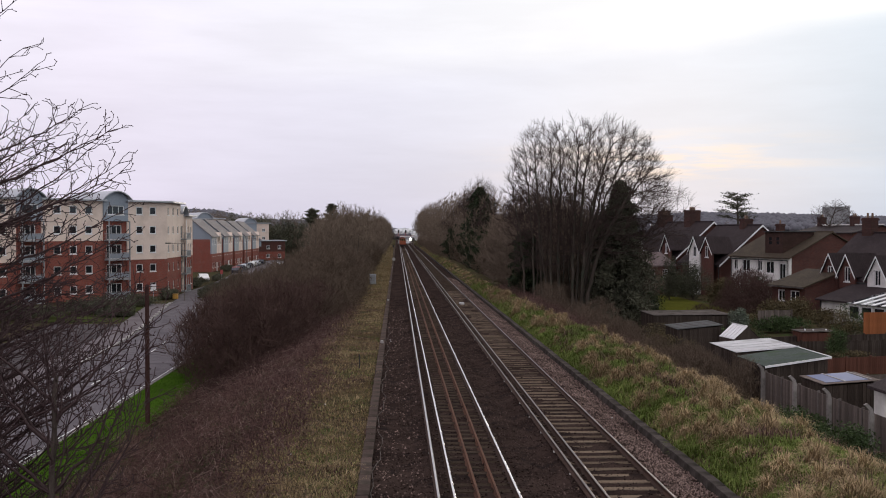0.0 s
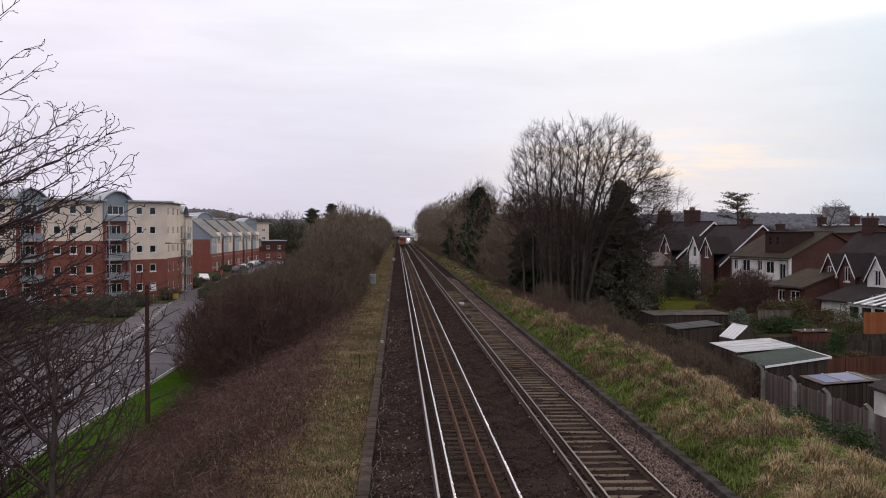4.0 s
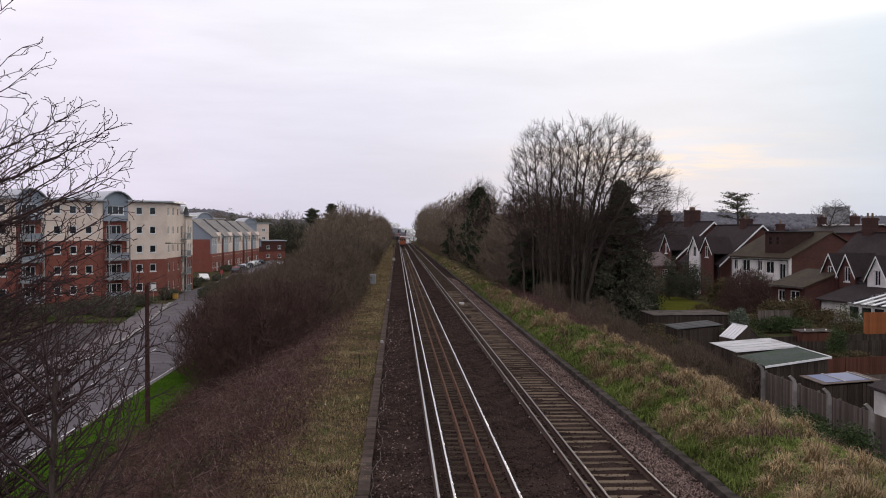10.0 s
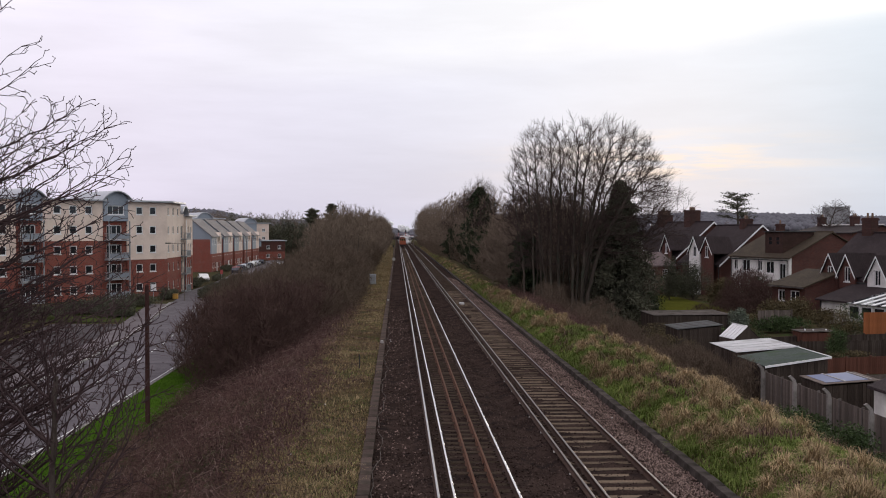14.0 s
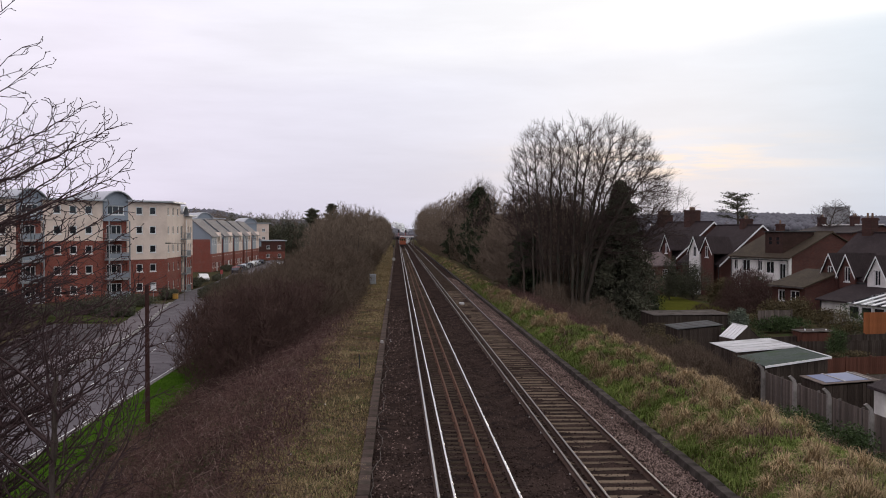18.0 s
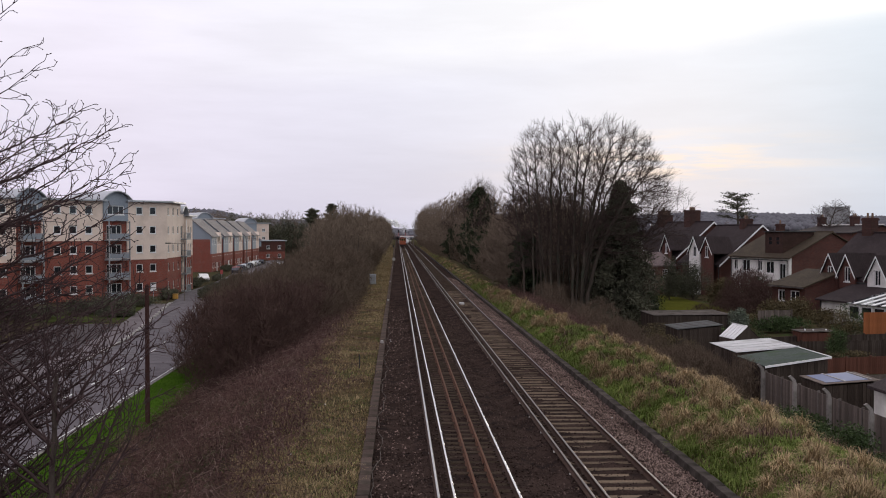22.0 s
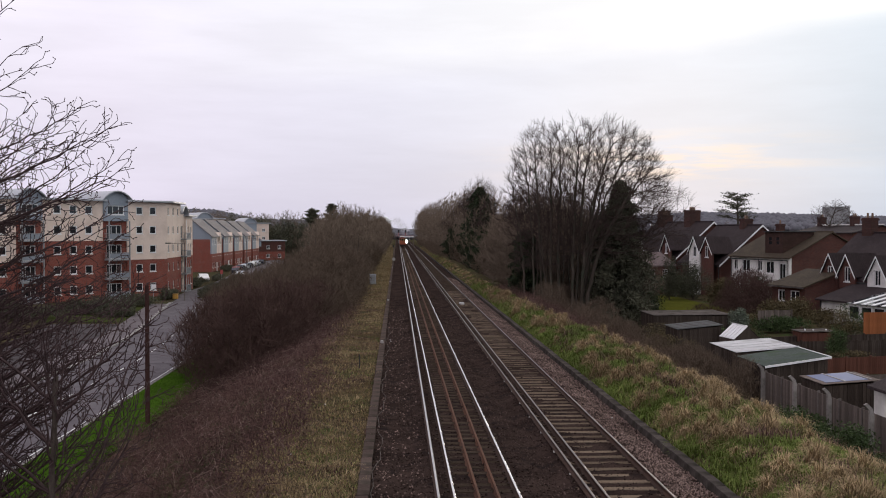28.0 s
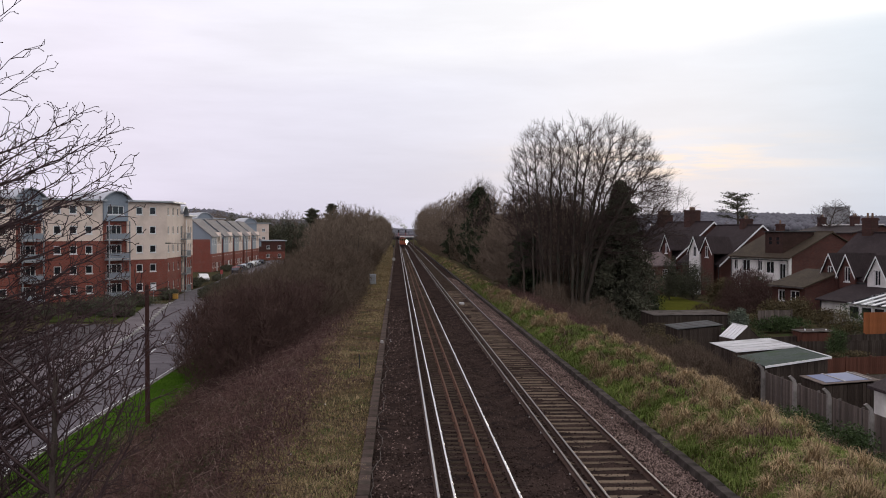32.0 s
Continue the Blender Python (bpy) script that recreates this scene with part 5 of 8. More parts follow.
def barrel(bm, x0, x1, y0, y1, z, rise, n=10):
    """A roof of shallow arched section, drawn out along y."""
    top = [(x0 + (x1 - x0) * i / n, z + rise * math.sin(math.pi * i / n) ** 0.8) for i in range(n + 1)]
    low = [(x, zz - 0.16) for x, zz in reversed(top)]
    prism(bm, top + low, y0, y1)


FLAT_H = 2.75


def flats():
    """Five-storey block that bends at its corner: a long face with two balcony bays, and a short return face along the road."""
    f = thing("apartment_block", pose(-34.0, 148.7, ROAD_Z, 0, 0, 46.2), "five-storey apartment block in red brick and cream render with balcony bays", "apartment building")
    # distances along the long face run to the left from the corner
    sections = [(0.0, 6.5, 2, (2.3, 4.5)), (10.3, 19.2, 3, (12.4, 14.7, 17.0)), (22.7, 31.5, 2, (24.5, 26.8, 29.3)), (35.0, 44.0, 3, (37, 39.3, 41.6))]
    top = 13.75
    for a, b, bricks, wins in sections:
        zb = bricks * FLAT_H + 0.08
        holes = [(-c - 0.55, -c + 0.55, k * FLAT_H + 0.95, k * FLAT_H + 2.1) for c in wins for k in range(5)]
        lo = [h for h in holes if h[3] < zb]
        hi = [h for h in holes if h[2] > zb]
        part("wall", pierced(bmesh.new(), -b, -a, 0, zb, lo), M_BRICK, f, "red brick lower wall")
        part("wall", pierced(bmesh.new(), -b, -a, zb, top, hi, 0.28, 0.02), M_CREAM, f, "cream rendered upper wall")
        part("string_course", boxes((-b, -0.05, zb - 0.09, -a, -0.002, zb + 0.05)), M_CREAM, f)
        for h in holes:
            window(f, (h[0] + h[1]) / 2, 0.12, h[2], 1.1, 1.15, bars=0)
        part("roof_edge", boxes((-b - 0.3, -0.75, top, -a + (0.7 if a == 0 else 0.3), 9.0, top + 0.28), bevel=0.05), M_METALROOF, f, "pale overhanging flat roof")
    for a, b in ((6.5, 10.3), (19.2, 22.7), (31.5, 35.0)):
        holes = [(-b + 0.7, -a - 0.7, k * FLAT_H + 0.12, k * FLAT_H + 2.2) for k in range(4)]
        part("bay_wall", pierced(bmesh.new(), -b, -a, 0, 4 * FLAT_H, holes, 0.3, 0.25), M_BRICK, f, "red brick wall of the balcony bay")
        up = [(-b + 0.6, -a - 0.6, 4 * FLAT_H + 0.9, 4 * FLAT_H + 2.2)]
        part("bay_top", pierced(bmesh.new(), -b, -a, 4 * FLAT_H, 13.95, up, 0.3, -0.25), M_CLAD, f, "grey-blue clad top storey of the bay")
        bm = bmesh.new()
        barrel(bm, -b - 0.5, -a + 0.5, -0.85, 9, 13.95, 1.35)
        part("bay_roof", bm, M_METALROOF, f, "arched metal roof")
        fill = bmesh.new()
        n = 10
        prism(fill, [(-b, 13.95)] + [(-b + (b - a) * i / n, 13.95 + 0.22 + 0.94 * math.sin(math.pi * i / n) ** 0.8) for i in range(1, n)] + [(-a, 13.95)], -0.25, 0.0)
        part("bay_gable", fill, M_CLAD, f)
        for h in holes:
            window(f, (h[0] + h[1]) / 2, 0.4, h[2], h[1] - h[0], 2.08, bars=2, sill=False)
            balcony(f, (h[0] + h[1]) / 2, 0.25, h[2] - 0.15, b - a - 0.7, 1.4)
        window(f, (up[0][0] + up[0][1]) / 2, -0.1, up[0][2], up[0][1] - up[0][0], 1.3, bars=2)
        for s in (-b + 0.3, -a - 0.3):
            part("bay_post", boxes((s - 0.07, -1.2, 0, s + 0.07, -1.06, 4 * FLAT_H)), M_LIGHTGREY, f)
    # return face along the road
    r = pose(0, 0, 0, 0, 0, 90 - 46.2)
    holes = [(c - 0.45, c + 0.45, k * FLAT_H + 0.95, k * FLAT_H + 2.1) for c in (1.2, 4.4, 7.6) for k in range(5)]
    zb = 2 * FLAT_H + 0.08
    part("wall", pierced(bmesh.new(), 0.0, 9.6, 0, zb, [h for h in holes if h[3] < zb]), M_BRICK, f, "red brick lower wall", m=r)
    part("wall", pierced(bmesh.new(), 0.0, 9.6, zb, top, [h for h in holes if h[2] > zb], 0.28, 0.02), M_CREAM, f, "cream rendered upper wall", m=r)
    part("roof_edge", boxes((-0.2, -0.75, top + 0.004, 9.8, 8.0, top + 0.284), bevel=0.05), M_METALROOF, f, m=r)
    for h in holes:
        window(f, (h[0] + h[1]) / 2, 0.12, h[2], 0.9, 1.15, m=r, bars=0)
    low = top - 1.4
    holes = [(c - 0.45, c + 0.45, k * FLAT_H + 0.95, k * FLAT_H + 2.1) for c in (15.2, 17.2) for k in range(4)]
    part("wall", pierced(bmesh.new(), 13.2, 18.6, 0, zb, [h for h in holes if h[3] < zb]), M_BRICK, f, "red brick lower wall", m=r)
    part("wall", pierced(bmesh.new(), 13.2, 18.6, zb, low - 0.4, [h for h in holes if h[2] > zb], 0.28, 0.02), M_CREAM, f, "cream rendered upper wall", m=r)
    for h in holes:
        window(f, (h[0] + h[1]) / 2, 0.12, h[2], 0.9, 1.15, m=r, bars=0)
    part("bay_wall", pierced(bmesh.new(), 9.6, 13.2, 0, low, [(10.4, 12.4, k * FLAT_H + 0.12, k * FLAT_H + 2.2) for k in range(4)], 0.3, 0.3), M_CREAM, f, m=r)
    for k in range(4):
        window(f, 11.4, 0.45, k * FLAT_H + 0.12, 2.0, 2.08, m=r, bars=1, sill=False)
        balcony(f, 11.4, 0.3, k * FLAT_H - 0.03, 3.0, 1.2, m=r)
    bm = bmesh.new()
    barrel(bm, 9.3, 14.0, -0.4, 8, low + 0.004, 1.3)
    part("bay_roof", bm, M_METALROOF, f, "arched metal roof", m=r)
    part("roof_edge", boxes((12.9, -0.6, low - 0.4, 19.2, 8.0, low - 0.15), bevel=0.05), M_METALROOF, f, m=r)
    # added black blocks give the darkness of the rooms behind the windows
    part("core", boxes((-44, 0.9, 0, -1.5, 12, 13.7)), M_BLACK, f, "added black block in place of unlit rooms")
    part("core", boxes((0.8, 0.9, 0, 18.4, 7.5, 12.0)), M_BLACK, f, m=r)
    part("drainpipe", boxes((13.3, -0.1, 0, 13.42, -0.01, 11.4)), M_UPVC, f, m=r)


flats()


def gable_roof(x0, x1, y0, y1, ez, rz, over=0.3, thick=0.14):
    """Two tiled slopes whose ridge runs along y."""
    bm = bmesh.new()
    xm = (x0 + x1) / 2
    k = (rz - ez) / (xm - x0)
    a, b = x0 - over, x1 + over
    za = ez - over * k
    prism(bm, [(a, za), (xm, rz), (b, za), (b, za + thick), (xm, rz + thick), (a, za + thick)], y0 - over, y1 + over)
    return bm


def townhouse(i, y):
    """Three storeys: brick below, cream above, steep tiled roof with its slope towards the road."""
    x0, x1 = -9.5, 0.0
    t = thing("townhouse", pose(-43.0, y, ROAD_Z), "three-storey terraced townhouse, brick below and cream above, steep tiled roof", "house", "terrace of townhouses")
    w = 13.2
    f = pose(0, 0, 0, 0, 0, 90)
    holes = [(c - 0.55, c + 0.55, k * 2.7 + 0.95, k * 2.7 + 2.15) for c in (1.7, 4.6, 8.4, 11.4) for k in range(3)]
    part("wall", pierced(bmesh.new(), 0, w, 0, 4.2, [h for h in holes if h[3] < 4.2]), M_BRICK, t, m=f)
    part("wall", pierced(bmesh.new(), 0, w * 0.5, 4.2, 8.3, [h for h in holes if h[2] > 4.2 and h[1] < w * 0.5], 0.28, 0.02), M_CLAD, t, "grey-blue clad upper wall", m=f)
    part("wall", pierced(bmesh.new(), w * 0.5, w, 4.2, 8.3, [h for h in holes if h[2] > 4.2 and h[0] > w * 0.5], 0.28, 0.02), M_CREAM, t, "cream upper wall", m=f)
    for h in holes:
        window(t, (h[0] + h[1]) / 2, 0.12, h[2], 1.1, 1.2, m=f)
    g = bmesh.new()
    prism(g, [(x0, 0), (x1 - 0.3, 0), (x1 - 0.3, 7.6), (x0, 7.6)], 0.0, 0.3)
    part("wall", g, M_BRICK, t, "red brick end wall")
    g = bmesh.new()
    prism(g, [(x0, 7.6), (x1 - 0.3, 7.6), (x1 - 0.3, 8.3), ((x0 + x1) / 2, 12.2), (x0, 8.3)], 0.0, 0.28)
    part("gable", g, M_CLAD, t, "grey-blue clad gable")
    part("roof", gable_roof(x0, x1, 0, w - 0.4, 8.3, 12.3), M_TILE_GREY, t, "grey-brown tiled roof")
    part("gutter", boxes((0.3, 0, 8.05, 0.42, w, 8.17)), M_BLACK, t)
    part("door", boxes((-0.02, 6.1, 0, 0.05, 7.1, 2.1)), M_UPVC, t)
    # cream gablet over the front
    g = bmesh.new()
    prism(g, [(-1.0, 7.0), (1.0, 7.0), (1.0, 8.4), (0, 9.3), (-1.0, 8.4)], -0.35, 1.4)
    part("gablet", g, M_CREAM, t, m=f @ pose(w * 0.75, 0, 0))
    part("back_wall", boxes((x0, 0.3, 0, x0 + 0.3, w, 8.3)), M_BRICK, t)
    # black filler in place of shaded rooms
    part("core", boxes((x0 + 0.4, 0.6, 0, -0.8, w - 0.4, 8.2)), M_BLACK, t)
    return t


for i in range(5):
    townhouse(i, 233 + i * 16.5)


def small_flats(x, y, w, d, h, rz, label, arch=True, upper=None, bow=2.4):
    t = thing("apartment_block", pose(x, y, ROAD_Z, 0, 0, rz), label, "apartment building")
    n = max(1, int(w / 3.2))
    st = int(h / 2.75)
    holes = [((k + 0.5) * w / n - 0.55, (k + 0.5) * w / n + 0.55, s * 2.75 + 0.95, s * 2.75 + 2.1) for k in range(n) for s in range(st)]
    zb = 2.75 * max(1, st - 2) + 0.1
    part("wall", pierced(bmesh.new(), 0, w, 0, zb, [q for q in holes if q[3] < zb]), M_BRICK, t, "red brick lower wall")
    part("wall", pierced(bmesh.new(), 0, w, zb, h, [q for q in holes if q[2] > zb], 0.28, 0.02), upper or M_CREAM, t, "plain upper wall")
    for q in holes:
        window(t, (q[0] + q[1]) / 2, 0.12, q[2], 1.1, 1.15)
    part("side_wall", boxes((0, 0.3, 0, 0.3, d, h), (w - 0.3, 0.3, 0, w, d, h), (0.3, d - 0.3, 0, w - 0.3, d, h)), upper or M_CREAM, t)
    part("roof", boxes((-0.5, -0.5, h, w + 0.5, d + 0.5, h + 0.3), bevel=0.06), M_METALROOF, t)
    if arch:
        for c in (w * 0.16, w * 0.7)[:2 if bow > 2 else 1]:
            bm = bmesh.new()
            barrel(bm, c - bow, c + bow, -0.7, d, h + 0.3, 0.7 * bow)
            part("arched_roof", bm, M_METALROOF, t, "arched metal roof")
            bm = bmesh.new()
            q = bow / 2.4
            prism(bm, [(c - 2.2 * q, h - 2.7 * q), (c + 2.2 * q, h - 2.7 * q), (c + 2.2 * q, h + 0.2), (c + 1.4 * q, h + 1.5 * q), (c, h + 1.85 * q), (c - 1.4 * q, h + 1.5 * q), (c - 2.2 * q, h + 0.2)], -0.3, -0.05)
            part("arched_gable", bm, M_CLAD, t, "grey-blue clad gable")
    # black block added inside, for the dark of the rooms
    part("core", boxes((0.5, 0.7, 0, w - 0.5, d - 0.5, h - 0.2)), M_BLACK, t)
    return t


small_flats(-65.5, 275, 19, 12, 12.8, 30, "cream apartment block with arched metal roofs behind the townhouses")
small_flats(-46.8, 322, 11, 11, 6.2, 20, "small red brick apartment block at the end of the road", True, M_BRICK_OLD, 1.5)
small_flats(-64, 335, 22, 12, 12.0, 25, "pale apartment block with an arched roof", True)
small_flats(-112, 150, 38, 12, 13.75, 20, "large brick and cream apartment block beyond bare branches")


def chimney(parent, x, y, z0, z1, w=0.9, d=1.3, pots=3):
    bm = boxes((x - w / 2, y - d / 2, z0, x + w / 2, y + d / 2, z1 - 0.3), (x - w / 2 - 0.08, y - d / 2 - 0.08, z1 - 0.3, x + w / 2 + 0.08, y + d / 2 + 0.08, z1 - 0.12), (x - w / 2 - 0.02, y - d / 2 - 0.02, z1 - 0.12, x + w / 2 + 0.02, y + d / 2 + 0.02, z1))
    ch = part("chimney", bm, M_BRICK_STACK, parent, "old brick chimney stack")
    for k in range(pots):
        b = bmesh.new()
        cone(b, 0.135, 0.10, 0.50, pose(x, y - d / 2 + d * (k + 0.5) / pots, z1), 10)
        part("chimney_pot", b, M_POT, ch, "terracotta chimney pot")


def bargeboard(parent, x0, z0, x1, z1, y, w=0.22, m=None):
    """A white board along a gable's slope, in the xz plane at y."""
    bm = bmesh.new()
    prism(bm, [(x0, z0 - w), (x1, z1 - w), (x1, z1), (x0, z0)], y - 0.05, y)
    part("bargeboard", bm, M_UPVC, parent, "white painted bargeboard", m=m)


def gablet(parent, yc, w, x_front, ez, top, wall, mat_roof, m_base, deep=3.5):
    """A small gable facing the railway, with bargeboards and a tall window."""
    f = m_base @ pose(x_front, yc, 0, 0, 0, -90)
    hole = (-0.42, 0.42, ez - 0.75, ez + 0.75)
    bm = pierced(bmesh.new(), -w / 2, w / 2, GARDEN_Z, ez, [(-0.42, 0.42, ez - 0.75, ez - 0.001)], 0.25)
    prism(bm, [(-w / 2, ez), (-0.45, ez), (-0.45, ez + 0.75), (0, top), (-w / 2, ez)][:4], 0.0, 0.25)
    prism(bm, [(w / 2, ez), (0, top), (0.45, ez + 0.75), (0.45, ez)], 0.0, 0.25)
    prism(bm, [(-0.45, ez + 0.75), (0.45, ez + 0.75), (0, top)], 0.0, 0.25)
    part("front_gable", bm, wall, parent, m=f)
    window(parent, 0, 0.1, hole[2], 0.84, 1.5, m=f, bars=1)
    bargeboard(parent, -w / 2 - 0.25, ez - 0.3, 0, top + 0.12, -0.22, 0.17, m=f)
    bm = bmesh.new()
    prism(bm, [(0, top + 0.12 - 0.17), (w / 2 + 0.25, ez - 0.3 - 0.17), (w / 2 + 0.25, ez - 0.3), (0, top + 0.12)], -0.27, -0.22)
    part("bargeboard", bm, M_UPVC, parent, "white painted bargeboard", m=f)
    bm = bmesh.new()
    prism(bm, [(-w / 2 - 0.25, ez - 0.3), (0, top + 0.06), (w / 2 + 0.25, ez - 0.3), (w / 2 + 0.25, ez - 0.18), (0, top + 0.18), (-w / 2 - 0.25, ez - 0.18)], -0.2, deep)
    part("gable_roof", bm, mat_roof, parent, m=f)


TURN = 15.5
M_TILEHUNG = courses("brown_hanging_tiles", (0.04, 0.022, 0.018), (0.075, 0.04, 0.032), (0.03, 0.02, 0.018), 0.17, 0.11, 0.01)


def cottage(x, y, length, depth, eave, ridge, wall, roof, label, gablets=(), stacks=(), wins=(), white_verge=True):
    """Two-storey house: its long side faces the railway; eave and ridge are heights over the rails."""
    t = thing("house", pose(x, y, 0, 0, 0, TURN), label, "house", "row of old houses")
    ground, y0, y1, x0, x1 = GARDEN_Z, 0.0, length, 0.0, depth
    holes = [(-c - w / 2, -c + w / 2, z, z + h) for c, w, z, h in wins]
    west = pose(x0, 0, 0, 0, 0, -90)
    part("wall", pierced(bmesh.new(), -y1, -y0, ground, eave, holes, 0.3), wall, t, m=west)
    for c, w, z, h in wins:
        window(t, -c, 0.1, z, w, h, m=west, bars=1)
    for yy in (y0, y1 - 0.3):
        g = bmesh.new()
        prism(g, [(x0 + 0.3, ground), (x1, ground), (x1, eave), ((x0 + x1) / 2, ridge - 0.05), (x0 + 0.3, eave + 0.1), (x0 + 0.3, eave)], yy, yy + 0.3)
        part("gable_wall", g, M_BRICK_OLD, t, "red brick gable end")
    part("wall", boxes((x1 - 0.3, y0 + 0.3, ground, x1, y1 - 0.3, eave)), wall, t)
    part("roof", gable_roof(x0, x1, y0, y1, eave, ridge), roof, t)
    xm = (x0 + x1) / 2
    part("ridge_tiles", boxes((xm - 0.14, y0 - 0.32, ridge + 0.08, xm + 0.14, y1 + 0.32, ridge + 0.24), bevel=0.05), roof, t)
    k = (ridge - eave) / (xm - x0)
    if white_verge:
        bargeboard(t, x0 - 0.45, eave - 0.45 * k + 0.14, xm, ridge + 0.15, y0 - 0.34, 0.24)
        bm = bmesh.new()
        prism(bm, [(xm, ridge - 0.09), (x1 + 0.45, eave - 0.45 * k - 0.1), (x1 + 0.45, eave - 0.45 * k + 0.14), (xm, ridge + 0.15)], y0 - 0.39, y0 - 0.34)
        part("bargeboard", bm, M_UPVC, t)
    part("gutter", boxes((x0 - 0.46, y0, eave - 0.42, x0 - 0.34, y1, eave - 0.3)), M_BLACK, t)
    for q in gablets:
        gablet(t, *q, roof, Matrix())
    for q in stacks:
        chimney(t, *q)
    for yy in (0.3, length * 0.5, length - 0.3):
        b = bmesh.new()
        cone(b, 0.05, 0.05, eave - 0.4 - ground, pose(-0.12, yy, ground), 8)
        part("drainpipe", b, M_BLACK, t)
    # no real part: black filling that stands for the unlit inside
    part("core", boxes((x0 + 0.8, y0 + 0.6, ground, x1 - 0.8, y1 - 0.6, eave - 0.2)), M_BLACK, t)
    return t


# nearest first: gabled brick house, white house with dormer, two steep-roofed houses beyond
cottage(49.6, 82.6, 21.0, 11.4, 1.25, 5.7, M_BRICK_OLD, M_TILE, "old brick house with dark tiled roof and white-edged small gables",
        gablets=((18.0, 2.3, -0.6, 1.7, 3.6, M_BRICK_OLD), (15.5, 2.3, -0.6, 1.7, 3.6, M_BRICK_OLD), (11.0, 2.6, -0.9, 1.5, 3.5, M_WHITE)),
        stacks=((5.7, 13.5, 5.0, 8.0, 1.2, 3.4, 5), (5.7, 19.5, 5.0, 7.4, 0.9, 1.4, 2), (5.7, 6.0, 5.0, 7.8, 1.0, 2.0, 4)), white_verge=False)
house_c = cottage(48.1, 120.0, 12.2, 12.3, 2.7, 5.75, M_WHITE, M_TILE_BROWN, "white-walled house with a mossy brown roof and boxy dormer",
        wins=((11.2, 0.9, 0.9, 1.3), (8.9, 1.7, 0.7, 1.6), (5.9, 0.8, 0.9, 1.3), (3.9, 1.7, 0.6, 1.6), (1.4, 1.3, -0.2, 2.2)), white_verge=False)
cottage(44.2, 134.2, 10.4, 13.0, 1.5, 6.7, M_BRICK_OLD, M_TILE, "steep-roofed brick house with white bargeboards",
        gablets=((5.1, 2.7, -0.9, 3.1, 5.1, M_WHITE), (2.0, 2.7, -0.9, 3.1, 5.0, M_BRICK_OLD)), stacks=((6.5, 3.5, 6.0, 7.7, 1.6, 0.9, 2), (10.0, 0.5, 3.0, 7.0, 0.9, 0.9, 1)))
cottage(41.3, 145.2, 16.0, 12.1, 2.2, 7.25, M_BRICK_OLD, M_TILE, "steep-roofed old brick house with white bargeboards and tall chimneys",
        gablets=((1.6, 2.5, -0.9, 3.4, 5.3, M_BRICK_OLD), (8.8, 2.5, -0.9, 2.6, 4.5, M_BRICK_OLD)), stacks=((6.0, 5.5, 6.3, 9.2, 1.9, 1.6, 4), (6.0, 13.5, 6.3, 8.6, 1.9, 1.6, 3)), wins=((5.2, 1.0, 0.4, 1.4),))
dorm = part("dormer", pierced(bmesh.new(), -1.8, 1.8, 0, 2.75, [(-1.15, -0.35, 1.2, 2.2), (0.35, 1.15, 1.2, 2.2)], 0.2), M_TILEHUNG, house_c, "boxy brown tile-hung dormer", m=pose(0.7, 4.0, 3.1, 0, 0, -90))
part("cheek", boxes((-1.8, 0.2, 0, -1.6, 4.6, 2.75), (1.6, 0.2, 0, 1.8, 4.6, 2.75)), M_TILEHUNG, dorm)
part("flat_roof", boxes((-2.0, -0.25, 2.75, 2.0, 4.8, 2.87)), M_BLACK, dorm)
for c in (-0.75, 0.75):
    part("pane", boxes((c - 0.4, 0.06, 1.2, c + 0.4, 0.1, 2.2)), M_GLASS, dorm)
    part("frame", boxes((c - 0.4, 0.0, 1.2, c - 0.32, 0.055, 2.2), (c + 0.32, 0.0, 1.2, c + 0.4, 0.055, 2.2), (c - 0.32, 0.0, 2.1, c + 0.32, 0.055, 2.2), (c - 0.32, 0.0, 1.6, c + 0.32, 0.055, 1.68)), M_BRICK_STACK, dorm)
# long house row behind, with pale parapet
back = thing("house_row", pose(70, 150, GARDEN_Z), "dark roofed row of houses behind with pale parapet", "house")
part("wall", boxes((0, 0, 0, 9, 23, 8.6)), M_BRICK_OLD, back)
part("roof", gable_roof(0, 9, 0, 23, 8.6, 9.7), M_TILE, back)
part("parapet", boxes((4.2, -0.4, 9.86, 4.8, 23.4, 10.06)), M_WHITE, back)
bm = bmesh.new()
prism(bm, [(0, 8.6), (9, 8.6), (4.5, 9.68)], 0.02, 0.3)
part("gable_wall", bm, M_BRICK_OLD, back)
for y in (9, 21.5):
    chimney(back, 4.5, y, 9.2, 11.3, 1.1, 1.3, 2)
tall = thing("brick_house", pose(51.2, 190, GARDEN_Z), "tall old brick house with a white parapet behind the steep roofs", "house")
part("wall", pierced(bmesh.new(), 0, 5.2, 0, 10.0, [(0.5, 1.2, 7.2, 8.9), (1.9, 2.6, 7.2, 8.9)], 0.3), M_BRICK_OLD, tall)
for x in (0.85, 2.25):
    window(tall, x, 0.1, 7.2, 0.7, 1.7)
part("body", boxes((0, 0.9, 0, 5.2, 9, 9.95)), M_BRICK_OLD, tall)
part("parapet", boxes((-0.15, -0.15, 10.0, 5.35, 9, 10.3)), M_WHITE, tall, "white rendered parapet")
chimney(tall, 0.8, 2.0, 10.3, 12.9, 2.1, 1.2, 4)

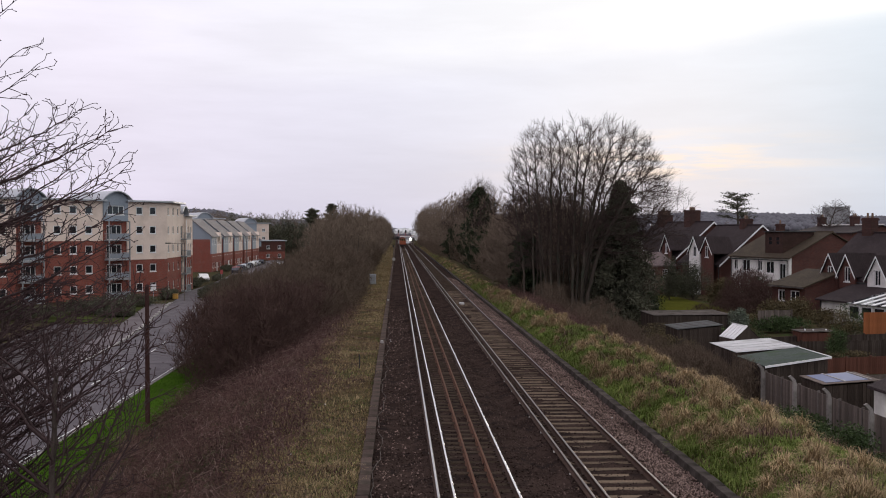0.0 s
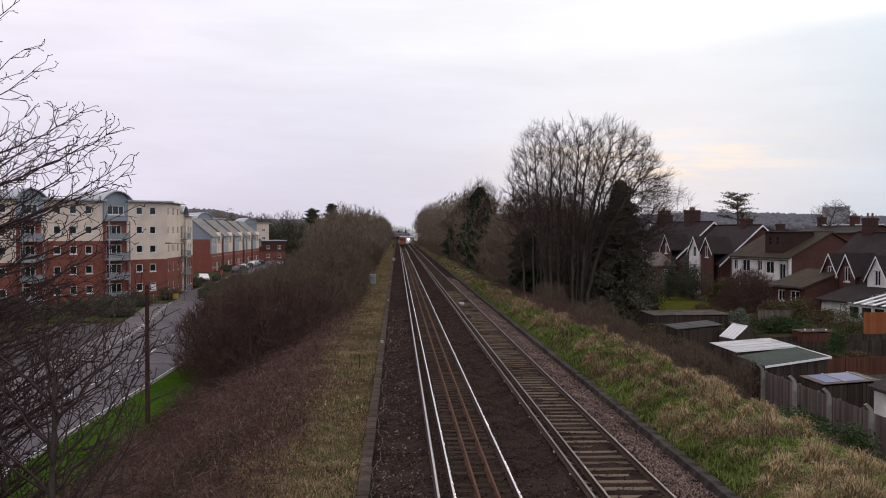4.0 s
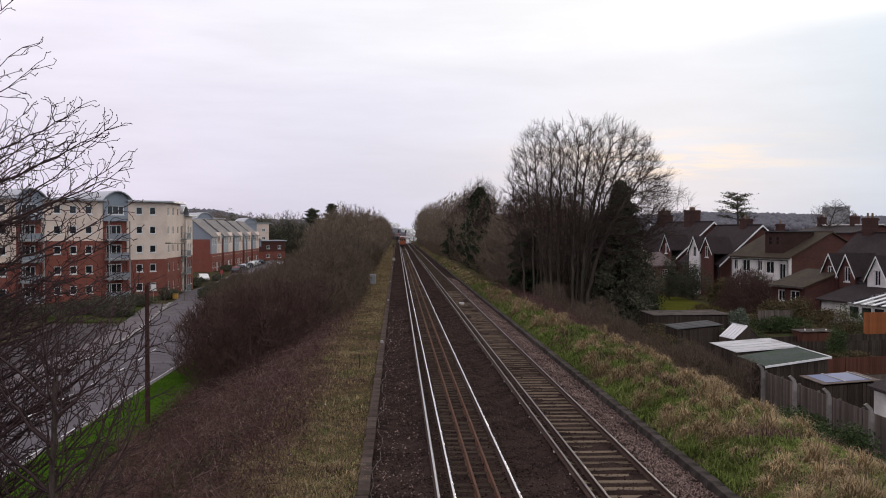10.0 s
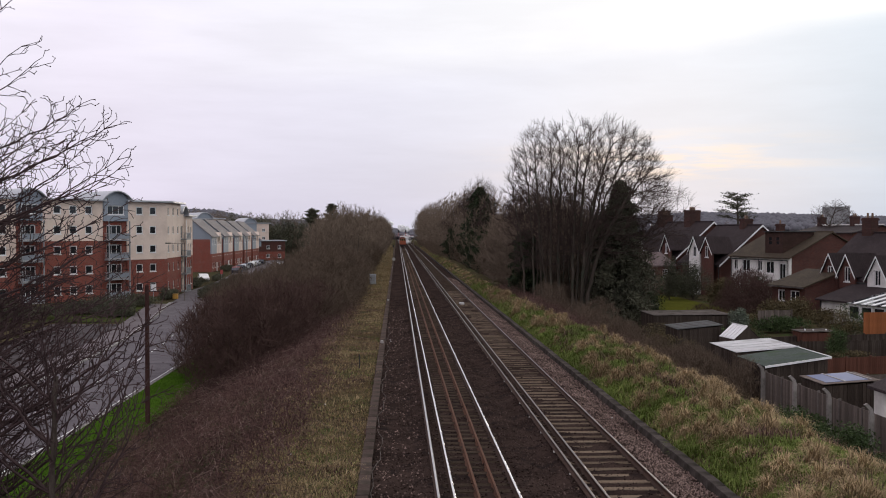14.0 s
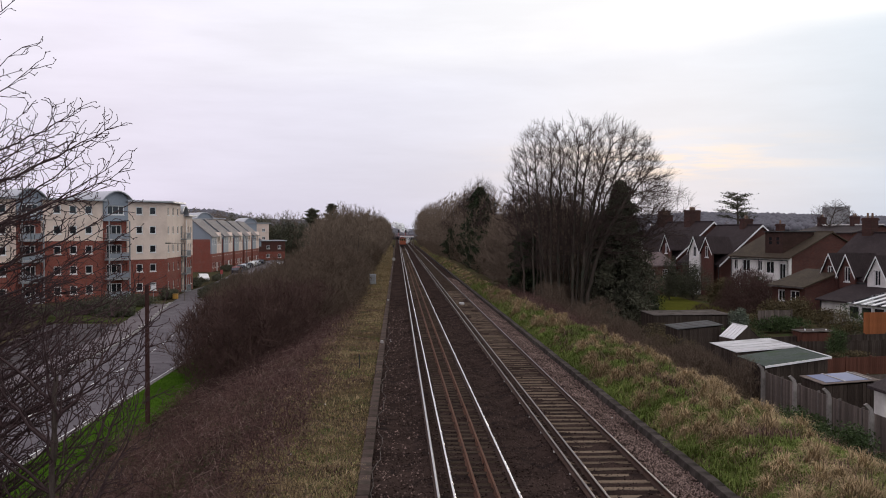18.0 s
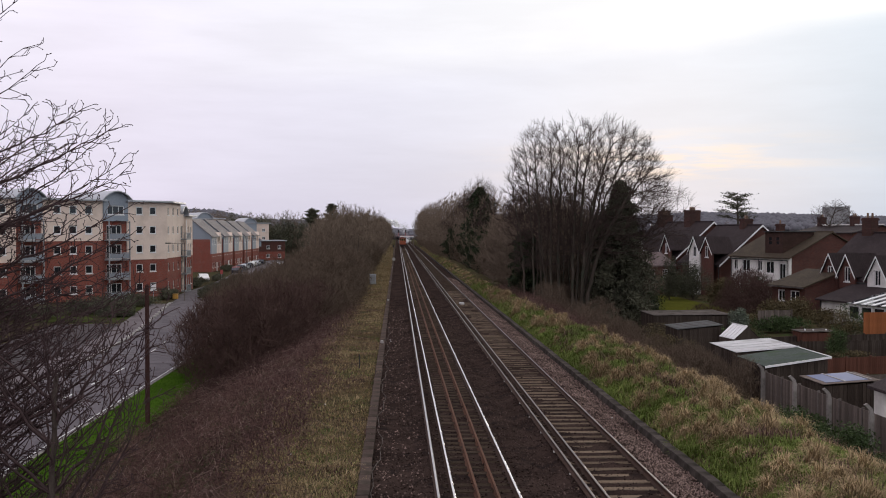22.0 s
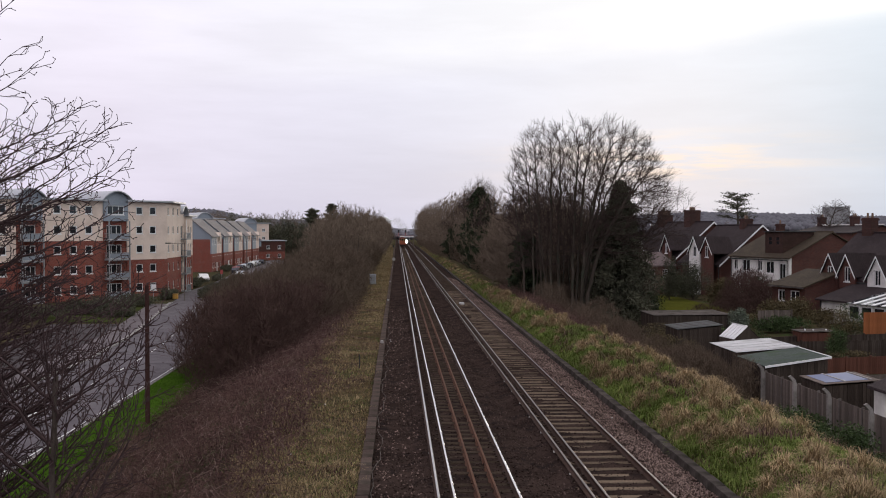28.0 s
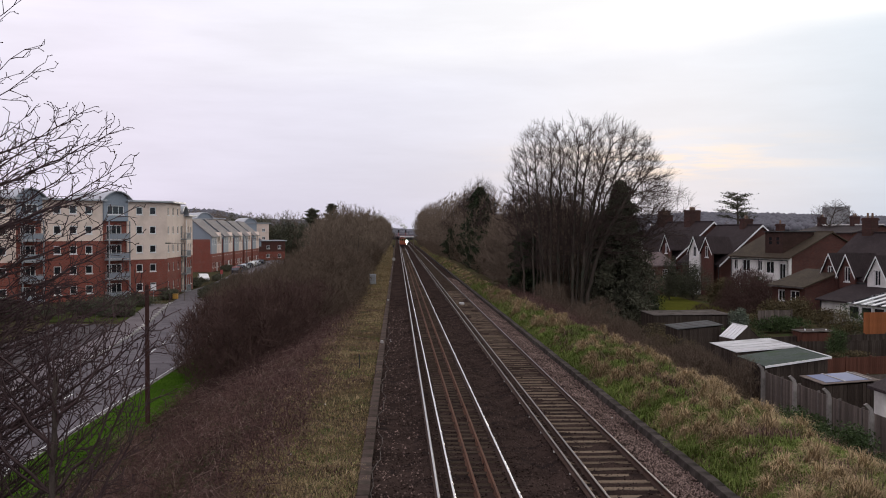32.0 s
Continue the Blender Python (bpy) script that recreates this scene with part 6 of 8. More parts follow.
# low extensions towards the gardens
ext = thing("brick_extension", pose(40.85, 98.0, GARDEN_Z, 0, 0, TURN), "single-storey red brick extension with a dark low roof", "extension")
part("wall", pierced(bmesh.new(), -5.2, 0, 0, 3.3, [(-4.3, -3.1, 1.7, 2.9), (-2.3, -0.8, 1.1, 2.9)], 0.25), M_BRICK_OLD, ext, m=pose(0, 0, 0, 0, 0, -90))
bm = bmesh.new()
prism(bm, [(0.25, 0), (4.4, 0), (4.4, 4.7), (0.25, 3.35)], 0.0, 0.25)
part("end_wall", bm, M_BRICK_OLD, ext)
window(ext, -3.7, 0.1, 1.7, 1.2, 1.2, m=pose(0, 0, 0, 0, 0, -90))
window(ext, -1.55, 0.1, 1.1, 1.5, 1.8, m=pose(0, 0, 0, 0, 0, -90), bars=1)
bm = bmesh.new()
prism(bm, [(-0.4, 3.2), (4.5, 4.8), (4.5, 4.95), (-0.4, 3.35)], -0.3, 5.5)
part("roof", bm, M_TILE_BROWN, ext)
part("fascia", boxes((-0.45, -0.3, 3.16, -0.41, 5.5, 3.3)), M_CONCRETE, ext)

ext2 = thing("tiled_extension", pose(35.0, 139.0, GARDEN_Z, 0, 0, TURN), "low brick extension with a faded pink-brown tiled roof", "extension")
part("wall", pierced(bmesh.new(), 0, 4.6, 0, 4.0, [(0.8, 1.6, 2.4, 3.5), (2.8, 3.6, 2.4, 3.5)], 0.25), M_BRICK_OLD, ext2)
for x in (1.2, 3.2):
    window(ext2, x, 0.1, 2.4, 0.8, 1.1)
part("body", boxes((0, 0.7, 0, 4.6, 4.2, 3.95)), M_BRICK_OLD, ext2)
bm = bmesh.new()
prism(bm, [(-0.3, 3.9), (4.2, 5.7), (4.2, 5.85), (-0.3, 4.05)], -4.9, 0.3)
part("roof", bm, M_TILE_PINK, ext2, m=pose(0, 0, 0, 0, 0, 90))
con = thing("conservatory", pose(43.2, 79.0, GARDEN_Z - 0.3, 0, 0, TURN), "lean-to with white glazing bars and pale sheet roof", "conservatory")
part("wall", boxes((0, 0, 0, 5.0, 0.2, 1.4), (0, 0.2, 0, 0.2, 9, 1.4)), M_WHITE, con)
for i in range(6):
    window(con, -0.9 - i * 1.55, 0.05, 1.4, 1.4, 1.2, m=pose(0, 0, 0, 0, 0, -90), bars=0, sill=False)
for i in range(4):
    window(con, 0.75 + i * 1.4, 0.05, 1.4, 1.3, 1.2, bars=0, sill=False)
for i in range(8):
    y = i * 1.15
    b = bmesh.new()
    prism(b, [(-0.3, 2.75), (5.0, 3.9), (5.0, 3.96), (-0.3, 2.81)], y, y + 0.40)
    part("roof_sheet", b, M_UPVC, con, "white translucent roof sheet")
    b = bmesh.new()
    prism(b, [(-0.3, 2.73), (5.0, 3.88), (5.0, 3.92), (-0.3, 2.77)], y + 0.41, y + 1.14)
    part("roof_panel", b, M_GLASS, con, "dark glass roof panel")
low = thing("low_wing", pose(49.6, 82.6, GARDEN_Z, 0, 0, TURN), "low white lean-to wing with a dark tiled roof", "extension")
part("wall", boxes((-4.6, 4.0, 0, -0.05, 14.5, 2.3)), M_WHITE, low)
bm = bmesh.new()
prism(bm, [(-5.0, 2.2), (-0.02, 3.7), (-0.02, 3.85), (-5.0, 2.35)], 3.7, 14.8)
part("roof", bm, M_TILE, low)
part("drainpipe", boxes((-4.72, 14.3, 0, -4.61, 14.4, 2.2)), M_BLACK, low)
hall = thing("office_block", pose(198.5, 440, GARDEN_Z, 0, 0, -12), "distant pale grey concrete office slab", "office building")
part("wall", pierced(bmesh.new(), -5.0, 5.0, 0, 19.8, [(-4.5 + 2.4 * k, -3.1 + 2.4 * k, 2.8 * s + 1, 2.8 * s + 2.0) for k in range(4) for s in range(6)], 0.3), M_SLAB, hall)
part("body", boxes((-5.0, 0.32, 0, 5.0, 9, 19.8)), M_SLAB, hall)


# ---- lineside and gardens ----
cab = thing("equipment_cabinet", ground_pose(-2.85, 116.5), "pale grey lineside equipment cabinet on the grass", "cabinet")
part("body", boxes((-0.36, -0.3, 0.1, 0.36, 0.3, 1.15), bevel=0.02), M_LIGHTGREY, cab)
part("lid", boxes((-0.4, -0.34, 1.15, 0.4, 0.34, 1.22), bevel=0.02), M_LIGHTGREY, cab)
part("door", boxes((-0.32, -0.325, 0.15, -0.01, -0.301, 1.1), (0.01, -0.325, 0.15, 0.32, -0.301, 1.1)), M_LIGHTGREY, cab)
part("plinth", boxes((-0.38, -0.32, -0.2, 0.38, 0.32, 0.1)), M_CONCRETE, cab)

pole = thing("wooden_pole", pose(-12.42, 50.0, ROAD_Z), "weathered brown wooden pole at the foot of the bank", "pole")
bm = bmesh.new()
cone(bm, 0.125, 0.10, 7.0, pose(0, 0, -0.05), 12)
part("shaft", bm, M_POLE, pole)
bm = bmesh.new()
cone(bm, 0.105, 0.02, 0.08, pose(0, 0, 6.95), 12)
part("cap", bm, M_POLE, pole)


def street_lamp(x, y, h, arm):
    t = thing("street_lamp", pose(x, y, ROAD_Z), "grey steel street lamp with a side arm", "street lamp", "street lamps")
    bm = bmesh.new()
    cone(bm, 0.09, 0.05, h, sides=10)
    part("column", bm, M_CONCRETE, t)
    part("arm", boxes((min(0, arm), -0.03, h - 0.1, max(0, arm), 0.03, h - 0.03)), M_CONCRETE, t)
    part("lantern", boxes((arm - 0.35, -0.1, h - 0.14, arm + 0.35, 0.1, h + 0.02), bevel=0.03), M_CONCRETE, t)
    return t


street_lamp(-29.2, 138, 8.0, -2.2)
street_lamp(-31.5, 210, 8.0, 1.6)

# concrete fence posts with cranked tops, and boarded panels
def fence_post(y):
    t = thing("concrete_post", pose(16.0, y, -2.45), "concrete fence post with a cranked top", "fence post", "concrete fence posts")
    bm = bmesh.new()
    box(bm, -0.07, -0.07, 0, 0.07, 0.07, 2.3)
    prism(bm, [(-0.07, 2.3), (0.07, 2.3), (0.02, 2.5), (-0.16, 2.68), (-0.26, 2.63), (-0.1, 2.45)], -0.06, 0.06)
    part("post", bm, M_POST, t)


for y in (32.8, 36.1, 39.3, 42.8):
    fence_post(y)
me_board = mesh_of("board", boxes((-0.01, -0.073, 0, 0.012, 0.073, 2.3), bevel=0.004), M_FENCE)
for k, y in enumerate((31.6, 33.45, 35.3, 37.15, 39.0, 40.85, 42.7)):
    pan = thing("fence_panel", pose(16.45, y, -2.55, 0, 0, 0), "grey-brown weathered close-boarded fence panel", "fence", "fence panels")
    for i in range(13):
        part("board", me_board, None, pan, m=pose(0.01 * (i % 2), -0.87 + i * 0.142, 0.0, 0, 0, 0))
    part("rail", boxes((0.02, -0.92, 0.4, 0.08, 0.92, 0.48), (0.02, -0.92, 1.5, 0.08, 0.92, 1.58)), M_FENCE, pan)
    part("post", boxes((-0.04, 0.9, 0, 0.06, 0.95, 2.36)), M_CONCRETE, pan)


def fence_run(x0, y0, x1, y1, h, mat, label, z=GARDEN_Z):
    n = max(1, round(math.hypot(x1 - x0, y1 - y0) / 1.85))
    ang = math.degrees(math.atan2(y1 - y0, x1 - x0))
    L = math.hypot(x1 - x0, y1 - y0) / n
    me = mesh_of("board", boxes((-0.068, -0.01, 0, 0.068, 0.012, h), bevel=0.004), mat)
    mp = mesh_of("post", boxes((-0.05, -0.05, 0, 0.05, 0.05, h + 0.08)), mat)
    mr = mesh_of("rail", boxes((-L / 2, 0.02, h * 0.25, L / 2, 0.07, h * 0.25 + 0.08), (-L / 2, 0.02, h * 0.8, L / 2, 0.07, h * 0.8 + 0.08)), mat)
    for i in range(n):
        u = (i + 0.5) / n
        t = thing("fence_panel", pose(x0 + (x1 - x0) * u, y0 + (y1 - y0) * u, z, 0, 0, ang), label, "fence", "garden fences")
        for k in range(int(L / 0.14)):
            part("board", me, None, t, m=pose(-L / 2 + 0.07 + k * 0.14, 0, 0))
        part("post", mp, None, t, m=pose(L / 2, 0, 0))
        part("rail", mr, None, t)


fence_run(24.5, 60.0, 36.5, 62.2, 1.1, M_DULLRED, "dull red-brown garden fence panel")
fence_run(32.4, 88.0, 35.7, 88.5, 1.8, M_FENCE, "grey-pink weathered garden fence panel beside a hedge")
fence_run(25.5, 66.3, 33.5, 67.0, 1.45, M_DARKWOOD, "dark weathered garden fence panel before a hutch")
fence_run(22.2, 52.5, 31, 54.2, 1.1, M_FENCE, "low grey weathered garden fence panel")
fence_run(26, 68, 46, 72, 1.6, M_DARKWOOD, "dark weathered garden fence panel")
fence_run(34.7, 72.5, 39.0, 73.3, 2.9, M_REDFENCE, "bright orange-brown garden fence panel")


def shed(x0, y0, x1, y1, zl, zr, wall, roofmat, label, base=GARDEN_Z, ribs=True, trim=None, wallmat=None):
    """Lean-to shed: boarded walls, sheet roof sloping along x."""
    t = thing("garden_shed", pose(x0, y0, base), label, "shed")
    w, d = x1 - x0, y1 - y0
    zl, zr = zl - base, zr - base
    n = int(d / 0.16)
    me = mesh_of("board", boxes((-0.012, 0, 0, 0.012, 0.152, zl - 0.06)), wall)
    for i in range(n):
        part("board", me, None, t, m=pose(0.0 + 0.006 * (i % 2), i * d / n, 0))
    m = max(1, int(w / 0.16))
    for i in range(m):
        u = (i + 0.5) / m
        part("board", boxes((-0.076, -0.012, 0, 0.076, 0.012, zl + (zr - zl) * u - 0.08)), wall, t, m=pose(u * w, 0.006 * (i % 2), 0))
    part("frame", boxes((0.03, d - 0.05, 0, w, d, min(zl, zr) - 0.1), (w - 0.05, 0.05, 0, w, d - 0.06, zr - 0.1)), wall, t)
    ang = math.degrees(math.atan2(zr - zl, w))
    L = math.hypot(w, zr - zl)
    bm = bmesh.new()
    if ribs:
        k = int((d + 0.16) / 0.075)
        xs = [(-0.08 + i * (d + 0.16) / k) for i in range(k + 1)]
        for a, (s0, s1) in enumerate(zip(xs, xs[1:])):
            z0, z1 = (0.0, 0.022) if a % 2 == 0 else (0.022, 0.0)
            vs = [bm.verts.new(p) for p in ((-0.1, s0, z0), (L + 0.1, s0, z0), (L + 0.1, s1, z1), (-0.1, s1, z1))]
            bm.faces.new(vs)
        bmesh.ops.remove_doubles(bm, verts=bm.verts[:], dist=0.001)
        bmesh.ops.solidify(bm, geom=bm.faces[:], thickness=0.012)
    else:
        box(bm, -0.1, -0.1, 0, L + 0.1, d + 0.1, 0.04, bevel=0.01)
    part("roof", bm, roofmat, t, m=pose(0, 0, zl, 0, -ang, 0))
    if trim:
        part("fascia", boxes((-0.12, -0.135, -0.05, L + 0.14, -0.105, 0.05)), trim, t, "white painted fascia", m=pose(0, 0, zl, 0, -ang, 0))
        part("fascia", boxes((L + 0.105, -0.1, -0.08, L + 0.14, d + 0.1, 0.05)), trim, t, "white painted fascia", m=pose(0, 0, zl, 0, -ang, 0))
    return t


pale = shed(18.2, 52.4, 21.5, 56.8, -0.45, -0.2, M_DARKWOOD, M_SHEET, "dark timber shed with a pale corrugated sheet roof")
for i in range(5):
    part("batten", boxes((-0.12, 0.0, 0.022, 3.4, 0.03, 0.034)), M_SHEET, pale, m=pose(0, 0.1 + i * 1.0, 2.5, 0, -4.33, 0))
shed(17.75, 47.0, 20.75, 50.8, -0.48, -0.06, M_DARKWOOD, M_FELT, "timber shed with green felt roof and white fascia", ribs=False, trim=M_UPVC)
tarp_shed = shed(18.8, 42.9, 21.2, 45.3, -0.72, -0.56, M_DARKWOOD, M_FENCE, "dark shed with blue tarpaulin over its board roof", ribs=False)
part("tarpaulin", boxes((0.15, 0.15, 0.045, 2.05, 2.3, 0.06), bevel=0.006), M_TARP, tarp_shed, "blue tarpaulin", m=pose(0, 0, 2.23, 0, -3.8, 0))
part("batten", boxes((0.9, 0.0, 0.06, 0.96, 2.45, 0.09), (2.1, 0.0, 0.06, 2.16, 2.45, 0.09)), M_KERB, tarp_shed, m=pose(0, 0, 2.23, 0, -3.8, 0))
cold = shed(20.2, 70.5, 23.3, 74.0, -1.05, -0.75, M_DARKWOOD, M_ROOFGLASS, "old dark shed with a dull glazed roof", ribs=False)
for i in range(5):
    part("glazing_bar", boxes((-0.1, 0.0, 0.041, 3.2, 0.04, 0.06)), M_CONCRETE, cold, m=pose(0, 0.05 + i * 0.85, 1.9, 0, -5.5, 0))
hutch = shed(28.0, 67.5, 30.2, 69.2, -0.98, -0.94, M_DULLRED, M_CONCRETE, "small red-brown garden hutch with a grey roof", ribs=False)
for x in (0.35, 0.95, 1.85):
    part("knob", boxes((x, 0.5, 0.045, x + 0.09, 0.6, 0.17), bevel=0.02), M_UPVC, hutch, "white knob", m=pose(0, 0, 1.98))
shed(21.2, 81.0, 27.5, 85.6, -0.95, -0.9, M_DARKWOOD, M_CONCRETE, "long low flat-roofed garage", ribs=False)
lawn = structure("mossy_lawn", grid_mesh("mossy_lawn", spaced((26, 37.5, 1)), spaced((108, 136, 1)), lambda x, y: x * 0 + GARDEN_Z + 0.06 + 0.03 * wob(x, y), M_LAWN_DRY), None, "mossy yellow-green lawn behind the garages", "lawn")

gh = thing("greenhouse", pose(23.2, 67.4, GARDEN_Z, 0, 0, 8), "small greenhouse with white-barred glass roof", "greenhouse")
gh.scale = (0.8, 0.66, 1.0)
part("wall", boxes((0, 0, 0, 2.4, 0.05, 1.5), (0, 3.4, 0, 2.4, 3.45, 1.5), (0, 0.05, 0, 0.05, 3.4, 1.5), (2.35, 0.05, 0, 2.4, 3.4, 1.5)), M_DARKWOOD, gh)
for s in (0, 1):
    for i in range(5):
        b = bmesh.new()
        prism(b, [(-0.05, 1.5), (1.2, 2.35), (1.2, 2.39), (-0.05, 1.54)], i * 0.69, i * 0.69 + 0.6)
        part("roof_pane", b, M_UPVC if s == 0 else M_GLASS, gh, "white-washed roof pane" if s == 0 else "glass roof pane", m=pose(2.4, 3.45, 0, 0, 0, 180) if s else None)
part("glazing_bar", boxes((1.17, 0, 2.36, 1.23, 3.45, 2.44)), M_UPVC, gh)
g = bmesh.new()
prism(g, [(0.02, 1.5), (2.38, 1.5), (1.2, 2.33)], 0.0, 0.04)
part("end_gable", g, M_DARKWOOD, gh)

wb = thing("white_outbuilding", pose(19.6, 33.5, GARDEN_Z), "white painted outbuilding at the end of the gardens", "outbuilding")
part("wall", boxes((0, 0, 0, 5, 6.5, 2.5), bevel=0.02), M_WHITE, wb)
bm = bmesh.new()
prism(bm, [(-0.2, 2.5), (2.5, 3.5), (5.2, 2.5), (5.2, 2.62), (2.5, 3.62), (-0.2, 2.62)], -0.2, 6.7)
part("roof", bm, M_TILE, wb)

# garden shrubs and hedges
for x, y, rx, ry, h, n, mat, lab, sd in (
        (15.2, 36.6, 0.9, 3.2, 2.0, 5200, M_LAUREL, "dark green bush at the foot of the fence", 61),
        (15.0, 32.0, 0.9, 2.4, 2.1, 4000, M_LAUREL, "dark green bush at the foot of the fence", 62),
        (29.1, 64.4, 0.85, 0.85, 2.9, 2600, M_LAUREL, "clipped dark green garden bush", 63),
        (25.6, 69.8, 1.2, 1.0, 1.9, 1700, M_LAUREL, "pale-flecked evergreen bush by a fence", 64),
        (38.6, 128.0, 2.5, 2.0, 5.5, 4600, M_CONIFER, "dark rounded evergreen beside the houses", 65),
        (35.0, 126.5, 1.35, 1.35, 6.0, 3600, M_CONIFER, "dark upright evergreen beside the houses", 66),
        (47.5, 131, 1.8, 1.8, 4.0, 2400, M_CONIFER, "dark rounded evergreen beside the houses", 67),
        (24.0, 99, 3.0, 2.4, 3.2, 5200, M_IVY, "green laurel thicket under the conifer", 68),
        (30.5, 137, 4.2, 2.2, 3.3, 5000, M_LAUREL, "green laurel thicket below tall trees", 69),
        (37.6, 134, 4.0, 2.0, 3.0, 4200, M_LAUREL, "overgrown green garden hedge", 70),
        (36.6, 91.5, 2.9, 1.3, 3.0, 5200, M_HEDGE, "rounded brown-green hedge between two gardens", 72),
        (33.0, 70.8, 1.6, 0.9, 1.7, 1600, M_CONIFER, "dark evergreen shrub by a garden fence", 73),
        (33.8, 76, 2.8, 1.0, 2.9, 4200, M_HEDGE, "olive-brown clipped garden hedge", 74),
        (39.0, 76.5, 2.6, 0.9, 2.3, 2600, M_LAUREL, "dark green clipped garden hedge", 75),
        (27.8, 52.0, 1.0, 0.9, 1.5, 1400, M_LAUREL, "small dark garden bush", 76),
        (19.5, 69.0, 2.0, 1.6, 1.7, 2200, M_HEDGE, "withered brown scrub by the sheds", 77),
        (20.5, 77.5, 2.4, 1.6, 1.7, 2600, M_HEDGE, "brown tangled scrub in front of a garage", 90),
        (24.5, 77.8, 2.2, 1.5, 1.5, 2400, M_LAUREL, "low evergreen scrub in front of a garage", 91),
        (31.5, 92.0, 2.0, 1.6, 1.5, 2200, M_HEDGE, "overgrown brown garden hedge", 92),
        (41.2, 94.0, 1.8, 1.4, 1.8, 1800, M_HEDGE, "brown shrub against a low brick wing", 93),
        (43.0, 128.0, 3.0, 2.0, 2.4, 2600, M_LAUREL, "green garden hedge behind a lawn", 94),
        (35.0, 64.0, 2.6, 1.2, 1.7, 2200, M_LAUREL, "dark evergreen hedge between two gardens", 95),
        (29.0, 63.0, 2.4, 1.0, 1.3, 2000, M_HEDGE, "low brown hedge between two gardens", 96),
        (37.4, 95.5, 3.4, 1.2, 2.0, 2600, M_HEDGE, "brown-green hedge in front of a brick wing", 97),
        (47.0, 86.0, 2.0, 1.0, 1.4, 1500, M_LAUREL, "low green shrubs beside a lean-to", 98),
        (39.0, 116.5, 2.8, 1.4, 3.4, 3600, M_HEDGE, "olive-brown overgrown hedge before a white house", 105),
        (42.8, 115.0, 3.2, 1.3, 3.6, 3600, M_LAUREL, "dark green overgrown hedge before a white house", 106),
        (36.4, 78.0, 2.2, 1.0, 3.2, 3400, M_LAUREL, "tall dark hedge beside a glazed lean-to", 107),
        (28.2, 81.0, 1.0, 1.0, 2.7, 2600, M_PALELEAF, "pale-flecked evergreen bush by a greenhouse", 101),
        (33.5, 86.0, 3.2, 1.2, 1.7, 2600, M_LAUREL, "dark green hedge across the gardens", 102),
        (26.5, 112, 2.6, 2.0, 3.6, 3600, M_LAUREL, "dull green laurel below the conifer", 103),
        (24.0, 106, 2.6, 2.0, 4.4, 3600, M_HEDGE, "brown tangled thicket below the conifer", 104),
        (16.6, 56.0, 1.0, 3.2, 1.8, 2600, M_HEDGE, "withered brown scrub by the sheds", 78)):
    leafy("garden_shrub", ground_pose(x, y), lab, "bush", rx, ry, h, int(n * 2.0), 0.055 if y < 80 else 0.085, mat, sd, "garden shrubs")
for x, y, rx, ry, h, n, sd in ((-31.6, 113, 3.0, 2.2, 2.3, 4200, 200), (-35.5, 116, 3.0, 2.4, 2.1, 3600, 201), *[(-34.5 - 2 * k, 70 + 9 * k, 2.2, 5.0, 2.6, 3000, 220 + k) for k in range(6)], (-34.0, 128, 5.0, 2.0, 2.0, 3600, 83), (-32.5, 143, 1.2, 5.0, 1.9, 3000, 84), (-34.6, 172, 1.2, 6.0, 1.8, 3000, 85), (-40.6, 240, 1.2, 9.0, 1.6, 3000, 86), (-37.4, 184.5, 3.4, 1.0, 1.0, 3000, 87), (-35.0, 197.0, 1.0, 6.0, 1.3, 3000, 88), *[(float(road_x(147 + 8 * k)) - 0.2, 147 + 8 * k, 0.9, 4.6, 1.7, 3000, 240 + k) for k in range(6)], (-39.5, 110, 3.0, 3.0, 1.6, 3000, 251)):
    leafy("roadside_hedge", pose(x, y, ROAD_Z), "low dark evergreen hedge beside the road", "hedge", rx, ry, h, int(n * 1.5), 0.10, M_CONIFER, sd, "roadside hedges")

# evergreens beyond the terrace
for k in range(23):
    a, r = -0.2248 + 0.0066 * k, 352 + 13 * (k % 4)
    leafy("evergreen_tree", pose(math.sin(a) * r, math.cos(a) * r, ROAD_Z), "dark evergreen tree in the belt beyond the terrace", "tree", 4.4, 4.4, 13.6 + 1.3 * (k * 7 % 4), 3600, 0.26, M_CONIFER, 400 + k, "evergreens beyond the terrace")
# trees behind the houses
grown_tree(pose(73, 165, GARDEN_Z), "gnarled bare tree behind the chimneys", ellipsoid(rng_v, 700, (0.6, 0, 11.4), (3.8, 3.2, 2.6)), [straight(0, 0, -0.3, 8.4, 0.0, 8, 0.08, rng_v)], 92, 0.36, 0.42, 0.015, 2, 0.6)


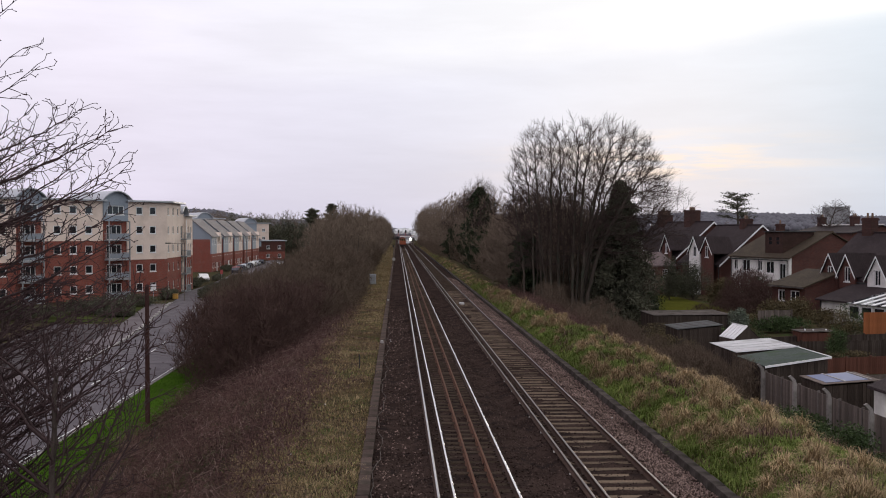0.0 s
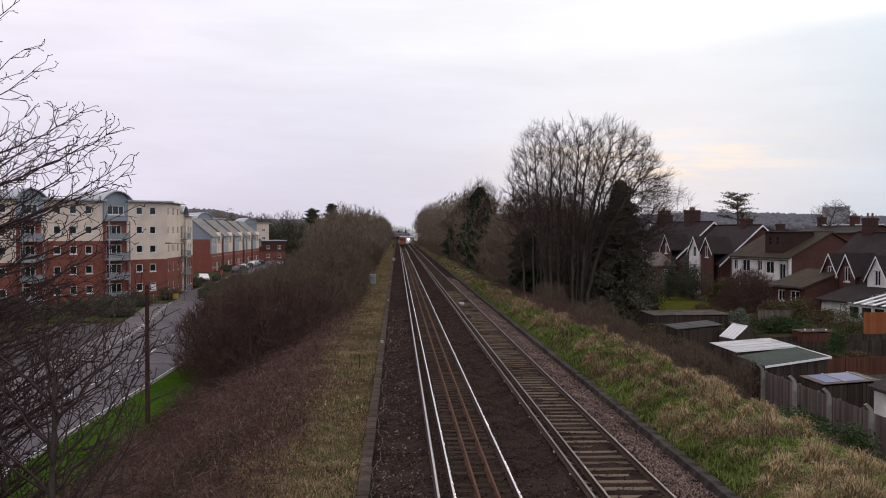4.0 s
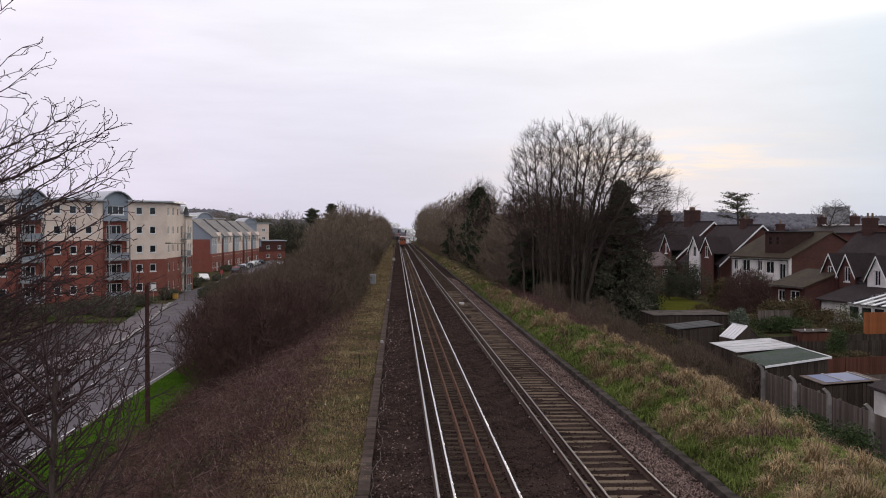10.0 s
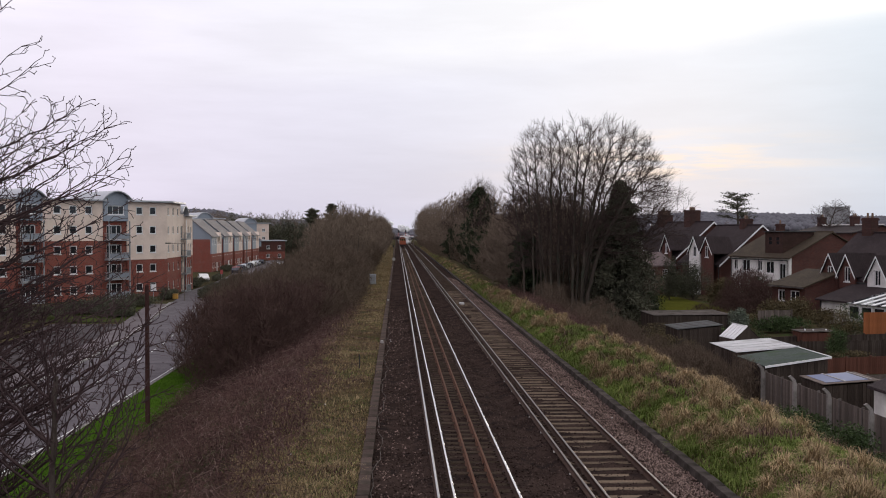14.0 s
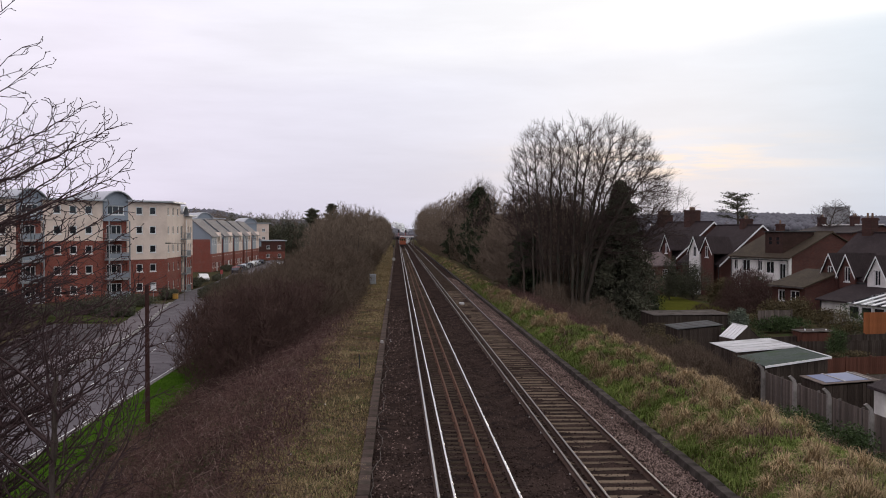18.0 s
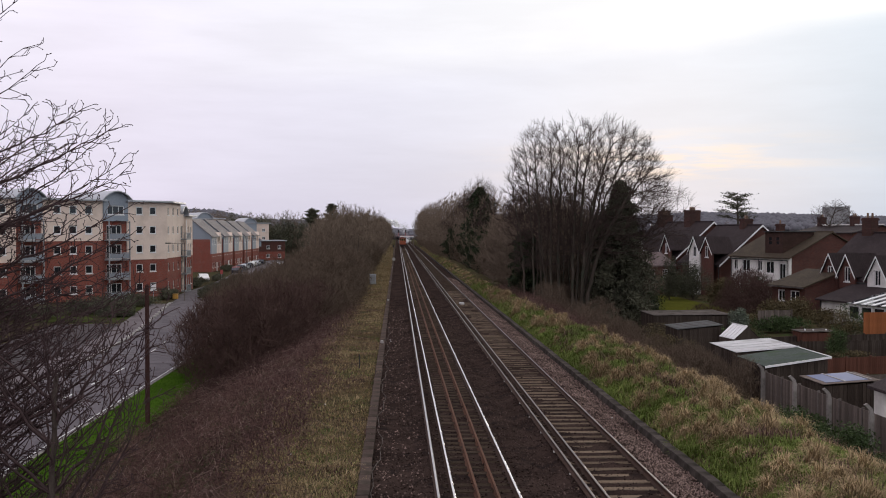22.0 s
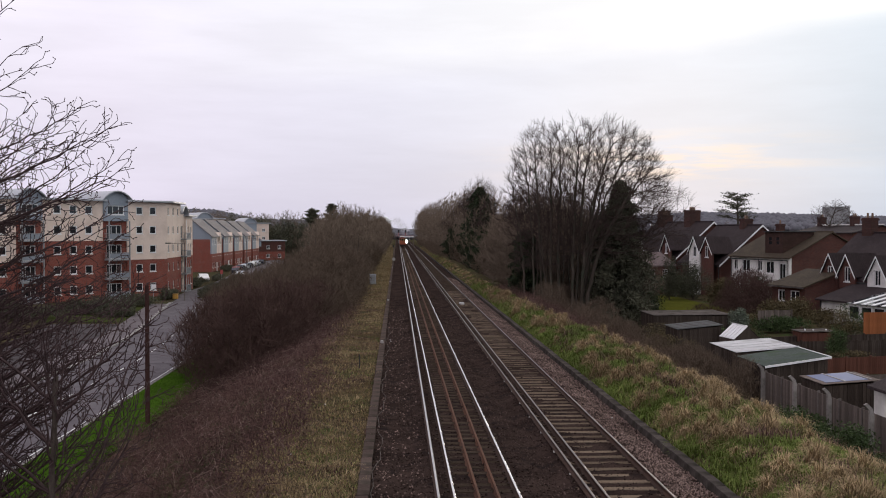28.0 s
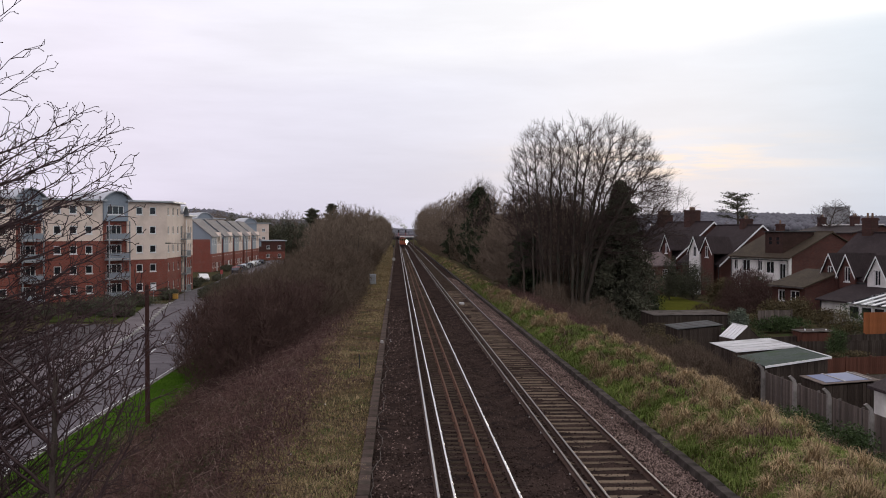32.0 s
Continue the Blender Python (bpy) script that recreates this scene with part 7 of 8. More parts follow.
def pine(x, y, h, seed, z=ROAD_Z, spread=2.2, low=0.72, tiers=16, leaf=0.26, label="dark flat-topped pine standing above bare trees"):
    """Pine or cedar: level sprays of needles at the ends of spreading branches."""
    rng = np.random.default_rng(seed)
    t = thing("pine", pose(x, y, z), label, "tree")
    part("trunk", tube_mesh("trunk", [(0, 0, -0.3, 0.3, 0, h * 0.6, 0.35, 0.25), (0.3, 0, h * 0.6, 0.1, 0, h * 0.95, 0.25, 0.08)], M_BARK_DARK, 8), None, t)
    br, pts = [], []
    for k in range(tiers):
        f = k / tiers
        zz = h * (low + (0.98 - low) * f)
        az = k * 2.4
        far = spread * rng.uniform(0.45, 1.1) * (1 - 0.55 * f ** 2)
        tip = np.array((math.cos(az) * far, math.sin(az) * far, zz + 0.4))
        br.append((0.2, 0, zz - 0.5, *tip, 0.09, 0.03))
        for u in (0.55, 0.8, 1.0):
            pts.append(np.array((0.2, 0, zz - 0.5)) * (1 - u) + tip * u + rng.normal(size=(70, 3)) * (0.32 * spread * u * 0.7, 0.32 * spread * u * 0.7, 0.13))
    part("branch", tube_mesh("branch", br, M_BARK_DARK, 4), None, t)
    part("foliage", leaf_mesh("foliage", np.concatenate(pts), leaf, M_CONIFER, rng, flat=0.7), None, t)


pine(72.6, 210, 17.4, 303, GARDEN_Z, 4.3, 0.66, 15, 0.17, "spreading cedar with level layers of needles behind the houses")
pine(-21.6, 330, 18.6, 301)
pine(-27.5, 325, 16.8, 302)


# small lineside and roadside things
mag = thing("track_magnet", pose(5.45, 84.0, -0.16), "small pale ramp box between the rails", "track equipment")
part("box", boxes((-0.2, -0.35, 0, 0.2, 0.35, 0.13), bevel=0.02), M_LIGHTGREY, mag)
part("ramp", boxes((-0.14, -0.8, 0, 0.14, -0.36, 0.07), bevel=0.02), M_KERB, mag)
cable = thing("lineside_cable", pose(0, 0, 0), "thin pale cable lying loose beside the trough", "cable")
pts = [(-0.55 + 0.10 * math.sin(i * 0.55) + 0.05 * math.sin(i * 1.7), 19 + i * 0.7, -0.255 + 0.02 * math.sin(i * 1.3)) for i in range(70)]
part("sheath", tube_mesh("sheath", [(*p, *q, 0.011, 0.011) for p, q in zip(pts, pts[1:])], M_CONCRETE, 6), None, cable)
stake = thing("marker_stake", ground_pose(-1.75, 46.0), "thin dark marker stake in the grass", "stake")
part("shaft", boxes((-0.02, -0.02, -0.1, 0.02, 0.02, 0.62)), M_BLACK, stake)
rng_m = random.Random(13)
spost = thing("lineside_post", pose(-0.72, 186.0, -0.3), "thin dark post with a small round plate beside the trough", "post")
bm = bmesh.new()
cone(bm, 0.07, 0.06, 3.5, sides=8)
part("shaft", bm, M_FENCE, spost)
bm = bmesh.new()
bmesh.ops.create_cone(bm, cap_ends=True, segments=16, radius1=0.3, radius2=0.3, depth=0.04, matrix=pose(0.05, -0.1, 1.0, 90))
part("plate", bm, M_KERB, spost, "pale round plate")
part("head", boxes((-0.16, -0.12, 3.2, 0.16, 0.12, 3.6), bevel=0.02), M_BLACK, spost)
for x, y in ((-0.85, 55.0), (-0.82, 88.0), (-0.86, 120.0), (-0.8, 165.0)):
    mk = thing("marker_block", pose(x, y, -0.17), "small white concrete marker on the trough", "marker", "trough markers")
    part("block", boxes((-0.08, -0.05, 0, 0.08, 0.05, 0.16), bevel=0.02), M_KERB, mk)
for x, y in ((-2.6, 36.0), (-2.0, 52.0), (-0.4, 57.0), (-0.35, 56.2), (9.9, 52.0), (10.4, 31.0), (12.4, 57.0), (-3.0, 28.0), (7.2, 33.0)):
    lit = thing("litter", pose(x, y, max(float(ground_z(x, y)), -0.28) + 0.07, rng_m.uniform(-30, 30), rng_m.uniform(-30, 30), rng_m.uniform(0, 360)), "crumpled scrap of pale litter on the ground", "litter", "litter")
    b = bmesh.new()
    bmesh.ops.create_icosphere(b, subdivisions=1, radius=0.03)
    for v in b.verts:
        v.co = Vector((v.co.x * rng_m.uniform(0.6, 1.4), v.co.y * rng_m.uniform(0.5, 1.2), v.co.z * rng_m.uniform(0.3, 0.9)))
    part("scrap", b, M_UPVC, lit)


def sign(x, y, h, w, hh, face, label):
    t = thing("road_sign", pose(x, y, ROAD_Z), label, "road sign")
    b = bmesh.new()
    cone(b, 0.04, 0.04, h, sides=8)
    part("post", b, M_LIGHTGREY, t)
    part("plate", boxes((-w / 2, -0.07, h - hh, w / 2, -0.045, h), bevel=0.008), face, t)
    return t


sign(-33.4, 138.0, 2.3, 0.6, 0.7, M_UPVC, "small white sign on a grey post by a hedge")
sign(-32.5, 186.0, 2.4, 0.5, 0.8, M_SIGRED, "red and white sign board on a grey post")
gb = thing("grit_bin", pose(-31.2, 141.5, ROAD_Z + 0.05), "yellow plastic grit bin beside the road", "grit bin")
part("body", boxes((-0.36, -0.3, 0, 0.36, 0.3, 0.6), bevel=0.05), M_YELLOW, gb)
part("lid", boxes((-0.4, -0.34, 0.61, 0.4, 0.33, 0.74), bevel=0.05), M_YELLOW, gb)

# parked cars
def car(m, paint, label):
    t = thing("parked_car", m, label, "car", "parked cars")
    b = bmesh.new()
    prism(b, [(-2.1, 0.32), (2.1, 0.32), (2.15, 0.72), (1.95, 0.88), (0.95, 0.98), (0.35, 1.42), (-1.35, 1.44), (-1.95, 1.02), (-2.15, 0.9)], -0.85, 0.85)
    bmesh.ops.bevel(b, geom=b.edges[:], offset=0.06, segments=2, affect="EDGES")
    part("body", b, paint, t)
    b = bmesh.new()
    prism(b, [(-1.75, 1.0), (0.85, 1.0), (0.38, 1.34), (-1.3, 1.36)], -0.865, 0.865)
    part("window", b, M_GLASS, t)
    b = boxes((0.42, -0.7, 1.02, 0.86, 0.7, 1.05))
    for x in (-1.3, 1.3):
        for y in (-0.78, 0.78):
            b = bmesh.new()
            bmesh.ops.create_cone(b, cap_ends=True, segments=16, radius1=0.31, radius2=0.31, depth=0.2, matrix=pose(x, y, 0.31, 90))
            w = part("wheel", b, M_BLACK, t)
            b = bmesh.new()
            bmesh.ops.create_cone(b, cap_ends=True, segments=12, radius1=0.19, radius2=0.19, depth=0.22, matrix=pose(x, y, 0.31, 90))
            part("hubcap", b, M_LIGHTGREY, w)
    for y in (-0.6, 0.6):
        part("headlight", boxes((2.08, y - 0.18, 0.68, 2.17, y + 0.18, 0.82), bevel=0.02), M_UPVC, t)
    return t


P_WHITE = material("white_car_paint", (0.72, 0.7, 0.68), (0.8, 0.78, 0.76), 1, 0.3, bump=0.0)
P_DARK = material("dark_blue_car_paint", (0.02, 0.022, 0.035), (0.035, 0.038, 0.055), 1, 0.25, bump=0.0)
P_RED = material("dark_red_car_paint", (0.12, 0.015, 0.015), (0.17, 0.02, 0.02), 1, 0.3, bump=0.0)
P_SILVER = material("silver_car_paint", (0.40, 0.41, 0.43), (0.5, 0.51, 0.53), 1, 0.3, metal=0.5, bump=0.0)
car(pose(-36.6, 190, ROAD_Z + 0.03, 0, 0, -72), P_WHITE, "white hatchback parked by a hedge")
for k, (x, y, p, lab) in enumerate(((-35.5, 222, P_DARK, "dark car parked along the terrace"), (-36.8, 231, P_RED, "dark red car parked along the terrace"), (-37.2, 239, P_DARK, "dark car parked along the terrace"), (-37.6, 248, P_SILVER, "silver car parked along the terrace"), (-38.0, 257, P_DARK, "dark car parked along the terrace"), (-38.3, 266, P_WHITE, "white car parked along the terrace"), (-38.6, 275, P_SILVER, "silver car parked along the terrace"), (-38.6, 285, P_DARK, "dark car parked along the terrace"))):
    car(pose(x, y, ROAD_Z + 0.03, 0, 0, 88), p, lab)

moving_car = car(pose(-36.0, 262, ROAD_Z + 0.04, 0, 0, -90), P_SILVER, "silver car driving slowly past the parked cars")

# ---- far end of the line: gantry, waiting electric train, approaching steam engine ----
gan = thing("signal_gantry", pose(0, 366, 0), "white signal gantry over both tracks with red signal posts", "signal gantry")
part("deck", boxes((2.6, -0.4, 3.55, 6.1, 0.4, 3.85)), M_UPVC, gan, "white access deck")
part("beam", boxes((-0.6, -0.2, 3.9, 6.1, 0.2, 4.15)), M_PINK, gan, "faded pink steel beam")
part("handrail", boxes((-0.6, -0.42, 4.75, 4.0, -0.37, 4.85), (-0.6, -0.42, 4.15, -0.52, -0.37, 4.75), (1.8, -0.42, 4.15, 1.88, -0.37, 4.75), (3.92, -0.42, 4.15, 4.0, -0.37, 4.75)), M_PINK, gan)
for x in (-0.5, 6.0):
    part("leg", boxes((x - 0.12, -0.15, -0.3, x + 0.12, 0.15, 3.9)), M_FENCE, gan)
for x in (0.5, 3.1):
    sg = part("signal_post", boxes((x - 0.12, -0.2, 4.15, x + 0.12, 0.2, 6.0)), M_SIGRED, gan)
    part("signal_head", boxes((x - 0.28, -0.35, 5.2, x + 0.28, -0.2, 6.2), bevel=0.03), M_BLACK, sg)
    part("hood", boxes((x - 0.24, -0.55, 5.95, x + 0.24, -0.36, 6.05)), M_BLACK, sg)

emu = thing("electric_train", pose(2.06, 383, 0), "orange-red electric train with yellow front standing on the track", "train")
b = bmesh.new()
prism(b, [(-1.25, 0.55), (1.25, 0.55), (1.27, 2.3), (1.12, 3.1), (0.65, 3.5), (-0.65, 3.5), (-1.12, 3.1), (-1.27, 2.3)], 0.0, 19.5)
part("body", b, P_RED, emu, "dark red upper body")
part("front_panel", boxes((-1.2, -0.12, 0.7, 1.2, -0.005, 2.1), bevel=0.04), M_SKIPORANGE, emu)
part("roof", boxes((-1.0, 0.1, 3.42, 1.0, 19.3, 3.62), bevel=0.06), M_WHITE, emu)
for x in (-0.85, 0.0, 0.85):
    part("windscreen", boxes((x * 0.8 - 0.28, -0.05, 2.15, x * 0.8 + 0.28, -0.032, 2.82), bevel=0.008), M_GLASS, emu)
part("surround", boxes((-1.05, -0.03, 2.12, 1.05, -0.004, 2.9)), M_YELLOW, emu)
part("underframe", boxes((-1.2, 0.2, 0.15, 1.2, 19.2, 0.55)), M_BLACK, emu)

engine = thing("steam_engine", pose(7.0, 540, 0), "steam locomotive with a bright lamp approaching on the far curve", "locomotive")
b = bmesh.new()
bmesh.ops.create_cone(b, cap_ends=True, segments=20, radius1=0.85, radius2=0.85, depth=6.5, matrix=pose(0, 3.6, 2.3, 90))
part("boiler", b, M_BLACK, engine)
part("running_plate", boxes((-1.3, 0.0, 1.1, 1.3, 9.5, 1.25), (-1.25, -0.1, 0.75, 1.25, 0.1, 1.15)), M_BLACK, engine)
part("cab", boxes((-1.3, 7.0, 1.25, 1.3, 9.4, 3.7), bevel=0.1), M_BLACK, engine)
b = bmesh.new()
cone(b, 0.26, 0.34, 0.75, pose(0, 1.2, 3.1), 14)
part("funnel", b, M_BLACK, engine)
for x in (-1.15, 1.15):
    part("smoke_deflector", boxes((x - 0.03, 0.3, 1.3, x + 0.03, 2.2, 3.2)), M_BLACK, engine)
for y in (1.6, 3.6, 5.6):
    for x in (-0.75, 0.75):
        b = bmesh.new()
        bmesh.ops.create_cone(b, cap_ends=True, segments=18, radius1=0.85, radius2=0.85, depth=0.14, matrix=pose(x, y, 0.85, 0, 90))
        part("wheel", b, M_BLACK, engine)
part("tender", boxes((-1.25, 9.8, 0.5, 1.25, 15.5, 3.0), bevel=0.15), M_BLACK, engine)
M_LAMP = glowing("lamp_light", (1.0, 0.98, 0.95), 6.0)
# far larger than a real lamp: the glare round it is built into the ball
b = bmesh.new()
bmesh.ops.create_uvsphere(b, u_segments=12, v_segments=8, radius=0.66, matrix=pose(0.0, -0.5, 1.35))
part("headlamp", b, M_LAMP, engine, "bright white headlamp enlarged to the size of its glare")
# added glowing ball for the headlight's reflection low on the rails
b = bmesh.new()
bmesh.ops.create_uvsphere(b, u_segments=10, v_segments=8, radius=0.2, matrix=pose(0.0, -0.25, 0.3))
part("marker_lamp", b, M_LAMP, engine, "small white glow in place of lamp light reflected on the rails")

# steam in rigid puffs
M_STEAM = steam_material("white_steam", (0.985, 0.98, 0.985), 1.0)
M_SMOKE = steam_material("grey_smoke", (0.92, 0.90, 0.92), 0.7)


def puff_mesh(name, seed, mat, core=0.8, drops=110, spread=0.62):
    """A rounded billow, where it is thick, in a loose cloud of small droplets."""
    bm = bmesh.new()
    rng = np.random.default_rng(200 + seed)
    off = Vector((seed * 3.7, seed * 1.3, 0))
    if core:
        bmesh.ops.create_icosphere(bm, subdivisions=4, radius=core)
        for v in bm.verts:
            d = v.co.normalized()
            k = 1 + 0.55 * abs(noise.noise(d * 1.6 + off)) + 0.22 * abs(noise.noise(d * 3.4 + off))
            v.co = Vector((v.co.x * 1.35, v.co.y, v.co.z * 0.85)) * k
    for p in rng.normal(0, spread, (drops, 3)):
        bmesh.ops.create_icosphere(bm, subdivisions=1, radius=rng.uniform(0.025, 0.05), matrix=Matrix.Translation((p[0] * 1.3, p[1], p[2])))
    for f in bm.faces:
        f.smooth = True
    return mesh_of(name, bm, mat)


PUFFS = [puff_mesh("steam_puff", k, M_STEAM, 0.95, 0) for k in range(3)] + [puff_mesh("smoke_puff", 10 + k, M_SMOKE, 0.0, 330, 0.5) for k in range(3)]

# ---- near bare trees at the foot of the bridge ----
near_limbs = []


def twiggy_limb(rng, a, b, c, r, tip=0.006):
    """A long limb bent along three points, with alternate side branches, spurs and knobbly ends."""
    segs = []

    def branch(p, d, length, rad, level):
        n = max(2, int(length / 0.11))
        for i in range(n):
            d = d + rng.normal(size=3) * 0.17 + np.array((0, 0, 0.07))
            d /= np.linalg.norm(d)
            q = p + d * length / n
            r0, r1 = max(tip, rad * (1 - 0.75 * i / n)), max(tip * 0.85, rad * (1 - 0.75 * (i + 1) / n))
            segs.append((*p, *q, r0, r1))
            if level < 3 and i >= 1 and rng.random() < 0.72:
                side = np.cross(d, rng.normal(size=3) * (0.6, 1.0, 0.6))
                side /= np.linalg.norm(side) + 1e-9
                ang = radians(rng.uniform(32, 62))
                branch(q, d * math.cos(ang) + side * math.sin(ang), max(0.07, length * rng.uniform(0.22, 0.48) * (1 - 0.4 * i / n)), r1 * 0.65, level + 1)
            p = q
        if level >= 2:
            segs.append((*p, *(p + d * 0.022), tip * 1.7, tip * 1.2))

    a, b, c = (np.array(v, dtype=float) for v in (a, b, c))
    n = max(8, int(np.linalg.norm(c - a) / 0.26))
    p, d = a, b - a
    for i in range(n):
        v = (i + 1) / n
        q = a * (1 - v) ** 2 + b * 2 * v * (1 - v) + c * v * v + rng.normal(size=3) * 0.022
        d = (q - p) / (np.linalg.norm(q - p) + 1e-9)
        r0, r1 = max(tip, r * (1 - 0.88 * i / n)), max(tip, r * (1 - 0.88 * v))
        segs.append((*p, *q, r0, r1))
        if v > 0.3:
            for _ in range(1 if rng.random() < 0.75 else 2):
                side = np.cross(d, rng.normal(size=3) * (0.5, 1.0, 0.5))
                side /= np.linalg.norm(side) + 1e-9
                ang = radians(rng.uniform(28, 55))
                branch(q, d * math.cos(ang) + side * math.sin(ang), rng.uniform(0.35, 0.95) * (1.25 - 0.75 * v), max(tip * 1.5, r1 * 0.6), 1)
        p = q
    branch(p, d, 0.3, tip * 1.5, 1)
    return np.array(segs)


def limbed_tree(m, label, trunk, runs, seed, thick):
    """A trunk whose long limbs run from it to the given ends."""
    rng = np.random.default_rng(seed)
    t = thing("bare_tree", m, label, "tree")
    base = Vector(m.translation)
    tr = [(*p, *q, thick * (1 - 0.55 * i / len(trunk)), thick * (1 - 0.55 * (i + 1) / len(trunk))) for i, (p, q) in enumerate(zip(trunk, trunk[1:]))]
    part("trunk", tube_mesh("trunk", tr, M_BARK, 10), None, t)
    for end, fall in runs:
        e = np.array(end) - np.array(base)
        z = max(1.0, e[2] - fall)
        k = min(range(len(trunk)), key=lambda i: abs(trunk[i][2] - z))
        a = np.array(trunk[k])
        b = a * 0.45 + e * 0.55 + np.array((0, 0, -0.22 * fall))
        segs = twiggy_limb(rng, a, b, e, 0.016 + 0.0052 * float(np.linalg.norm(e - a)))
        segs[:, 0:3] -= a
        segs[:, 3:6] -= a
        limb = part("limb", tube_mesh("limb", segs, M_NEARTWIG, 4), None, t, m=Matrix.Translation(Vector(a)))
        near_limbs.append((limb, Vector(a), 0.10))
    return t


rng_n = np.random.default_rng(77)
ends = [(-6.65, 18.3, 10.3), (-6.95, 18.9, 9.45), (-6.55, 18.2, 8.95), (-5.8, 18.6, 8.25), (-5.3, 18.4, 7.82), (-5.2, 18.9, 7.3), (-4.95, 18.2, 7.05), (-5.1, 19.0, 6.5), (-4.9, 18.0, 5.9), (-5.3, 18.7, 5.4), (-5.0, 17.8, 4.9), (-5.6, 19.2, 6.9), (-6.1, 17.9, 7.5), (-6.4, 19.2, 8.1), (-7.2, 18.0, 8.6), (-7.4, 18.8, 9.9), (-7.6, 17.8, 11.0), (-6.3, 17.6, 6.2), (-6.0, 19.4, 5.6), (-7.0, 19.4, 7.2), (-8.6, 17.4, 12.0), (-10.2, 18.6, 12.8), (-12.0, 18.0, 11.6), (-13.6, 18.9, 10.2), (-14.8, 18.2, 8.6), (-15.2, 19.0, 7.0), (-12.6, 17.2, 9.0), (-9.4, 20.0, 10.8)]
ends += [(-5.4 - 1.9 * ((k * 0.618) % 1.0), 17.6 + 1.9 * ((k * 0.382) % 1.0), 4.3 + 3.8 * k / 27) for k in range(28)]
ends += [(-4.7 - 2.1 * ((k * 0.618) % 1.0), 17.8 + 1.4 * ((k * 0.382) % 1.0), 3.5 + 1.7 * k / 15) for k in range(16)]
limbed_tree(pose(-10.4, 18.5, -3.2), "tall bare tree with upswept branches swaying beside the bridge", straight(0, 0, -0.4, 13.4, 0.02, 26, 0.03, rng_n), [(e, rng_n.uniform(1.5, 2.4)) for e in ends], 81, 0.17)
ends = [(-3.65, 15.6, 4.75), (-3.9, 15.2, 4.2), (-4.15, 15.9, 3.6), (-4.5, 15.4, 4.4), (-4.9, 15.8, 4.75), (-4.4, 15.0, 3.2), (-5.2, 15.6, 3.9), (-5.5, 15.2, 4.9), (-4.8, 16.1, 2.7), (-5.6, 15.9, 3.2), (-8.6, 15.3, 5.0), (-9.6, 15.9, 4.2)]
ends += [(-4.3 - 1.8 * ((k * 0.618) % 1.0), 15.1 + 0.9 * ((k * 0.382) % 1.0), 2.0 + 2.9 * k / 19) for k in range(20)]
limbed_tree(pose(-7.6, 15.6, -2.2), "bare tree with long arching twigs spreading beside the bridge", straight(0, 0, -0.4, 6.2, 0.0, 16, 0.03, rng_n), [(e, rng_n.uniform(1.7, 2.5)) for e in ends], 83, 0.10)
ends = [(-5.1 + 1.55 * math.sin(k * 2.1), 15.0 + 0.7 * math.cos(k * 1.3), 3.3 + 2.1 * ((k * 0.618) % 1.0)) for k in range(18)]
limbed_tree(pose(-5.2, 15.0, -1.3), "slender bare sapling with many thin branches below the bridge", straight(0, 0, -0.4, 5.2, 0.02, 16, 0.02, rng_n), [(e, rng_n.uniform(1.6, 2.6)) for e in ends], 82, 0.07)


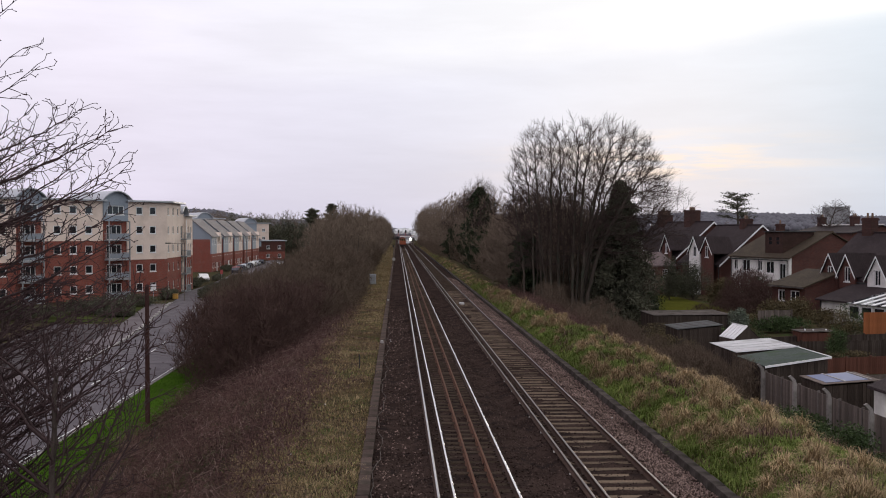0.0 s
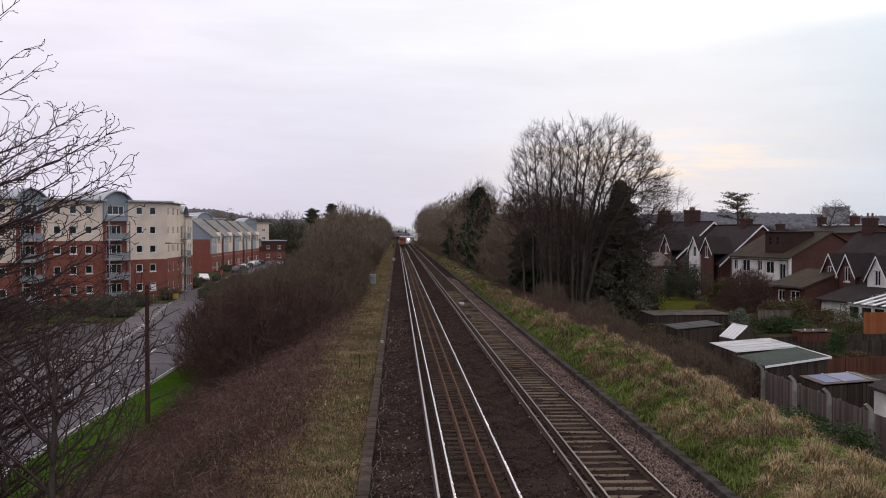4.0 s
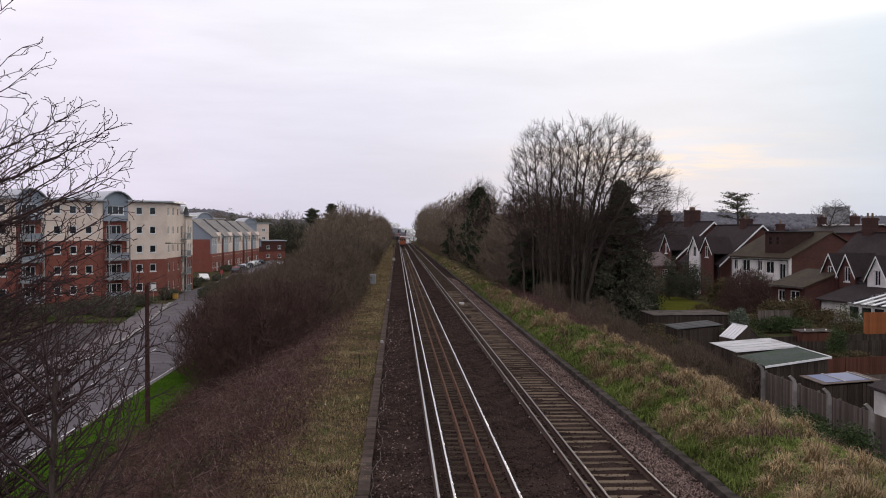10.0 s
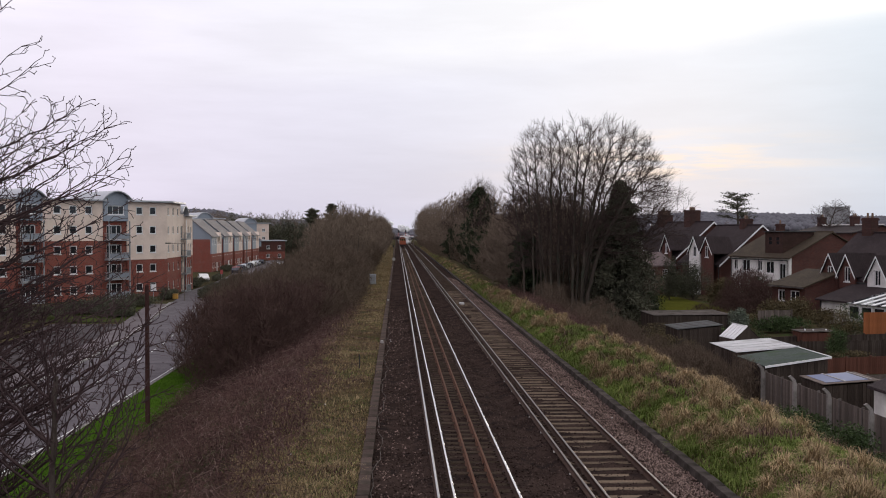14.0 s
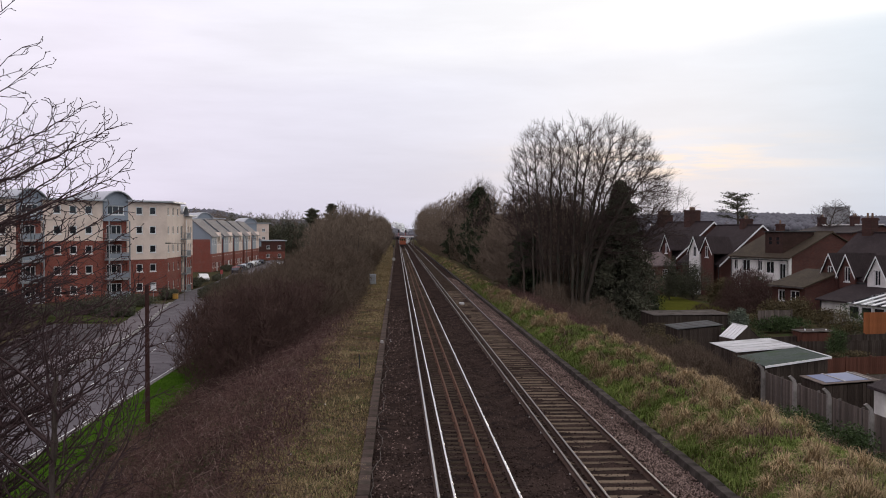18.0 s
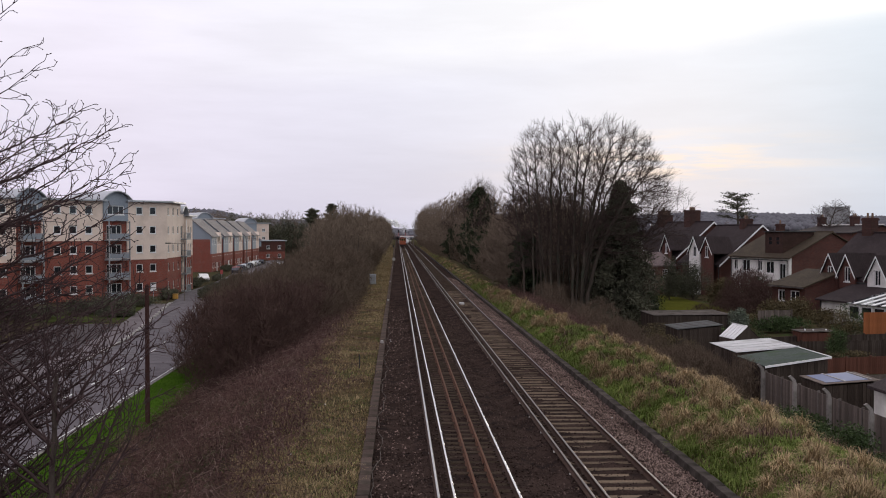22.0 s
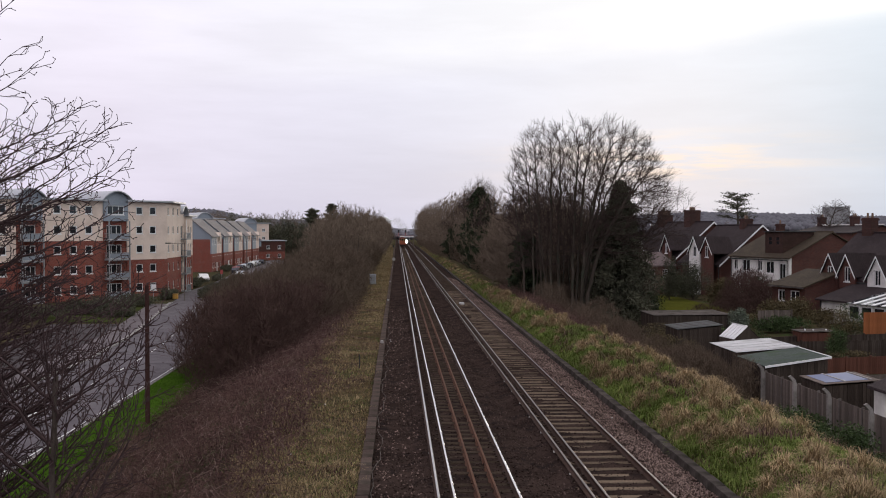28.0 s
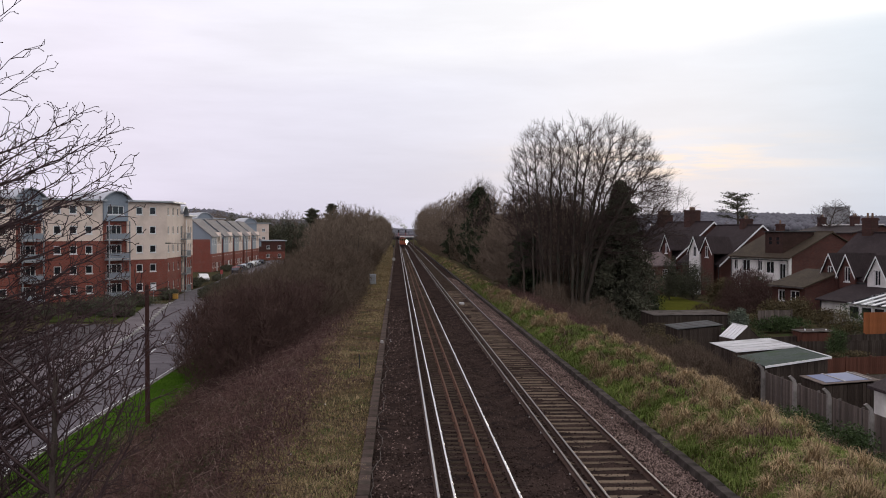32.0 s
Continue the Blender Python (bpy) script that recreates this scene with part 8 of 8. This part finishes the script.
def motions():
    # gusts swing all the near limbs together, each with a small flutter of its own
    gusts = (-2, 7, 2, 8, 2, 5, 7, 5, 3, 3, 4, 4, 4, 4, 1, 4, -4, -6, -7, -2, -6, 4, -15, -1, -15, 5, -21, 2, -10, 4, 2, 0, 3, 7, -4, 8, -6, 7, 1, 8, -7, 7, -2, -1, -1, -12, -16, -1, -7, -4, -4, 14, 4, 2, 0, -1, -7, 13, -1, 14, 10, -10, 2, 1, 4)
    for k, (limb, p, swing) in enumerate(near_limbs):
        rows = []
        for j, g in enumerate(gusts):
            t = j * 0.5
            a = 0.35 * math.sin(2 * math.pi * t / 1.9 + k * 1.7)
            b = swing * g + 1.5 * swing * math.sin(2 * math.pi * t / 1.27 + k * 2)
            rows.append((t, pose(p.x, p.y, p.z, a, b, 0)))
        walk(limb, rows)
    # one car comes down the road, slows and turns in behind the scrub
    walk(moving_car, [(t, pose(x, y, ROAD_Z + 0.04, 0, 0, r)) for t, x, y, r in ((0, -30.5, 262, -90), (22, -30.5, 262, -90), (25.5, -30.8, 235, -92), (27.3, -31.8, 207, -95), (28.3, -31.6, 201, -60), (28.8, -28.5, 198, -30), (30, -24, 197, -20), (32, -23, 196.8, -20))])
    # the engine comes on slowly round the far curve, behind the standing train
    walk(engine, [(t, pose(x, y, 0, 0, 0, r)) for t, x, y, r in ((0, 7.3, 540, -8), (3, 6.3, 528, -8), (6, 5.2, 515, -7), (8, 4.5, 506, -5), (10, 3.4, 498, -3), (14, 3.0, 484, 0), (20, 2.9, 462, 0), (24, 3.2, 448, 1), (25.5, 3.9, 443, 1), (28, 3.95, 434, 0), (32, 3.9, 420, 0))])
    # steam rolls up beyond the gantry and drifts to the left; later it thins into grey smoke
    for k, (thin, size, way) in enumerate((
            (False, 1.35, ((0, 0.8, 5.6), (3, -0.8, 6.8), (8, -3.5, 8.0), (32, -9, 9))),
            (False, 1.30, ((0, 2.8, 5.8), (4, 1.0, 7.0), (9, -2.4, 8.6), (32, -9, 9.5))),
            (False, 1.20, ((0, 4.9, 5.8), (5, 3.3, 6.8), (11, -1.3, 8.6), (32, -8, 10))),
            (False, 1.25, ((0, 8.6, 4.5), (6, 6.1, 6.1), (10, 3.8, 6.3), (14.5, 1.8, 7.6), (20, -2.4, 9.6), (32, -9, 11))),
            (False, 1.45, ((0, 9.6, 4.0), (8, 7.2, 4.5), (12, 5.4, 6.1), (15, 3.3, 6.8), (19, 0.8, 8.6), (24, -2.8, 10.2), (32, -9, 12))),
            (False, 1.30, ((0, 10.0, 3.5), (9, 7.4, 3.5), (12, 3.8, 5.6), (16, 1.5, 7.6), (22, -2.4, 9.6), (32, -8, 12))),
            (False, 1.00, ((0, 10.0, 2.2), (10, 7.7, 2.0), (12, 5.6, 2.5), (15, 4.1, 3.8), (18, 2.6, 6.1), (24, -1.3, 9.2), (32, -7, 11))),
            (True, 1.9, ((0, 4.0, 0.8), (15, 4.0, 1.6), (18, 4.1, 6.6), (22, 2.3, 8.1), (26, -0.3, 9.6), (32, -3.4, 11.2))),
            (True, 2.0, ((0, 4.0, 0.6), (18, 4.0, 1.4), (21, 3.8, 5.6), (25, 2.3, 8.6), (29, -0.3, 10.7), (32, -2.1, 11.8))),
            (True, 1.9, ((0, 4.0, 0.6), (21, 4.0, 1.4), (24, 4.1, 5.3), (28, 2.3, 8.1), (32, -0.6, 10.7))),
            (True, 2.0, ((0, 4.0, 0.6), (24, 4.2, 1.4), (27, 4.4, 5.0), (30, 2.6, 8.1), (32, 1.3, 9.6))),
            (False, 0.85, ((0, 4.4, 0.5), (27, 4.6, 1.4), (29, 4.9, 5.0), (31, 3.3, 7.6), (32, 2.6, 8.6))),
            (False, 0.75, ((0, 4.4, 0.5), (28, 4.8, 1.6), (30, 5.1, 5.0), (32, 3.8, 7.6))))):
        puff = tagged(new("smoke_puff" if thin else "steam_puff", PUFFS[k % 3 + (3 if thin else 0)]), "thin grey smoke drifting above the tracks" if thin else "rolling puff of white steam above the tracks", "steam", "steam plume")
        puff.scale = (size * 1.15, size * 1.15, size)
        walk(puff, [(t, pose(x, 455 + 2.5 * k, z, 0, 0, 4.0 * t)) for t, x, z in way])


motions()
